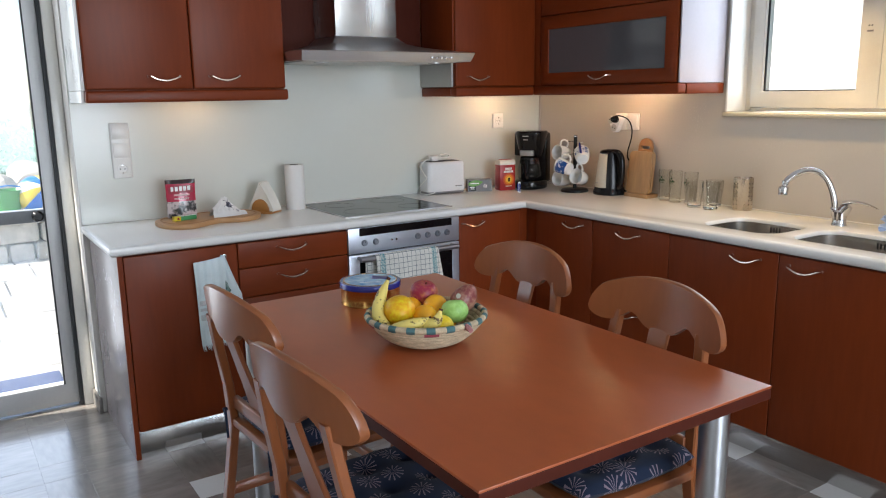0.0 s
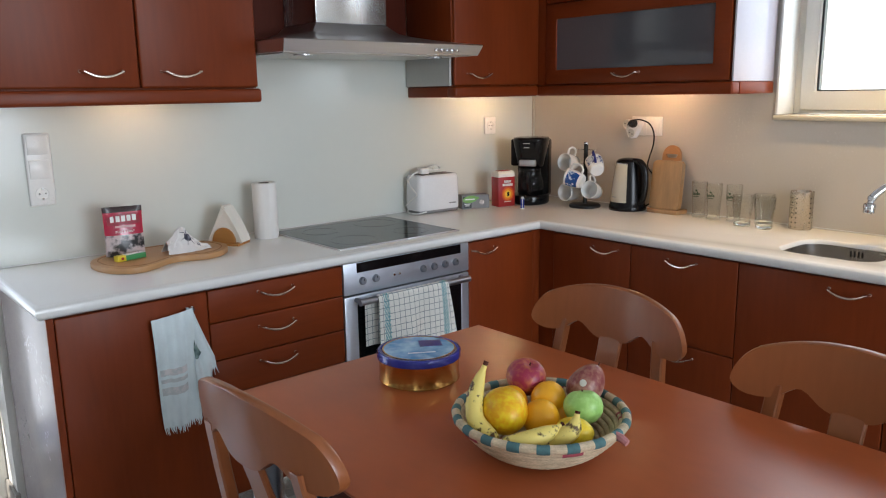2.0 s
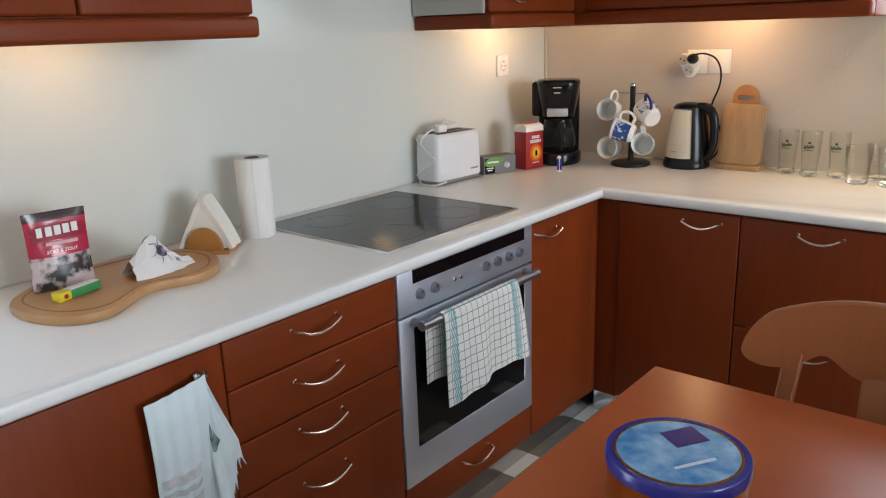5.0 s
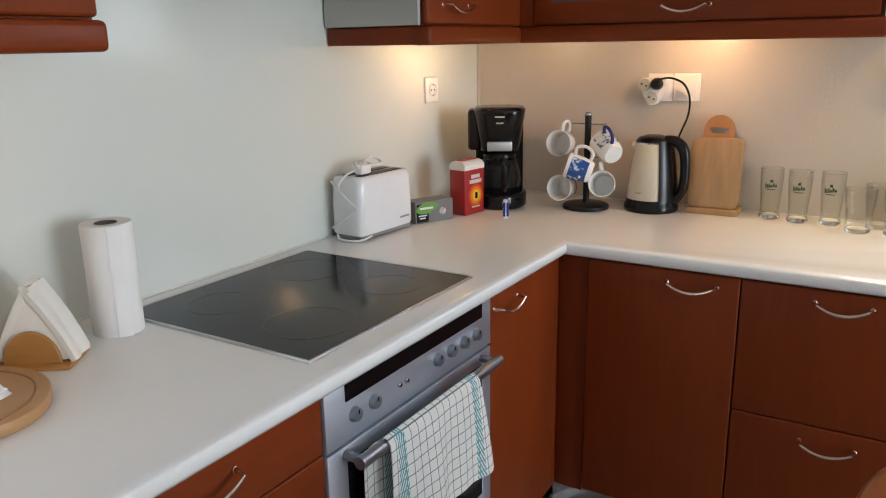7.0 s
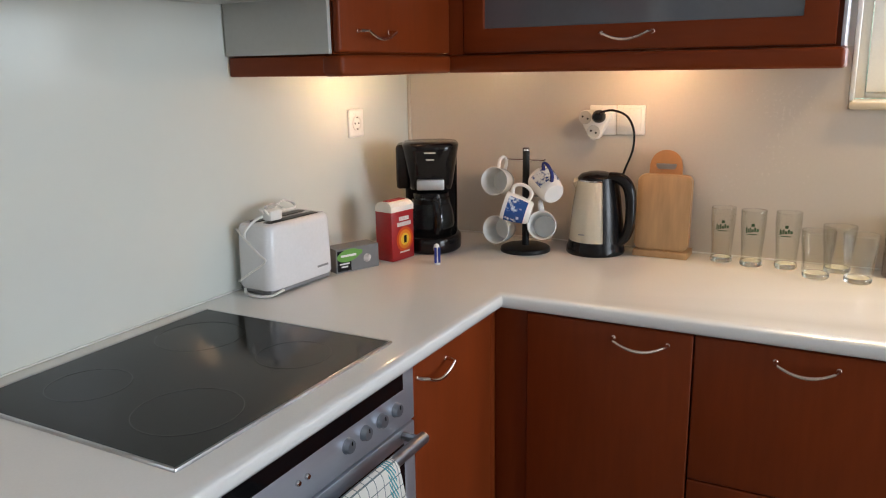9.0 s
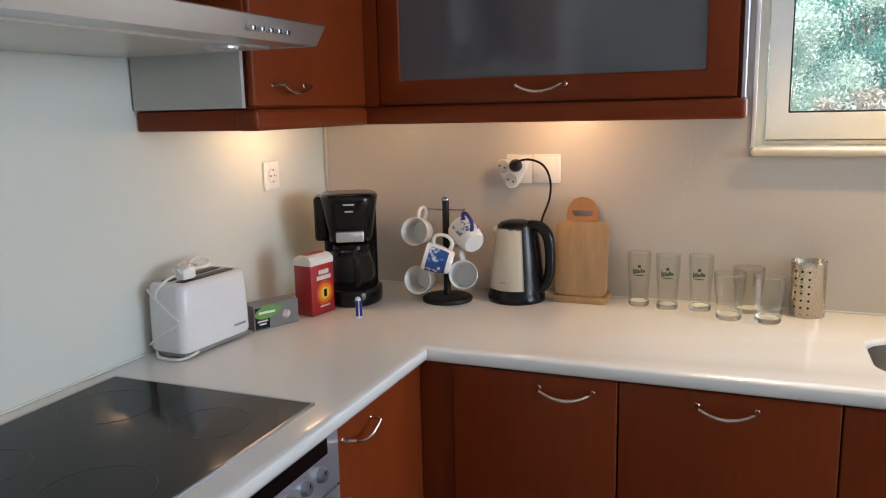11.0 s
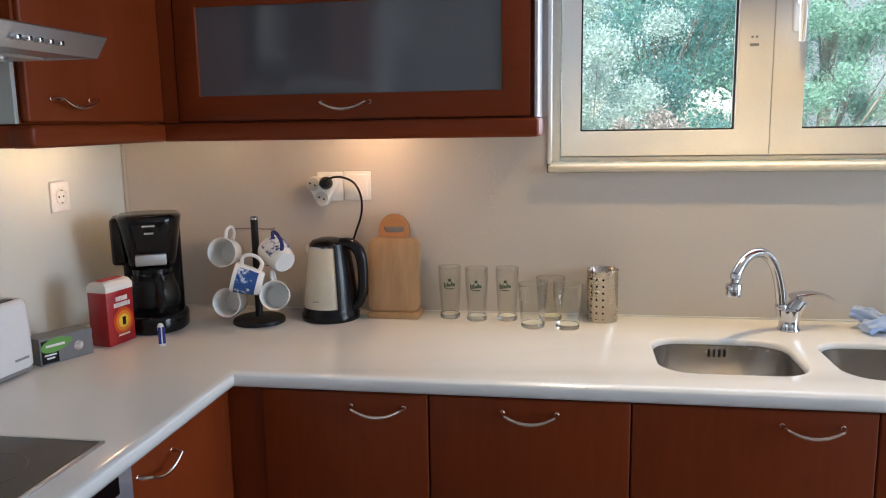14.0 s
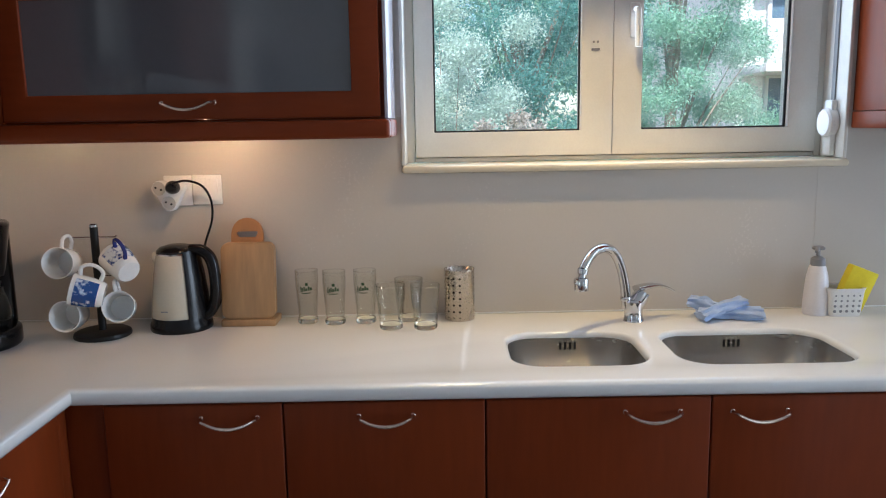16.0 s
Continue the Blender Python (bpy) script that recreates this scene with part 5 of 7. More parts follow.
GREY_CARD = mat("grey_card", (0.17, 0.17, 0.175), 0.4, spread=0.1)
tea = thing("tea_box", (2.540, 3.478, TOP), "grey and black tea box with a green leaf label", "tea box", rz=-24, absolute=False)
part("carton", bx(-0.068, 0.068, -0.030, 0.030, 0.0, 0.066, 0.001), GREY_CARD, tea, "", 0)
part("black_label", bx(-0.064, -0.022, -0.0312, -0.030, 0.004, 0.060), BLACK_PLASTIC, tea, "", 0)
own = slab([(0.036 * math.cos(a) * (1 + 0.25 * (math.cos(a) > 0.9)), 0.017 * math.sin(a)) for a in (2 * math.pi * k / 24 for k in range(24))], 0, 0.0008, m=pose(-0.030, -0.0314, 0.046, 90, -8))
part("green_leaf", own, plain("leaf_green_print", (0.13, 0.34, 0.05), 0.4), tea, "green leaf-shaped logo", 0)
part("logo_bar", bx(-0.054, -0.006, -0.0330, -0.0322, 0.043, 0.049), WHITE_PLASTIC, tea, "", 0)
for z, w in ((0.022, 0.030), (0.014, 0.020)):
    part("print_bar", bx(-0.043 - w / 2, -0.043 + w / 2, -0.0322, -0.0312, z, z + 0.004), WHITE_PLASTIC, tea, "", 0)
part("cup_print", lathe([(0.012, 0), (0.012, 0.0008), (0, 0.0008)], 20, pose(0.030, -0.030, 0.030, 90)), mat("cup_print", (0.30, 0.22, 0.20), 0.4, spread=0.5, scale=80, second=(0.7, 0.65, 0.62)), tea, "small printed cup", 0)

RED_CARD = mat("red_coffee_paper", (0.36, 0.012, 0.017), 0.35, spread=0.12, scale=20, coat=0.2)
coffee = thing("coffee_pack", (2.688, 3.428, TOP), "red and white brick of ground coffee with a yellow sun print", "coffee pack", rz=-10, absolute=False)
part("pack", bx(-0.046, 0.046, -0.030, 0.030, 0.0, 0.138, 0.003), RED_CARD, coffee)
own = bmesh.new()
rings = [[own.verts.new(p) for p in ((-a, -b, z), (a, -b, z), (a, b, z), (-a, b, z))] for a, b, z in ((0.0462, 0.0302, 0.134), (0.046, 0.030, 0.148), (0.044, 0.022, 0.157), (0.043, 0.012, 0.160))]
for a, b in zip(rings, rings[1:]):
    for k in range(4):
        own.faces.new((a[k], a[(k + 1) % 4], b[(k + 1) % 4], b[k]))
own.faces.new(rings[-1])
own.faces.new(rings[0])
part("folded_top", own, plain("white_paper", (0.80, 0.78, 0.74), 0.5), coffee, "white folded top", 15)
part("red_flap", bx(-0.034, 0.034, -0.010, 0.012, 0.1595, 0.1625, 0.001), RED_CARD, coffee, "", 0)
for z, n in ((0.1135, 5), (0.0985, 7)):
    for k in range(n):
        x = 0.004 + 0.0082 * (k - (n - 1) / 2)
        part("logo_bar", bx(x - 0.0031, x + 0.0031, -0.0312, -0.0300, z - 0.0055, z + 0.0055), WHITE_PLASTIC, coffee, "white brand mark", 0)
for n, (r, colour) in enumerate(((0.034, (0.62, 0.075, 0.012)), (0.026, (0.78, 0.24, 0.015)), (0.017, (0.85, 0.55, 0.05)))):
    part("sun_print", lathe([(r, 0), (r, 0.0006), (0, 0.0006)], 28, pose(0.006, -0.0300 - 0.0004 * n, 0.056, 90)), plain("sun_print", colour, 0.4), coffee, "orange and yellow sun", 0)
part("emblem", bx(0.001, 0.012, -0.0322, -0.0313, 0.046, 0.066, 0.0003), BLACK_PLASTIC, coffee, "small dark figure", 0)
part("print_bar", bx(-0.014, 0.024, -0.0312, -0.0300, 0.020, 0.024), WHITE_PLASTIC, coffee, "", 0)

coffee.scale = (1.04, 1.04, 1.06)

maker = thing("coffee_maker", (2.846, 3.394, TOP), "black filter coffee machine with a glass jug", "coffee machine", rz=-62, absolute=False)
GLOSS_BLACK = plain("gloss_black_plastic", (0.006, 0.006, 0.007), 0.12, 0, 0.0, 0.3)
part("base", slab([(0.085 * math.cos(a), 0.005 + 0.105 * math.sin(a)) for a in (2 * math.pi * k / 36 for k in range(36))], 0.0, 0.048, 0.010, 3), GLOSS_BLACK, maker)
part("tower", bx(-0.075, 0.075, 0.035, 0.105, 0.03, 0.300, 0.012, 3), BLACK_PLASTIC, maker)
own = bmesh.new()
rings = []
for z, w, d in ((0.176, 0.058, 0.045), (0.190, 0.062, 0.060), (0.240, 0.070, 0.078), (0.290, 0.078, 0.090), (0.304, 0.080, 0.092), (0.311, 0.074, 0.086)):
    rings.append([own.verts.new((w * math.copysign(abs(math.cos(a)) ** 0.7, math.cos(a)), 0.010 + d * math.copysign(abs(math.sin(a)) ** 0.7, math.sin(a)) * 0.95, z)) for a in (2 * math.pi * k / 36 for k in range(36))])
for a, b in zip(rings, rings[1:]):
    for k in range(36):
        own.faces.new((a[k], a[(k + 1) % 36], b[(k + 1) % 36], b[k]))
own.faces.new(rings[0])
own.faces.new(rings[-1])
part("filter_housing", own, GLOSS_BLACK, maker, "", 50)
part("water_tank", bx(-0.098, -0.060, 0.0, 0.095, 0.175, 0.302, 0.010, 3), BLACK_PLASTIC, maker)
part("steel_badge", bx(-0.038, 0.038, -0.064, -0.045, 0.180, 0.210, 0.004), STEEL_LEG, maker, "small steel badge")
for z, w in ((0.285, 0.030), (0.266, 0.022)):
    part("logo_bar", bx(-w / 2, w / 2, -0.0850, -0.066, z, z + 0.003), GREY_SIDE, maker, "", 0)
JUG = glass("jug_glass", (0.93, 0.95, 0.95))
jug = part("jug", lathe([(0.030, 0.05), (0.058, 0.056), (0.066, 0.080), (0.062, 0.115), (0.050, 0.150), (0.047, 0.160)], 32, pose(0, -0.018, 0), open_end=True), JUG, maker, "clear glass coffee jug", 60)
jug.visible_shadow = False
part("jug_lid", lathe([(0.050, 0.158), (0.050, 0.168), (0.035, 0.174), (0, 0.174)], 28, pose(0, -0.018, 0)), BLACK_PLASTIC, jug)
part("jug_band", lathe([(0.0535, 0.138), (0.0535, 0.152), (0.050, 0.152), (0.050, 0.138), (0.0535, 0.138)], 28, pose(0, -0.018, 0)), BLACK_PLASTIC, jug)
part("jug_handle", tube([(0.010, -0.066, 0.152), (0.016, -0.098, 0.150), (0.019, -0.106, 0.120), (0.018, -0.098, 0.080), (0.014, -0.086, 0.062)], [0.012, 0.011, 0.010, 0.010, 0.009], 8), BLACK_PLASTIC, jug)

maker.scale = (1.06, 1.04, 1.04)

PORCELAIN = plain("white_porcelain", (0.80, 0.81, 0.80), 0.12, 0, 0.3)
BLUE_PICTURE = mat("blue_winter_print", (0.02, 0.09, 0.34), 0.2, spread=0.2, scale=26, fine=90, second=(0.55, 0.68, 0.82), ramp=(0.52, 0.60), coat=0.4)
DELFT = mat("delft_blue_print", (0.02, 0.08, 0.36), 0.2, spread=0.3, scale=50, fine=140, second=(0.70, 0.76, 0.82), ramp=(0.42, 0.52), coat=0.4)
fig = thing("small_figurine", (2.672, 3.283, TOP), "tiny blue and white porcelain figurine", "figurine", rz=-50, absolute=False)
part("body", lathe([(0.010, 0), (0.010, 0.004), (0.008, 0.018), (0.0075, 0.036), (0.009, 0.048), (0.006, 0.057), (0, 0.060)], 18), PORCELAIN, fig)
for x in (-0.0052, 0.0052):
    part("blue_stripe", bx(x - 0.0034, x + 0.0034, -0.0108, -0.004, 0.006, 0.050, 0.001), plain("figurine_blue", (0.02, 0.04, 0.25), 0.2), fig, "deep blue stripe", 0)

RACK = Vector((2.932, 3.122, TOP))
rack = thing("mug_tree", RACK, "black metal mug tree with chrome arms", "mug tree", absolute=False)
part("foot", lathe([(0.074, 0), (0.075, 0.004), (0.073, 0.011), (0.066, 0.015), (0.014, 0.017), (0, 0.017)], 36), BLACK_MATT, rack)
part("pole", tube([(0, 0, 0.012), (0, 0, 0.298)], 0.0105, 14), BLACK_MATT, rack)
part("cap", lathe([(0.0108, 0.298), (0.0108, 0.304), (0.008, 0.307), (0, 0.307)], 16), CHROME, rack)
for z, y in ((0.270, 0.070), (0.270, -0.060), (0.150, 0.060), (0.165, -0.065)):
    part("arm", tube([(0, 0, z), (0, y * 0.9, z), (0, y, z + 0.004)], 0.0025, 8), CHROME, rack)
part("arm", tube([(0, 0, 0.205), (-0.050, 0, 0.205), (-0.056, 0, 0.209)], 0.0025, 8), CHROME, rack)


def mug(at, mouth, grip, label, band=None, r=0.042, h=0.082):
    """A mug with its mouth and its handle turned the given ways."""
    zv = Vector(mouth).normalized()
    xv = Vector(grip)
    xv = (xv - zv * xv.dot(zv)).normalized()
    yv = zv.cross(xv)
    ob = thing("mug", RACK + Vector(at), label, "mug", "mugs on the mug tree", absolute=False)
    rot = Matrix((xv, yv, zv)).transposed().to_4x4()
    ob.matrix_world = Matrix.Translation(RACK + Vector(at)) @ rot
    part("cup", lathe([(0, -h / 2), (r * 0.70, -h / 2), (r * 0.74, -h / 2 + 0.003), (r * 0.80, -h / 2 + 0.006), (r * 0.95, 0), (r, h / 2 - 0.001), (r - 0.0015, h / 2), (r - 0.0035, h / 2 - 0.002), (r * 0.90 - 0.002, 0), (r * 0.74, -h / 2 + 0.010), (0, -h / 2 + 0.007)], 32), PORCELAIN, ob, "", 50)
    loop = [(r * 0.92, 0, 0.026), (r + 0.018, 0, 0.028), (r + 0.029, 0, 0.012), (r + 0.028, 0, -0.010), (r + 0.014, 0, -0.026), (r * 0.82, 0, -0.024)]
    part("mug_handle", tube(*rounder(loop, [0.006, 0.0052, 0.005, 0.005, 0.0052, 0.006]), 8), band or PORCELAIN, ob, "")
    return ob


def print_band(ob, r, a0, a1, z0, z1, material, label):
    own = bmesh.new()
    n, cols = 14, []
    for k in range(n + 1):
        a = radians(a0 + (a1 - a0) * k / n)
        cols.append([own.verts.new(((r * f + 0.0008) * math.cos(a), (r * f + 0.0008) * math.sin(a), z)) for z, f in ((z0, 0.95 + 0.05 * z0 / 0.041 if z0 > 0 else 0.95 + 0.15 * z0 / 0.035), (0.0, 0.95), (z1, 0.95 + 0.05 * z1 / 0.041))])
    for p, q in zip(cols, cols[1:]):
        for j in range(2):
            own.faces.new((p[j], q[j], q[j + 1], p[j + 1]))
    part("print", own, material, ob, label, 80)


mug((-0.030, 0.072, 0.208), (-0.96, -0.02, 0.14), (0.1, -0.15, 1), "white mug hung with its mouth outwards")
m2 = mug((-0.020, -0.074, 0.200), (0.55, 0.68, 0.42), (0, 0.3, 1), "white mug with a dark blue band, its foot outwards", plain("blue_glaze", (0.03, 0.04, 0.20), 0.2))
print_band(m2, 0.042, -60, 60, -0.02, 0.03, DELFT, "dark blue patterned band")
m3 = mug((-0.088, -0.010, 0.140), (-0.25, 0.90, 0.28), (0.1, -0.55, 1), "white mug with a blue winter picture")
print_band(m3, 0.042, -30, -150, -0.026, 0.030, BLUE_PICTURE, "blue winter landscape picture")
mug((-0.030, 0.066, 0.066), (-0.96, 0.0, 0.12), (0.1, -0.3, 1), "white mug hung low with its mouth outwards")
mug((-0.026, -0.066, 0.084), (-0.93, -0.22, 0.25), (0.1, 0.2, 1), "white mug hung low with its mouth outwards")

KET = (3.000, 2.928, TOP)
kettle = thing("electric_kettle", KET, "cream electric kettle with a black handle and base", "kettle", absolute=False)
CREAM = plain("cream_enamel", (0.66, 0.60, 0.47), 0.16, 0, 0.4)
part("base", lathe([(0.083, 0), (0.085, 0.004), (0.084, 0.018), (0.080, 0.026), (0.078, 0.040), (0, 0.040)], 40), BLACK_PLASTIC, kettle)
part("body", lathe([(0.078, 0.038), (0.0785, 0.044), (0.074, 0.090), (0.067, 0.150), (0.059, 0.200), (0.055, 0.215)], 40), CREAM, kettle)
lid = part("lid", lathe([(0.0555, 0.213), (0.0545, 0.222), (0.046, 0.231), (0.025, 0.237), (0, 0.238)], 36), BLACK_PLASTIC, kettle)
part("chrome_ring", lathe([(0.0565, 0.2125), (0.0565, 0.2165), (0.053, 0.2165), (0.053, 0.2125), (0.0565, 0.2125)], 36), CHROME, lid)
hp = [(-0.018, -0.042, 0.226), (-0.020, -0.075, 0.222), (-0.020, -0.098, 0.198), (-0.020, -0.106, 0.150), (-0.018, -0.104, 0.095), (-0.016, -0.092, 0.055), (-0.014, -0.070, 0.035)]
part("handle", tube(*rounder(hp, [0.014, 0.0165, 0.0165, 0.015, 0.0145, 0.0145, 0.015]), 12), BLACK_PLASTIC, kettle)
own = bmesh.new()
cols = []
for z, r in ((0.036, 0.0790), (0.090, 0.0750), (0.150, 0.0680), (0.200, 0.0600), (0.222, 0.0555)):
    cols.append([own.verts.new((r * math.cos(radians(a)), r * math.sin(radians(a)), z)) for a in range(-148, -69, 8)])
for a, b in zip(cols, cols[1:]):
    for k in range(len(a) - 1):
        own.faces.new((a[k], a[k + 1], b[k + 1], b[k]))
bmesh.ops.recalc_face_normals(own, faces=own.faces)
bmesh.ops.solidify(own, geom=own.faces[:], thickness=-0.003)
part("handle_plate", own, BLACK_PLASTIC, kettle, "", 50)
part("spout", lathe([(0.016, -0.02), (0.014, 0.02), (0.004, 0.03)], 14, pose(-0.01, 0.046, 0.192, -35)), CREAM, kettle)
part("logo_bar", bx(-0.0785, -0.0765, 0.010, 0.028, 0.062, 0.065), GREY_PLASTIC, kettle, "", 0)
cable = thing("kettle_cable", (WX - 0.07, 2.93, 1.25), "black mains cable and plug of the kettle", "cable")
path = [(WX - 0.072, 2.943, 1.262), (WX - 0.084, 2.925, 1.272), (WX - 0.070, 2.895, 1.276), (WX - 0.045, 2.862, 1.258), (WX - 0.034, 2.844, 1.215), (WX - 0.032, 2.846, 1.160), (WX - 0.030, 2.868, 1.100), (WX - 0.024, 2.876, 1.060), (WX - 0.020, 2.850, 1.025), (WX - 0.018, 2.836, 0.99), (WX - 0.018, 2.835, 0.94), (WX - 0.025, 2.850, 0.90), (WX - 0.040, 2.880, 0.876), (WX - 0.06, 2.90, 0.872)]
smooth_path = []
for k in range(len(path) - 1):
    for s in range(4):
        p0, p1, p2, p3 = (Vector(path[min(max(k + d, 0), len(path) - 1)]) for d in (-1, 0, 1, 2))
        f = s / 4
        smooth_path.append(0.5 * ((2 * p1) + (p2 - p0) * f + (2 * p0 - 5 * p1 + 4 * p2 - p3) * f * f + (3 * p1 - p0 - 3 * p2 + p3) * f ** 3))
part("flex", tube(smooth_path, 0.0034, 7), BLACK_PLASTIC, cable)
part("plug", lathe([(0.019, 0), (0.019, 0.012), (0.015, 0.026), (0.010, 0.034), (0, 0.036)], 22, pose(WX - 0.047, 2.943, 1.257, 0, -90, 0)), BLACK_PLASTIC, cable, "round black plug")

BAMBOO = mat("pale_bamboo", (0.45, 0.275, 0.135), 0.42, spread=0.20, scale=26, fine=90, stretch=(1, 1, 0.08), bump=0.05)
ORANGE_WOOD = mat("warm_bamboo", (0.44, 0.215, 0.085), 0.42, spread=0.10, scale=6, fine=90, stretch=(1, 1, 0.08))
boards = thing("chopping_board_set", (3.045, 2.742, TOP), "bamboo chopping boards leaning in a wooden stand", "chopping board", absolute=False)
part("stand", bx(-0.050, 0.035, -0.078, 0.075, 0.0, 0.019, 0.003), BAMBOO, boards)
LEAN_B = pose(0, 0, 0.020, 0, 7, 0)
UPRIGHT = Matrix(((0, 0, 1, 0), (1, 0, 0, 0), (0, 1, 0, 0), (0, 0, 0, 1)))
for dx, mt in ((-0.040, BAMBOO), (-0.024, BAMBOO)):
    part("board", slab(rounded(-0.076, 0.075, 0.0, 0.215, 0.022), 0, 0.013, 0.003, 2, Matrix.Translation((dx, 0, 0)) @ LEAN_B @ UPRIGHT), mt, boards)
own = slab(rounded(-0.070, 0.070, 0.0, 0.205, 0.02), 0, 0.012, 0.002, 1)
hand = [(0.046 * math.cos(radians(a)), 0.205 + 0.018 + 0.058 * math.sin(radians(a)) ** 0.8) for a in range(0, 181, 10)]
outer = [(0.046, 0.200)] + hand + [(-0.046, 0.200)]
inner = [(0.024, 0.226), (0.030, 0.236), (0.029, 0.242), (-0.029, 0.242), (-0.030, 0.236), (-0.024, 0.226)]
grip = bmesh.new()
for z in (0.0, 0.012):
    vo_, vi_ = [grip.verts.new((x, y, z)) for x, y in outer], [grip.verts.new((x, y, z)) for x, y in inner]
    ed = [grip.edges.new((v[k], v[(k + 1) % len(v)])) for v in (vo_, vi_) for k in range(len(v))]
    bmesh.ops.triangle_fill(grip, edges=ed, use_beauty=True)
    if z == 0.0:
        lo, li = vo_, vi_
for a, b in ((lo, vo_), (li, vi_)):
    for k in range(len(a)):
        grip.faces.new((a[k], a[(k + 1) % len(a)], b[(k + 1) % len(a)], b[k]))
merge(own, grip)
own.transform(Matrix.Translation((-0.006, 0.006, 0)) @ LEAN_B @ UPRIGHT)
part("handled_board", own, ORANGE_WOOD, boards, "darker board with a cut-out grip", 25)

# ---- glasses ----
RIM = glass("glass_rim", (0.97, 0.975, 0.96), 0.05, slant=1.8, edge=0.6, least=0.14)
THICK = glass("thick_glass", (0.98, 1.0, 0.98), thin=False)
THICK.node_tree.nodes["Principled BSDF"].inputs["IOR"].default_value = 1.32
CLEAR = glass("clear_glass_wall", (0.99, 0.995, 0.985), slant=2.4, edge=0.62, least=0.02)
PRINT = plain("green_glass_print", (0.02, 0.065, 0.02), 0.5)
beer = thing("beer_glass", (0, 0, 0), "tall clear beer glass with a small green print", "glass", "beer glasses by the wall", absolute=False)
part("glass_body", lathe([(0.0290, 0.0158), (0.0268, 0.020), (0.0266, 0.028), (0.0282, 0.055), (0.0308, 0.090), (0.0330, 0.125), (0.0325, 0.1503), (0.0308, 0.1503), (0.0312, 0.125), (0.0290, 0.090), (0.0264, 0.055), (0.0248, 0.030), (0.0240, 0.0158), (0.0290, 0.0158)], 40), CLEAR, beer, "", 60)
part("rim", lathe([(0.0316, 0.1515), (0.0323, 0.1532), (0.0330, 0.1515), (0.0323, 0.1505), (0.0316, 0.1515)], 32), RIM, beer, "", 60).visible_shadow = False
part("base", lathe([(0, 0.0006), (0.026, 0.0004), (0.0288, 0.003), (0.0292, 0.011), (0.0270, 0.0155), (0.016, 0.0135), (0, 0.0125)], 32), THICK, beer, "thick glass base", 60).visible_shadow = False
bm = bmesh.new()


def on_glass(bm, a0, a1, z0, z1, r):
    a = [bm.verts.new((r * math.cos(radians(q)), r * math.sin(radians(q)), z)) for q, z in ((a0, z0), ((a0 + a1) / 2, z0), (a1, z0), (a1, z1), ((a0 + a1) / 2, z1), (a0, z1))]
    bm.faces.new((a[0], a[1], a[4], a[5]))
    bm.faces.new((a[1], a[2], a[3], a[4]))


for a0, a1, z0, z1 in ((150, 156, 0.095, 0.111), (158, 164, 0.097, 0.108), (166, 172, 0.098, 0.111), (174, 184, 0.099, 0.107), (186, 194, 0.100, 0.112), (196, 206, 0.100, 0.108), (158, 200, 0.0915, 0.0940), (173, 187, 0.114, 0.122)):
    on_glass(bm, a0, a1, z0, z1, 0.0336)
beer.children[0].visible_shadow = False
part("print", bm, PRINT, beer, "green brand print", 0)
beer.matrix_world = pose(3.030, 2.578, TOP, 0, 0, 8)
copy_thing(beer, pose(3.012, 2.498, TOP, 0, 0, 4))
copy_thing(beer, pose(3.020, 2.412, TOP, 0, 0, -4))
tumbler = thing("tumbler", (0, 0, 0), "clear faceted glass tumbler", "glass", "tumblers by the wall", absolute=False)


def facets(a, z):
    return 1 - (0.034 * abs(math.cos(4.5 * a)) if 0.002 < z < 0.076 else 0.0)


part("glass_body", lathe([(0.0335, 0.0143), (0.0352, 0.045), (0.0376, 0.074), (0.0388, 0.078), (0.0392, 0.083), (0.0406, 0.1202), (0.0388, 0.1202), (0.0372, 0.083), (0.0355, 0.0765), (0.0325, 0.045), (0.0300, 0.0143), (0.0335, 0.0143)], 54, wave=facets), CLEAR, tumbler, "", 30)
part("rim", lathe([(0.0393, 0.1215), (0.0402, 0.1234), (0.0411, 0.1215), (0.0402, 0.1203), (0.0393, 0.1215)], 32), RIM, tumbler, "", 60).visible_shadow = False
part("base", lathe([(0, 0.0006), (0.029, 0.0004), (0.0318, 0.003), (0.0324, 0.011), (0.0305, 0.014), (0.018, 0.011), (0, 0.010)], 32), THICK, tumbler, "thick glass base", 60).visible_shadow = False
tumbler.children[0].visible_shadow = False
tumbler.matrix_world = pose(2.952, 2.336, TOP)
copy_thing(tumbler, pose(2.946, 2.241, TOP, 0, 0, 14))
copy_thing(tumbler, pose(3.036, 2.290, TOP, 0, 0, 30))

# ---- perforated cutlery cup ----
def holes(node, x, y, z):
    a = node("DIVIDE", node("ARCTAN2", y, x), 2 * math.pi / 15)
    da = node("MULTIPLY", node("SUBTRACT", node("FRACT", node("ADD", a, 40.0)), 0.5), 0.0165)
    dz = node("MULTIPLY", node("SUBTRACT", node("FRACT", node("DIVIDE", z, 0.0190)), 0.5), 0.0190)
    kept = node("LESS_THAN", node("FRACT", node("DIVIDE", node("FLOOR", node("ADD", a, 40.0)), 5.0)), 0.58)
    inside = node("LESS_THAN", node("ADD", node("MULTIPLY", da, da), node("MULTIPLY", dz, dz)), 0.0030 ** 2)
    return [node("MULTIPLY", node("MULTIPLY", inside, kept), node("MULTIPLY", node("GREATER_THAN", z, 0.010), node("LESS_THAN", z, 0.135)))]


def perforated():
    m = striped("perforated_steel", (0.50, 0.46, 0.41), (0.004, 0.004, 0.004), holes, 0.27, metal=1.0, spread=0.06, fine=150)
    return m


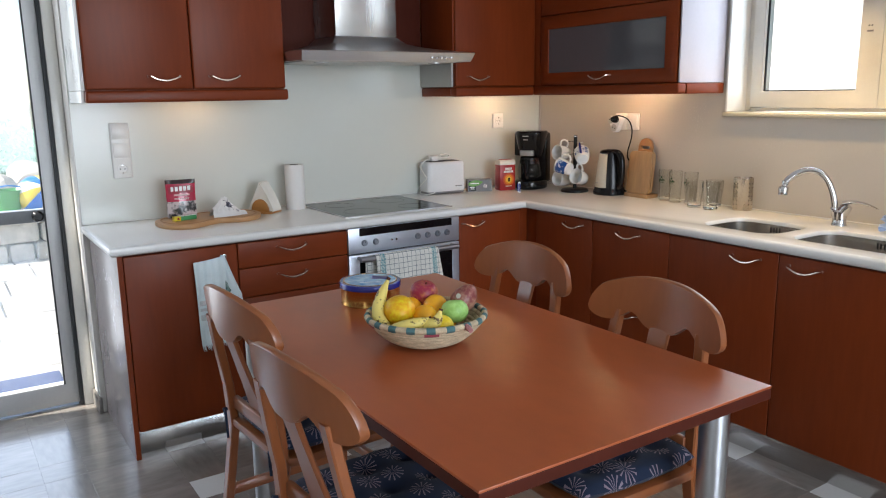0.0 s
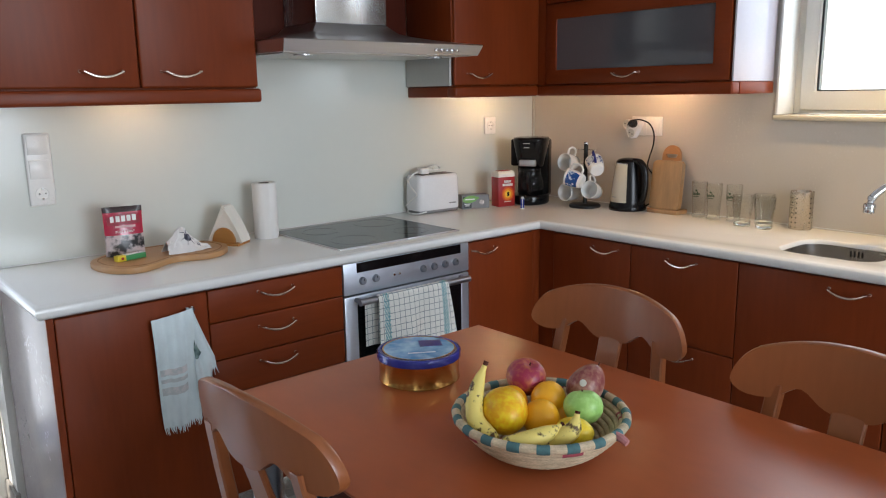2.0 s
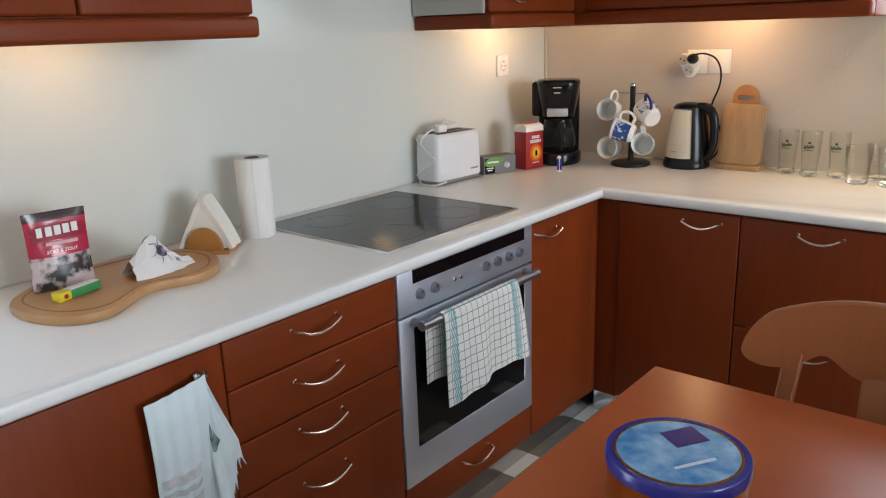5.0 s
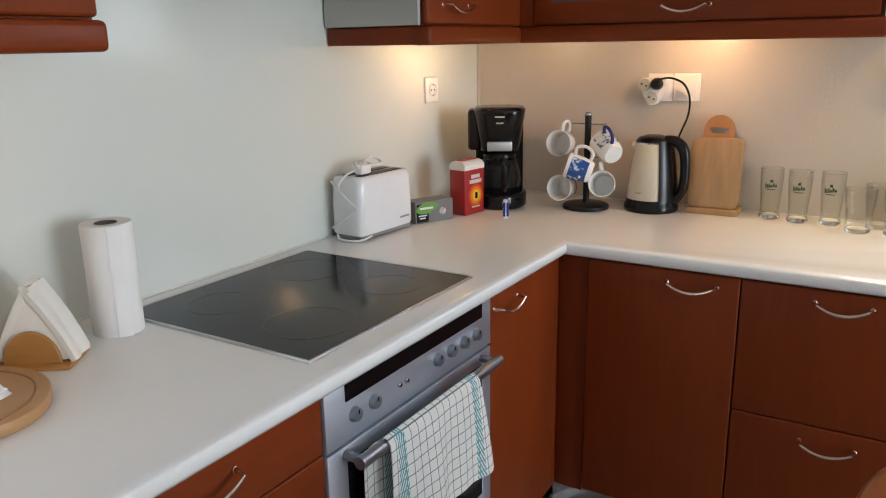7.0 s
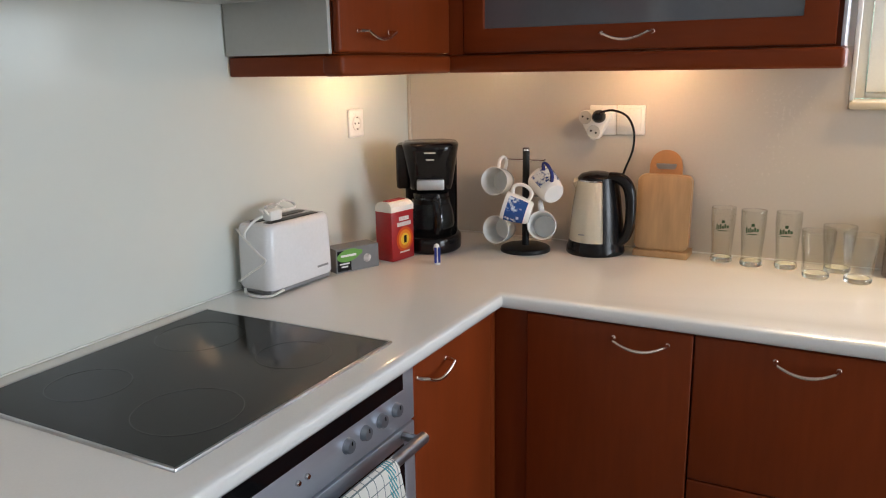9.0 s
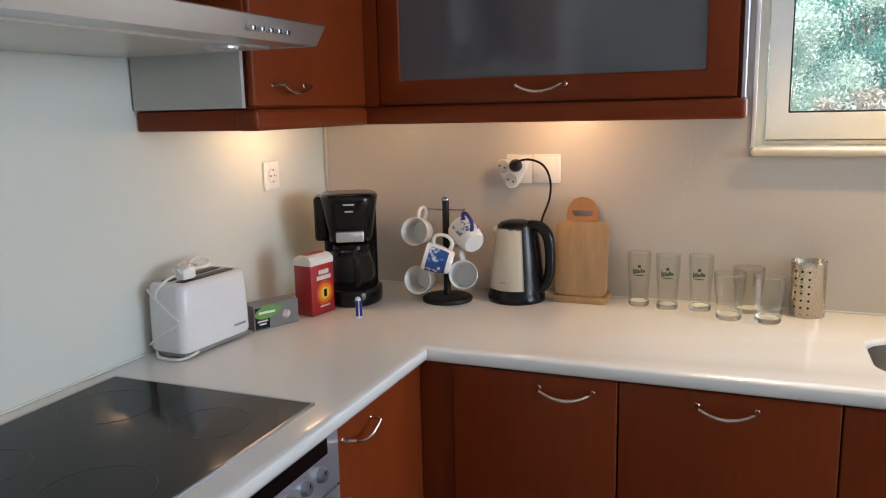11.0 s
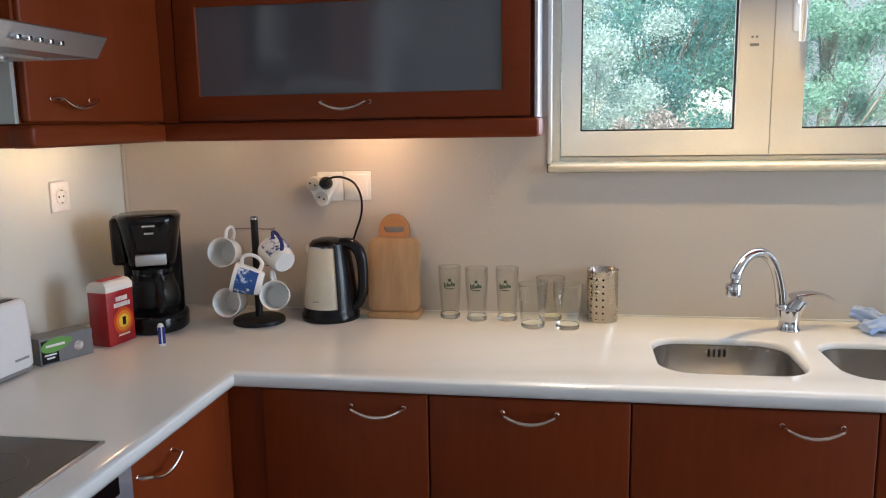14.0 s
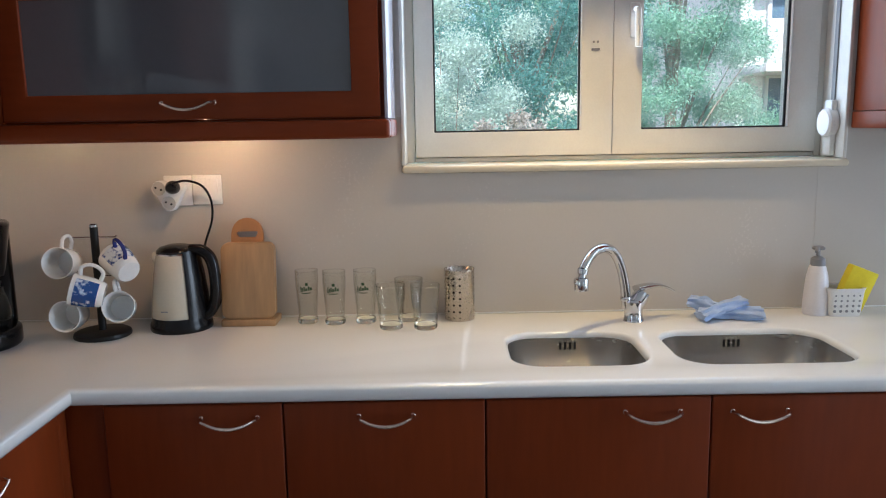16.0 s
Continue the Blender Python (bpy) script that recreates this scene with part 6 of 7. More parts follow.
cup = thing("cutlery_cup", (3.047, 2.145, TOP), "perforated steel cutlery cup", "cutlery cup", absolute=False)
part("cup", lathe([(0, 0), (0.041, 0), (0.043, 0.002), (0.043, 0.143), (0.044, 0.145), (0.0435, 0.147), (0.042, 0.145), (0.0415, 0.003), (0, 0.002)], 40), perforated(), cup, "", 50)

# ---- cloth, soap and sponge behind the sink ----
BLUE_CLOTH = mat("blue_microfibre", (0.36, 0.50, 0.82), 0.95, spread=0.15, scale=30, fine=420, bump=0.5, sheen=0.4, second=(0.48, 0.60, 0.84))
rag = thing("dish_cloth", (3.0, 1.40, TOP), "crumpled pale blue microfibre cloth", "cloth", absolute=False)


def crumpled(long, wide, high, seed, m):
    """A bunched fold of cloth: a lump creased along its length, its ends open and flattened."""
    own = bmesh.new()
    rows = []
    for i in range(37):
        u = -1 + 2 * i / 36
        fan = 0.62 + 0.55 * abs(u) ** 1.6
        row = []
        for j in range(28):
            q = 2 * math.pi * j / 28
            crease = 1 + 0.20 * math.sin(5 * q + 2.4 * u + seed) + 0.10 * math.sin(9 * q - 3 * u) + 0.18 * noise.noise(Vector((2.2 * u, 1.4 * math.cos(q), seed + math.sin(q))))
            y = long * u + 0.006 * noise.noise(Vector((3 * math.cos(q), 3 * math.sin(q), seed + u)))
            z = high * (0.92 + math.sin(q) * crease * (1.05 - 0.35 * abs(u)))
            row.append(own.verts.new((wide * fan * math.cos(q) * crease, y, max(0.001, z))))
        rows.append(row)
    for p, q in zip(rows, rows[1:]):
        for j in range(28):
            own.faces.new((p[j], p[(j + 1) % 28], q[(j + 1) % 28], q[j]))
    own.faces.new(rows[0])
    own.faces.new(rows[-1])
    own.transform(m)
    return own


part("lower_fold", crumpled(0.086, 0.034, 0.020, 1.0, pose(-0.008, -0.012, 0.0, 0, 0, -12)), BLUE_CLOTH, rag, "", 70)
part("upper_fold", crumpled(0.070, 0.022, 0.016, 4.3, pose(-0.022, 0.014, 0.020, -14, 0, 16)), BLUE_CLOTH, rag, "", 70)
part("corner_fold", crumpled(0.040, 0.020, 0.020, 7.1, pose(0.010, 0.062, 0.020, 10, 0, -30)), BLUE_CLOTH, rag, "", 70)
soap = thing("soap_dispenser", (3.032, 1.130, TOP), "white soap pump bottle with a grey head", "soap bottle", absolute=False)
part("bottle", lathe([(0, 0), (0.033, 0), (0.035, 0.003), (0.034, 0.050), (0.029, 0.110), (0.023, 0.135), (0.018, 0.142), (0, 0.142)], 32), plain("white_soap_plastic", (0.74, 0.72, 0.74), 0.3), soap)
bm = lathe([(0.019, 0.140), (0.020, 0.144), (0.019, 0.160), (0.011, 0.166), (0.0055, 0.168), (0.0055, 0.184), (0.016, 0.186), (0.018, 0.191), (0.012, 0.196), (0, 0.197)], 22)
tube([(0, 0, 0.190), (-0.025, 0.016, 0.190), (-0.034, 0.022, 0.185)], [0.007, 0.006, 0.005], 8, bm)
part("pump", bm, GREY_PLASTIC, soap, "dark grey pump")
caddy = thing("sponge_caddy", (3.020, 1.062, TOP), "white perforated plastic sponge holder", "sponge holder", absolute=False)
own = bmesh.new()
rings = []
for z, w, d in ((0.0, 0.042, 0.028), (0.004, 0.044, 0.030), (0.072, 0.050, 0.035), (0.082, 0.053, 0.038), (0.080, 0.047, 0.032), (0.006, 0.040, 0.026)):
    rings.append([own.verts.new((x, y, z)) for x, y in rounded(-d, d, -w, w, 0.012, 4)])
for a, b in zip(rings, rings[1:]):
    for k in range(len(a)):
        own.faces.new((a[k], a[(k + 1) % len(a)], b[(k + 1) % len(a)], b[k]))
own.faces.new(rings[0])
own.faces.new(rings[-1])
part("basket", own, WHITE_PLASTIC, caddy, "", 40)
for k in range(5):
    for j in range(4):
        part("hole", lathe([(0.0042 - 0.0005 * j, 0), (0.0042 - 0.0005 * j, 0.0010), (0, 0.0010)], 10, pose(-0.0305 - 0.0011 * j, 0.034 - 0.0168 * k, 0.016 + 0.015 * j, 0, -90, 0)), GREY_PLASTIC, caddy)
sponge = thing("sponge", (3.020, 1.050, TOP + 0.012), "bright yellow kitchen sponge in the holder", "sponge", absolute=False)
part("foam", bx(-0.016, 0.016, -0.040, 0.040, 0.0, 0.115, 0.004), mat("yellow_foam", (0.80, 0.66, 0.03), 0.9, spread=0.06, scale=60, fine=300, bump=0.6), sponge)
sponge.matrix_world = pose(3.020, 1.048, TOP + 0.024, 22, 0, 0)

# ---- bread board corner ----
OAK = mat("oiled_beech_board", (0.45, 0.245, 0.105), 0.42, spread=0.14, scale=6, fine=70, stretch=(0.15, 1, 1), bump=0.05)
outline = [(0.765, 3.375), (0.770, 3.315), (0.795, 3.255), (0.835, 3.222), (0.880, 3.218), (0.930, 3.245), (0.985, 3.282), (1.030, 3.288), (1.075, 3.270), (1.120, 3.264), (1.170, 3.285), (1.210, 3.330), (1.230, 3.385), (1.222, 3.455), (1.185, 3.510), (1.100, 3.535), (0.980, 3.535), (0.880, 3.515), (0.805, 3.465), (0.772, 3.420)]
fine = []
for k in range(len(outline)):
    p0, p1, p2, p3 = (Vector((*outline[(k + d) % len(outline)], 0)) for d in (-1, 0, 1, 2))
    for f in (0, 0.25, 0.5, 0.75):
        q = 0.5 * ((2 * p1) + (p2 - p0) * f + (2 * p0 - 5 * p1 + 4 * p2 - p3) * f * f + (3 * p1 - p0 - 3 * p2 + p3) * f ** 3)
        fine.append((q.x, q.y))
bread = thing("bread_board", (1.0, 3.34, TOP), "kidney-shaped beech bread board with a juice groove", "bread board")
part("board", slab(fine, TOP, TOP + 0.021, 0.004, 2), OAK, bread)
mid = Vector((1.0, 3.385, 0))
groove = [(mid.x + (x - mid.x) * 0.90, mid.y + (y - mid.y) * 0.86, TOP + 0.0205) for x, y in fine]
part("groove", tube(groove + groove[:1], 0.0022, 6), mat("groove_wood", (0.30, 0.14, 0.05), 0.6, stretch=(0.15, 1, 1)), bread)
BZ = TOP + 0.022


def pouch(w, h, d, n=16):
    """A stand-up foil bag: pinched flat at the top, bellied below."""
    own = bmesh.new()
    grid = {}
    for s in (1, -1):
        for i in range(n + 1):
            for j in range(n + 1):
                u, v = -1 + 2 * i / n, j / n
                belly = d * (1 - u * u) ** 0.6 * (1 - v) ** 0.55 * (0.75 + 0.25 * math.sin(math.pi * v))
                if s < 0 and i in (0, n):
                    grid[s, i, j] = grid[1, i, j]
                    continue
                grid[s, i, j] = own.verts.new((w / 2 * u * (1 - 0.03 * math.sin(math.pi * v)), -s * (belly + 0.0006) + 0.002 * noise.noise(Vector((u * 3, v * 5, 0.3))), h * v))
    for s in (1, -1):
        for i in range(n):
            for j in range(n):
                own.faces.new((grid[s, i, j], grid[s, i + 1, j], grid[s, i + 1, j + 1], grid[s, i, j + 1]))
    return own


def zones(node, x, y, z):
    red = node("GREATER_THAN", z, 0.072)
    dark = node("GREATER_THAN", z, 0.148)
    return [red, dark]


FOIL = striped("printed_foil_bag", (0.10, 0.10, 0.11), [(0.46, 0.016, 0.055), (0.03, 0.010, 0.012)], zones, 0.25, scale=30, fine=40, spread=0.7, second=(0.62, 0.52, 0.52), ramp=(0.44, 0.54), coat=0.5)
bag = thing("sweet_bag", (0.893, 3.435, BZ), "red and black foil bag of sweets standing on the board", "sweet bag", rz=-8, absolute=False)
part("bag", pouch(0.126, 0.166, 0.026), FOIL, bag, "", 60)
part("logo_ground", sheet(lambda u, v: (-0.052 + 0.104 * u, -0.0118 - 0.005 * math.sin(math.pi * u), 0.106 + 0.036 * v * (1 - 0.3 * (2 * u - 1) ** 2) + 0.003 * u), 10, 4, 0.0006), plain("deep_red_print", (0.30, 0.008, 0.03), 0.3), bag, "deep red brand field")
for k in range(5):
    part("logo_bar", sheet(lambda u, v: (-0.042 + 0.0172 * k + 0.0125 * u, -0.0132 - 0.005 * math.sin(math.pi * (0.1 + 0.172 * k)), 0.116 + 0.020 * v + 0.0008 * k), 2, 2, 0.0008), WHITE_PLASTIC, bag, "white brand bar")
text = bpy.data.curves.new("words", "FONT")
text.body, text.size, text.align_x, text.extrude = "ZOET & ZOUT", 0.0095, "CENTER", 0.0002
words = new("words", text)
words.matrix_world = pose(0, -0.0215, 0.086, 90)
dg = bpy.context.evaluated_depsgraph_get()
dg.update()
flat = bpy.data.meshes.new_from_object(words.evaluated_get(dg))
bpy.data.objects.remove(words)
bm = bmesh.new()
bm.from_mesh(flat)
bm.transform(pose(0, -0.0265, 0.082, 78))
part("lettering", bm, WHITE_PLASTIC, bag, "white words on the bag", 0)
part("logo_bar", bx(-0.030, 0.034, -0.0245, -0.0225, 0.098, 0.105), plain("pink_print", (0.7, 0.4, 0.42), 0.4), bag, "", 0)
gum = thing("sweet_box", (0.878, 3.352, BZ), "small yellow, green and white sweet box", "sweet box", rz=14, absolute=False)
part("carton", bx(-0.022, 0.052, -0.012, 0.012, 0, 0.018, 0.0012), plain("green_card", (0.05, 0.27, 0.09), 0.4), gum)
part("yellow_end", bx(-0.050, -0.021, -0.0126, 0.0126, -0.0, 0.0186, 0.001), plain("yellow_card", (0.75, 0.58, 0.03), 0.4), gum, "yellow end")
part("white_top", bx(-0.020, 0.051, -0.011, 0.0122, 0.0175, 0.0188), WHITE_PLASTIC, gum, "", 0)
part("red_dot", lathe([(0.005, 0), (0.005, 0.0006), (0, 0.0006)], 12, pose(-0.034, -0.0126, 0.009, 90)), RED_CARD, gum, "", 0)
PAPER = mat("crumpled_white_paper", (0.78, 0.77, 0.76), 0.6, spread=0.05, scale=20, fine=60, bump=0.2)
sack = thing("paper_bag", (1.078, 3.362, BZ), "crumpled white paper bag with a round dark print", "paper bag", rz=2, absolute=False)


def bag_face(u, v, side=1):
    """The bag's face: a wide foot that draws together to a twisted peak."""
    ridge = 0.062 * math.exp(-((u - 0.40) / 0.30) ** 2) + 0.012 + 0.016 * (1 - u)
    foot = -0.080 + 0.160 * u
    lean = -0.022 + 0.05 * (u - 0.4)
    x = foot + (lean - foot) * 0.26 * v * math.exp(-((u - 0.4) / 0.5) ** 2)
    deep = (0.050 - 0.022 * u) * (1 - v) ** 0.8 * math.sin(math.pi * min(1, 0.12 + 0.80 * u + 0.02)) ** 0.5 + 0.001
    wrinkle = 0.007 * (abs(noise.noise(Vector((u * 5 + 3 * side, v * 3, 0.7)))) - 0.2) + 0.006 * v * noise.noise(Vector((u * 14, v * 9, side)))
    return (x + 0.5 * wrinkle, -side * (deep + wrinkle * (1 - 0.3 * v)), max(0.0005, ridge * v * (1 + 0.5 * wrinkle / 0.006 * 0.15)))


for side in (1, -1):
    part("paper", sheet(lambda u, v: bag_face(u, v, side), 36, 22, 0.0006), PAPER, sack, "", 22)
PRINT_DARK = mat("dark_print", (0.06, 0.06, 0.10), 0.5, spread=0.4, scale=70, second=(0.26, 0.26, 0.32), ramp=(0.46, 0.58))


def on_bag(u, v, d=0.0014):
    x, y, z = bag_face(u, v)
    return (x, y - d, z + 0.4 * d)


part("printed_disc", sheet(lambda u, v: on_bag(0.47 + 0.085 * v * math.cos(2 * math.pi * u), 0.64 + 0.17 * v * math.sin(2 * math.pi * u)), 24, 4, 0.0005), PRINT_DARK, sack, "round dark print", 0)
for a in (20, 80, 140, 200, 260, 320):
    ca, sa = math.cos(radians(a)), math.sin(radians(a))
    part("printed_line", sheet(lambda u, v: on_bag(0.47 + (0.08 + 0.10 * u) * ca - 0.008 * (v - 0.5) * sa, 0.64 + (0.16 + 0.18 * u) * sa + 0.016 * (v - 0.5) * ca), 8, 1, 0.0005), PRINT_DARK, sack, "thin dark printed line", 0)
for k in range(3):
    part("print_bar", sheet(lambda u, v: on_bag(0.70 + 0.07 * u, 0.66 - 0.10 * k + 0.045 * v), 4, 1, 0.0005), PRINT_DARK, sack, "", 0)

holder = thing("napkin_holder", (1.285, 3.482, TOP), "wooden napkin holder with folded paper napkins", "napkin holder", rz=36, absolute=False)
HOLDER_WOOD = mat("orange_pine", (0.42, 0.19, 0.05), 0.45, spread=0.15, scale=9, fine=80, stretch=(1, 0.2, 1))
part("base", bx(-0.048, 0.048, -0.066, 0.066, 0, 0.008, 0.002), HOLDER_WOOD, holder)
half = [(0.048 * math.cos(radians(a)), 0.058 * math.sin(radians(a))) for a in range(0, 181, 10)]
for x in (-0.034, 0.026):
    part("arch", slab(half, 0, 0.008, 0.001, 1, pose(x, 0, 0.008) @ UPRIGHT), HOLDER_WOOD, holder)
napkins = thing("paper_napkins", (1.285, 3.482, TOP + 0.009), "folded white paper napkins hung over the holder", "napkins", rz=36, absolute=False)
for k, (s, x0, x1, hh) in enumerate(((1, -0.030, 0.036, 0.118), (-1, -0.022, 0.042, 0.122), (1, -0.018, 0.046, 0.126), (-1, -0.032, 0.030, 0.116))):
    off = 0.004 * (k // 2)
    part("napkin", sheet(lambda u, v: (x0 + (x1 - x0) * u + 0.004 * math.sin(3 * v), s * (0.004 + off + 0.062 * v + 0.004 * math.sin(2.5 * v) + 0.002 * math.sin(9 * u)), 0.003 + 1.06 * hh * (1 - v)), 8, 12, 0.011), plain("napkin_paper", (0.80, 0.77, 0.70), 0.8), napkins, "", 40)
part("napkin", slab([(-0.064, 0.0), (0.064, 0.0), (0.0, 0.119)], 0, 0.050, 0.002, 1, pose(-0.024, 0, 0.001) @ UPRIGHT), plain("napkin_stack_paper", (0.80, 0.77, 0.70), 0.8), napkins, "stack of folded napkins", 20)
roll = thing("kitchen_roll", (1.451, 3.494, TOP), "white kitchen paper roll standing on the worktop", "kitchen roll", absolute=False)
ROLL = mat("embossed_paper", (0.82, 0.81, 0.79), 0.85, spread=0.03, scale=12, fine=220, bump=0.35)
part("paper", lathe([(0.020, 0.0), (0.045, 0.0), (0.0465, 0.002), (0.0462, 0.110), (0.0465, 0.213), (0.045, 0.215), (0.021, 0.214), (0.021, 0.16), (0.020, 0.0)], 40, wave=lambda a, z: 1 + 0.006 * math.sin(a + 1) + 0.002 * math.sin(5 * a)), ROLL, roll, "", 50)
part("tube_core", lathe([(0.0205, 0.10), (0.0205, 0.2145), (0.0192, 0.2145), (0.0192, 0.10), (0.0205, 0.10)], 28), mat("grey_card_core", (0.16, 0.15, 0.14), 0.8), roll, "grey card core")
part("loose_sheet", sheet(lambda u, v: (0.0475 * math.cos(-2.2 + 0.5 * u) , 0.0475 * math.sin(-2.2 + 0.5 * u) - 0.004 * u * u, 0.001 + 0.212 * v), 6, 2, 0.0008), ROLL, roll)


# ---- outside ----
GRASS = mat("dry_garden_ground", (0.14, 0.13, 0.07), 0.95, spread=0.4, scale=1.5, fine=20, bump=0.5)
structure("ground", bx(-400, 400, -400, 400, -0.60, -0.35), GRASS, "dry garden ground round the house", 0)
PAVING = mat("pale_paving_stone", (0.40, 0.38, 0.345), 0.7, spread=0.18, scale=2.5, fine=30, bump=0.3)
structure("pavement", bx(-6.0, 5.0, 3.955, 9.2, -0.34, -0.075), mat("paving_joint", (0.35, 0.32, 0.28), 0.9), "pale stone terrace", 0)
terrace = bpy.data.objects["pavement"]
rng = random.Random(11)
for i in range(7):
    x, row = -3.2 + rng.uniform(-0.2, 0), 4.02 + 0.62 * i
    while x < 2.2:
        w = rng.uniform(0.55, 1.05)
        part("paving_stone", bx(x + 0.008, x + w - 0.008, row + 0.008, row + 0.612, -0.09, -0.050 + rng.uniform(-0.003, 0.003), 0.008, 1), PAVING, terrace, "", 30)
        x += w
mat_out = thing("door_mat", (-0.1, 4.25, -0.048), "dark blue door mat on the terrace", "door mat")
part("mat", bx(-0.62, 0.44, 4.02, 4.46, -0.047, -0.032, 0.004), mat("blue_bristle", (0.05, 0.07, 0.16), 0.95, spread=0.3, scale=40, fine=300, bump=0.6), mat_out)
low_wall = tagged(new("garden_wall"), "low wall of rough pale stones beyond the terrace", "wall", "", "structure")
STONE = mat("pale_rubble_stone", (0.50, 0.46, 0.40), 0.85, spread=0.25, scale=7, fine=40, bump=0.5)
for row in range(2):
    x = -1.6 + rng.uniform(-0.2, 0)
    while x < 1.9:
        w = rng.uniform(0.18, 0.42)
        part("stone", bx(x + 0.01, x + w - 0.01, 7.9 + rng.uniform(-0.02, 0.02), 8.3, -0.07 + 0.185 * row, 0.110 + 0.185 * row, 0.03, 2), STONE, low_wall)
        x += w
part("coping", bx(-1.6, 1.9, 7.86, 8.34, 0.295, 0.355, 0.012), STONE, low_wall)


def ball_colour(node, x, y, z):
    a = node("MULTIPLY", node("ARCTAN2", y, x), 3 / math.pi)
    f = node("FRACT", node("MULTIPLY", node("ADD", a, 12.0), 0.5))
    return [node("LESS_THAN", f, 0.34), node("GREATER_THAN", f, 0.67)]


ball = thing("beach_ball", (0.787, 8.08, 0.532), "blue, yellow and white beach ball on the garden wall", "ball", absolute=False)
own = bmesh.new()
bmesh.ops.create_uvsphere(own, u_segments=36, v_segments=20, radius=0.177)
part("ball", own, striped("beach_ball_panels", (0.75, 0.75, 0.75), [(0.02, 0.16, 0.62), (0.72, 0.55, 0.05)], ball_colour, 0.3, spread=0.03), ball, "", 60)
ball.matrix_world = pose(0.787, 8.08, 0.532, 60, 20, 10)
bucket = thing("toy_bucket", (0.545, 8.08, 0.355), "green plastic toy bucket on the garden wall", "toy", absolute=False)
part("bucket", lathe([(0, 0), (0.09, 0), (0.13, 0.24), (0.14, 0.24), (0.135, 0.225), (0.088, 0.006), (0, 0.006)], 24), plain("green_toy_plastic", (0.06, 0.32, 0.08), 0.4), bucket)
part("pail_handle", tube([(0.135, 0, 0.23), (0.10, -0.08, 0.27), (0, -0.12, 0.29), (-0.10, -0.08, 0.27), (-0.135, 0, 0.23)], 0.008, 6), plain("blue_toy_plastic", (0.03, 0.20, 0.55), 0.4), bucket)


def rock(at, size, seed):
    ob = thing("boulder", at, "pale rough boulder behind the garden wall", "boulder", "boulders in the garden", absolute=False)
    own = bmesh.new()
    bmesh.ops.create_icosphere(own, subdivisions=3, radius=1)
    for v in own.verts:
        f = 1 + 0.35 * noise.noise(v.co * 1.6 + Vector((seed, 0, 0)))
        v.co = Vector((v.co.x * size, v.co.y * size * 0.8, v.co.z * size * 0.7)) * f
    part("stone", own, STONE, ob, "", 30)


for k in range(14):
    rock((-1.5 + 0.27 * k + rng.uniform(-0.1, 0.1), 9.3 + rng.uniform(-0.3, 0.5), 0.20 + rng.uniform(0, 0.35)), rng.uniform(0.28, 0.46), k)


# ---- trees and shrubs ----
def leaf_mat(name, colour, second):
    m = bpy.data.materials.new(name)
    m.use_nodes = True
    t, b = m.node_tree, m.node_tree.nodes["Principled BSDF"]
    g, cr = t.nodes.new("ShaderNodeNewGeometry"), t.nodes.new("ShaderNodeValToRGB")
    cr.color_ramp.elements[0].color, cr.color_ramp.elements[1].color = (*colour, 1), (*second, 1)
    t.links.new(g.outputs["Random Per Island"], cr.inputs["Fac"])
    t.links.new(cr.outputs["Color"], b.inputs["Base Color"])
    b.inputs["Roughness"].default_value = 0.85
    b.inputs["Transmission Weight"].default_value = 0.0
    tr, mix = t.nodes.new("ShaderNodeBsdfTranslucent"), t.nodes.new("ShaderNodeMixShader")
    t.links.new(cr.outputs["Color"], tr.inputs["Color"])
    mix.inputs["Fac"].default_value = 0.35
    t.links.new(b.outputs[0], mix.inputs[1])
    t.links.new(tr.outputs[0], mix.inputs[2])
    t.links.new(mix.outputs[0], t.nodes["Material Output"].inputs["Surface"])
    return m


BARK = mat("pale_bark", (0.30, 0.26, 0.21), 0.9, spread=0.3, scale=12, fine=60, bump=0.6, stretch=(1, 1, 0.25))


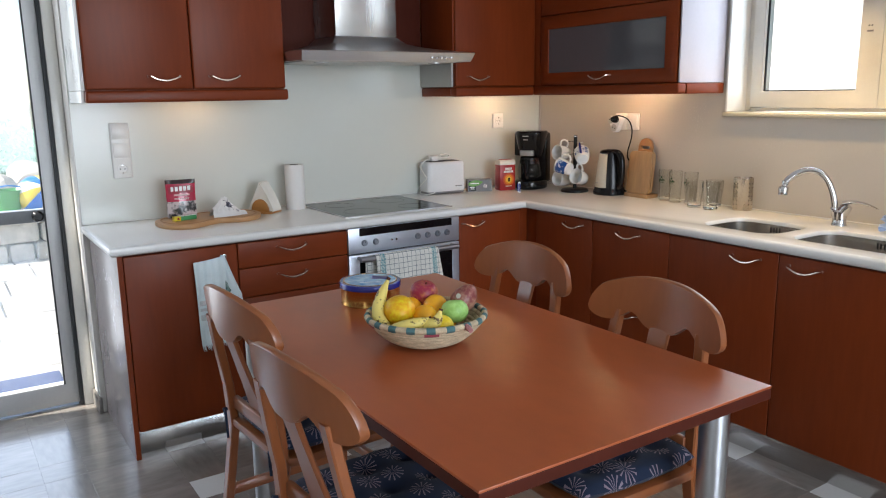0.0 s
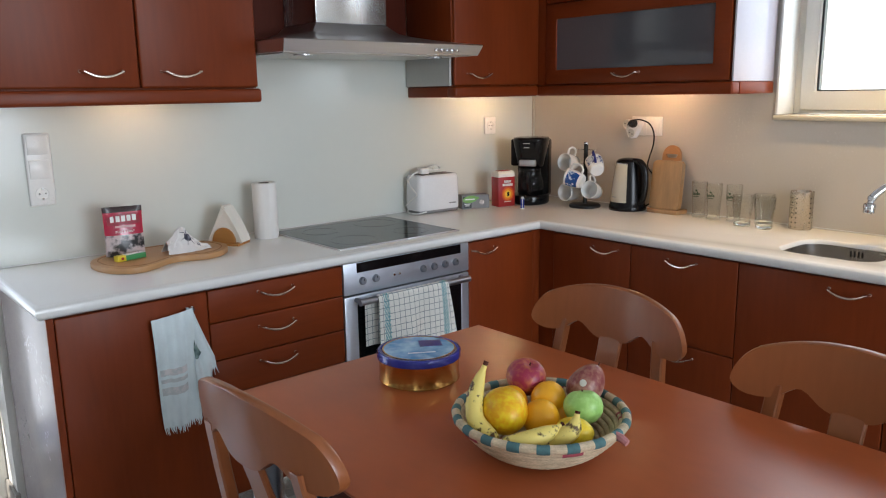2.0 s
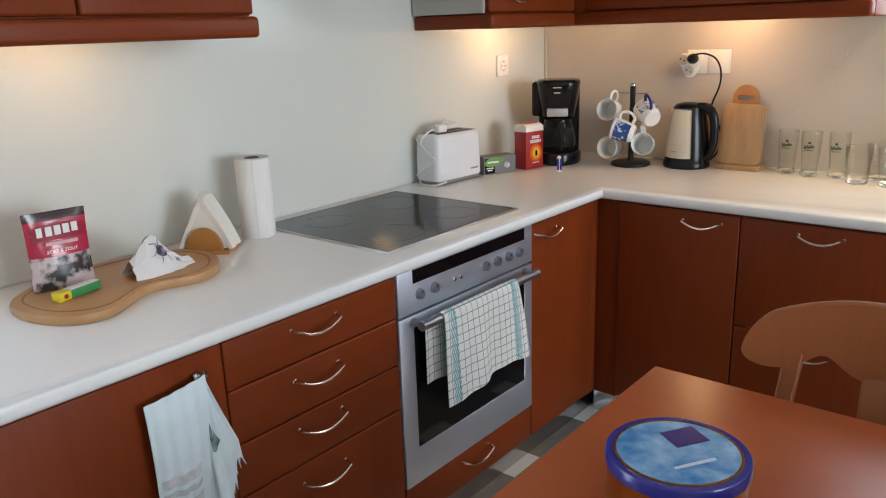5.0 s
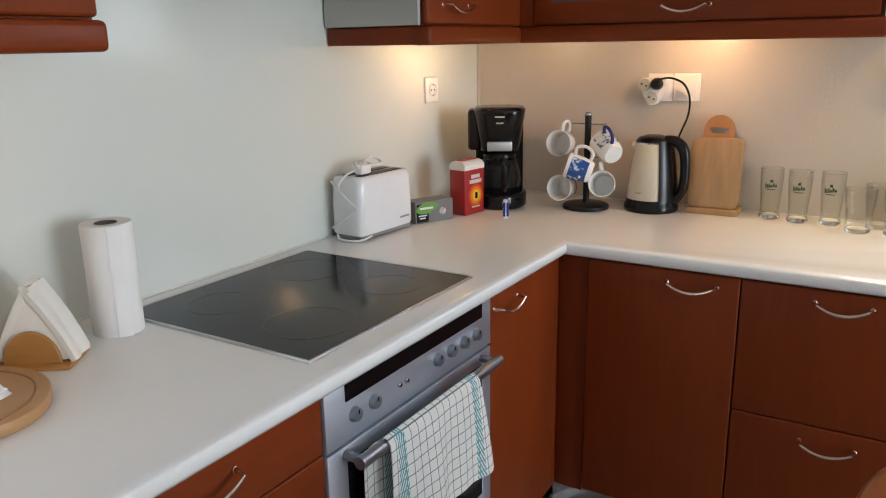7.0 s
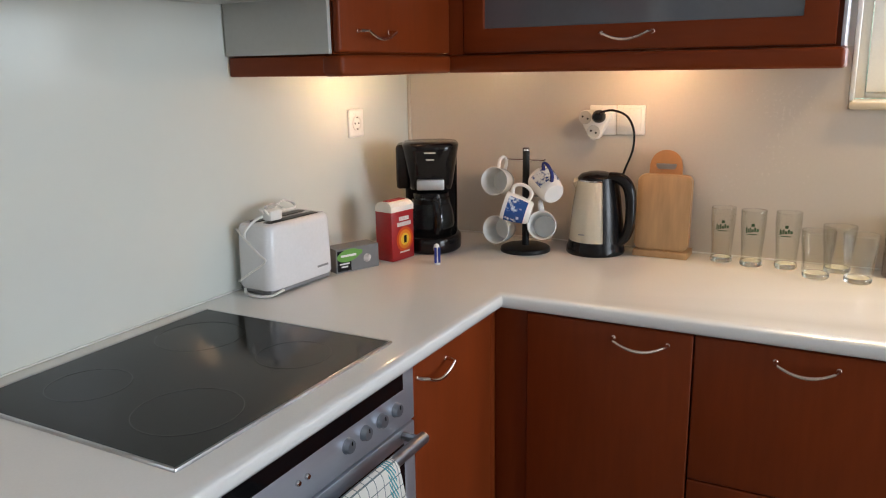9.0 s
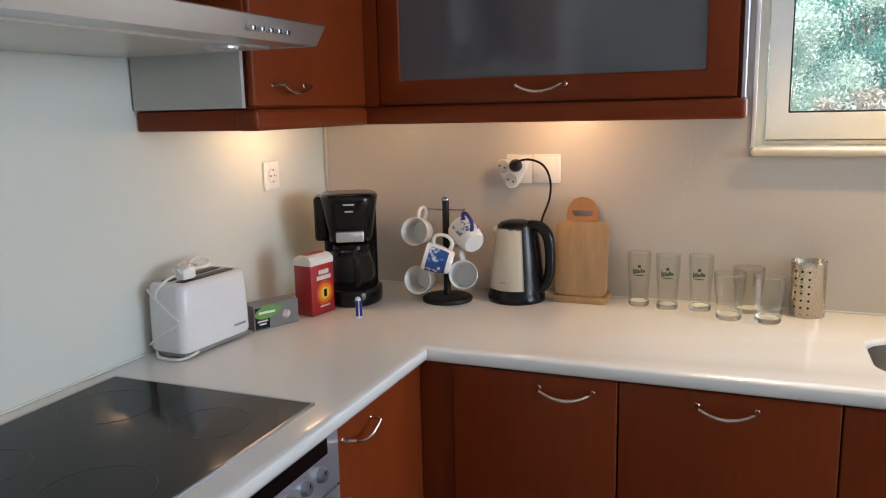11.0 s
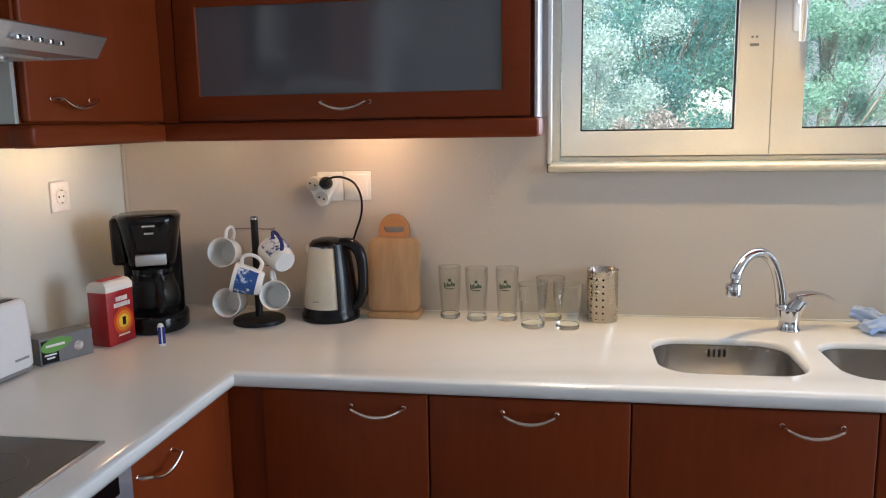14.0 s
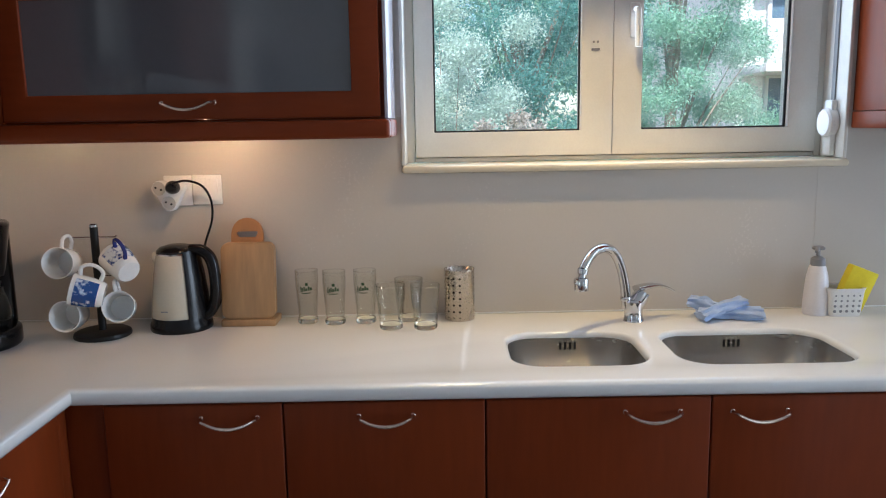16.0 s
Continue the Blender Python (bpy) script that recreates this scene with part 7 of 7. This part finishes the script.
def tree(name, at, height, spread, leaves, size, material, label, seed, trunk=True, low=0.25, clumps=46):
    """A tree: a tapered trunk, limbs to each clump, and small leaves round the clumps."""
    r = np.random.RandomState(seed)
    ob = thing(name, at, label, "tree" if trunk else "shrub", absolute=False)
    centres = []
    for k in range(clumps):
        a, d, h = r.uniform(0, 2 * math.pi), math.sqrt(r.uniform(0, 1)), r.uniform(low, 1)
        reach = spread * (0.35 + 0.65 * math.sin(math.pi * min(1, (h - low) / (1 - low) * 0.85 + 0.12)))
        centres.append((reach * d * math.cos(a), reach * d * math.sin(a), height * h))
    centres = np.array(centres)
    bm = bmesh.new()
    if trunk:
        tube([(0, 0, -0.1), (0.03, 0.02, height * 0.3), (-0.02, 0.05, height * 0.6), (0.02, 0.0, height * 0.9)], [0.075, 0.06, 0.04, 0.012], 8, bm)
    for c in centres[:: 4 if trunk else 3]:
        start = (0, 0, max(0.0, c[2] * 0.55 - 0.1)) if trunk else (c[0] * 0.2, c[1] * 0.2, 0)
        tube([start, (c[0] * 0.5, c[1] * 0.5, (start[2] + c[2]) / 2 + 0.05), tuple(c)], [0.022, 0.012, 0.004] if trunk else [0.010, 0.006, 0.002], 5, bm)
    part("trunk" if trunk else "stems", bm, BARK, ob, "pale branching wood")
    which = r.randint(0, clumps, leaves)
    pos = centres[which] + r.normal(0, 1, (leaves, 3)) * np.array((0.17, 0.17, 0.15)) * spread / 1.6
    ax = r.normal(0, 1, (leaves, 3))
    ax /= np.linalg.norm(ax, axis=1)[:, None]
    bx_ = np.cross(ax, r.normal(0, 1, (leaves, 3)))
    bx_ /= np.linalg.norm(bx_, axis=1)[:, None]
    s = size * r.uniform(0.6, 1.3, leaves)[:, None]
    verts = np.stack([pos - ax * s, pos + bx_ * s * 0.42, pos + ax * s, pos - bx_ * s * 0.42], 1).reshape(-1, 3)
    faces = np.arange(leaves * 4).reshape(-1, 4)
    me = bpy.data.meshes.new("crown")
    me.from_pydata(verts.tolist(), [], faces.tolist())
    me.materials.append(material)
    crown = new("crown", me)
    crown.parent = ob
    return ob


LEAF_DARK = leaf_mat("dark_leaves", (0.12, 0.31, 0.28), (0.20, 0.42, 0.37))
LEAF_PALE = leaf_mat("pale_olive_leaves", (0.48, 0.62, 0.54), (0.61, 0.72, 0.64))
LEAF_GREEN = leaf_mat("bright_green_leaves", (0.28, 0.50, 0.38), (0.40, 0.62, 0.46))
LEAF_DRY = leaf_mat("dry_pale_leaves", (0.38, 0.34, 0.28), (0.55, 0.50, 0.44))
tree("olive_shrub", (7.0, 2.15, -0.35), 3.2, 0.75, 110000, 0.012, LEAF_PALE, "pale olive shrub outside the window", 1, False, 0.1, 60)
tree("garden_tree", (8.8, 1.35, -0.35), 4.6, 1.25, 190000, 0.014, LEAF_DARK, "dense dark green tree outside the window", 2, True, 0.12, 90)
tree("garden_tree", (8.4, -0.05, -0.35), 4.4, 0.80, 110000, 0.013, LEAF_GREEN, "light green young tree with pale branches", 4, True, 0.3, 60)
tree("garden_shrub", (8.8, -1.1, -0.35), 1.9, 0.9, 70000, 0.013, LEAF_GREEN, "green shrub outside the window", 5, False, 0.1, 40)
tree("dry_shrub", (6.4, 1.75, -0.35), 1.95, 0.35, 5000, 0.017, LEAF_DRY, "dry pale flowering shrub", 6, False, 0.5, 22)
tree("garden_tree", (13.5, 0.8, -0.35), 5.5, 1.8, 16000, 0.08, LEAF_GREEN, "green tree farther off", 8, True, 0.15, 50)
tree("garden_shrub", (0.5, 10.2, -0.3), 1.25, 1.2, 6000, 0.05, LEAF_GREEN, "green shrub behind the garden wall", 9, False, 0.1, 30)

# house-shaped white block, added to make the window view blown-out white
bright_block = thing("white_house", (11.0, 6.5, -0.35), "white block added to fill the window view with brightness", "house")
GLARE_WHITE = mat("glare_white", (0.84, 0.83, 0.80), 0.85, spread=0.03, scale=2, fine=20, bump=0.15)
part("wall", bx(10.6, 15.5, 3.0, 12.0, -0.35, 6.2), GLARE_WHITE, bright_block, "", 0)
part("roof", bx(10.4, 15.7, 2.8, 12.2, 6.2, 6.4, 0.02), GLARE_WHITE, bright_block)

# the white house with balconies beyond the garden
house = thing("white_house", (17.0, -7.0, -0.35), "white house with balconies beyond the garden", "house")
RENDER = mat("white_house_render", (0.70, 0.69, 0.67), 0.85, spread=0.05, scale=2, fine=20, bump=0.1)
part("wall", bx(17.0, 24.0, -12.0, -3.9, -0.35, 7.4), RENDER, house, "", 0)
for z in (2.42, 5.2):
    b = part("balcony", bx(15.6, 17.0, -11.8, -3.9, z - 0.16, z, 0.01), RENDER, house)
    part("parapet", bx(15.6, 15.72, -11.8, -3.9, z, z + 0.80, 0.01), RENDER, b)
SHADE = mat("blue_window_shade", (0.10, 0.16, 0.22), 0.2)
for z in (0.6, 3.4):
    for y in (-10.0, -7.6, -5.2):
        w = part("window", bx(16.94, 17.02, y - 0.7, y + 0.7, z - 0.3, z + 1.6), SHADE, house, "dark window", 0)
        part("window_frame", ring_frame(y - 0.78, y + 0.78, z - 0.38, z + 1.68, y - 0.7, y + 0.7, z - 0.3, z + 1.6, 16.90, 17.0, "yz"), RENDER, w)
part("roof", bx(16.8, 24.2, -12.2, -3.7, 7.4, 7.6, 0.02), RENDER, house)


# ---- floor ----
FLOOR = mat("grey_floor_tile", (0.27, 0.245, 0.22), 0.22, spread=0.3, scale=6, fine=40, stretch=(1, 0.25, 1), coat=0.9)
FLOOR_X = mat("grey_floor_tile_crosswise", (0.27, 0.245, 0.22), 0.22, spread=0.3, scale=6, fine=40, stretch=(0.25, 1, 1), coat=0.9)
INSERT = mat("white_floor_insert", (0.72, 0.72, 0.70), 0.15, spread=0.04)
GROUT = mat("floor_grout", (0.235, 0.215, 0.195), 0.24, spread=0.2, scale=6, coat=0.5)
structure("floor", bx(-3.0, 3.40, -3.8, 3.95, -0.15, -0.0012), GROUT, "glossy grey tiled floor with small white inserts", 0)
floor = bpy.data.objects["floor"]


def tile_mesh(w, d, material):
    own = bx(0.0005, w - 0.0005, 0.0005, d - 0.0005, -0.0038, 0.0, 0.0003, 1)
    me = bpy.data.meshes.new("floor_tile")
    own.to_mesh(me)
    own.free()
    me.materials.append(material)
    return me


KINDS = ((0, 0, tile_mesh(0.15, 0.15, INSERT)), (0.15, 0, tile_mesh(0.30, 0.15, FLOOR_X)), (0, 0.15, tile_mesh(0.15, 0.30, FLOOR)), (0.15, 0.15, tile_mesh(0.30, 0.30, FLOOR_X)))
PLAIN = tile_mesh(0.15, 0.15, FLOOR_X)
for i in range(-5, 6):
    for j in range(-9, 3):
        for n, (dx, dy, me) in enumerate(KINDS):
            x, y = 0.655 + 0.45 * i + dx, 2.585 + 0.45 * j + dy
            if -2.3 < x < 3.05 and -2.0 < y < 3.72 and (x < 2.6 and (y < 3.1 or x < 0.5)):
                ob = new("floor_tile", PLAIN if n == 0 and x < 0.45 else me)
                ob.location = (x, y, 0.0)
                ob.parent = floor
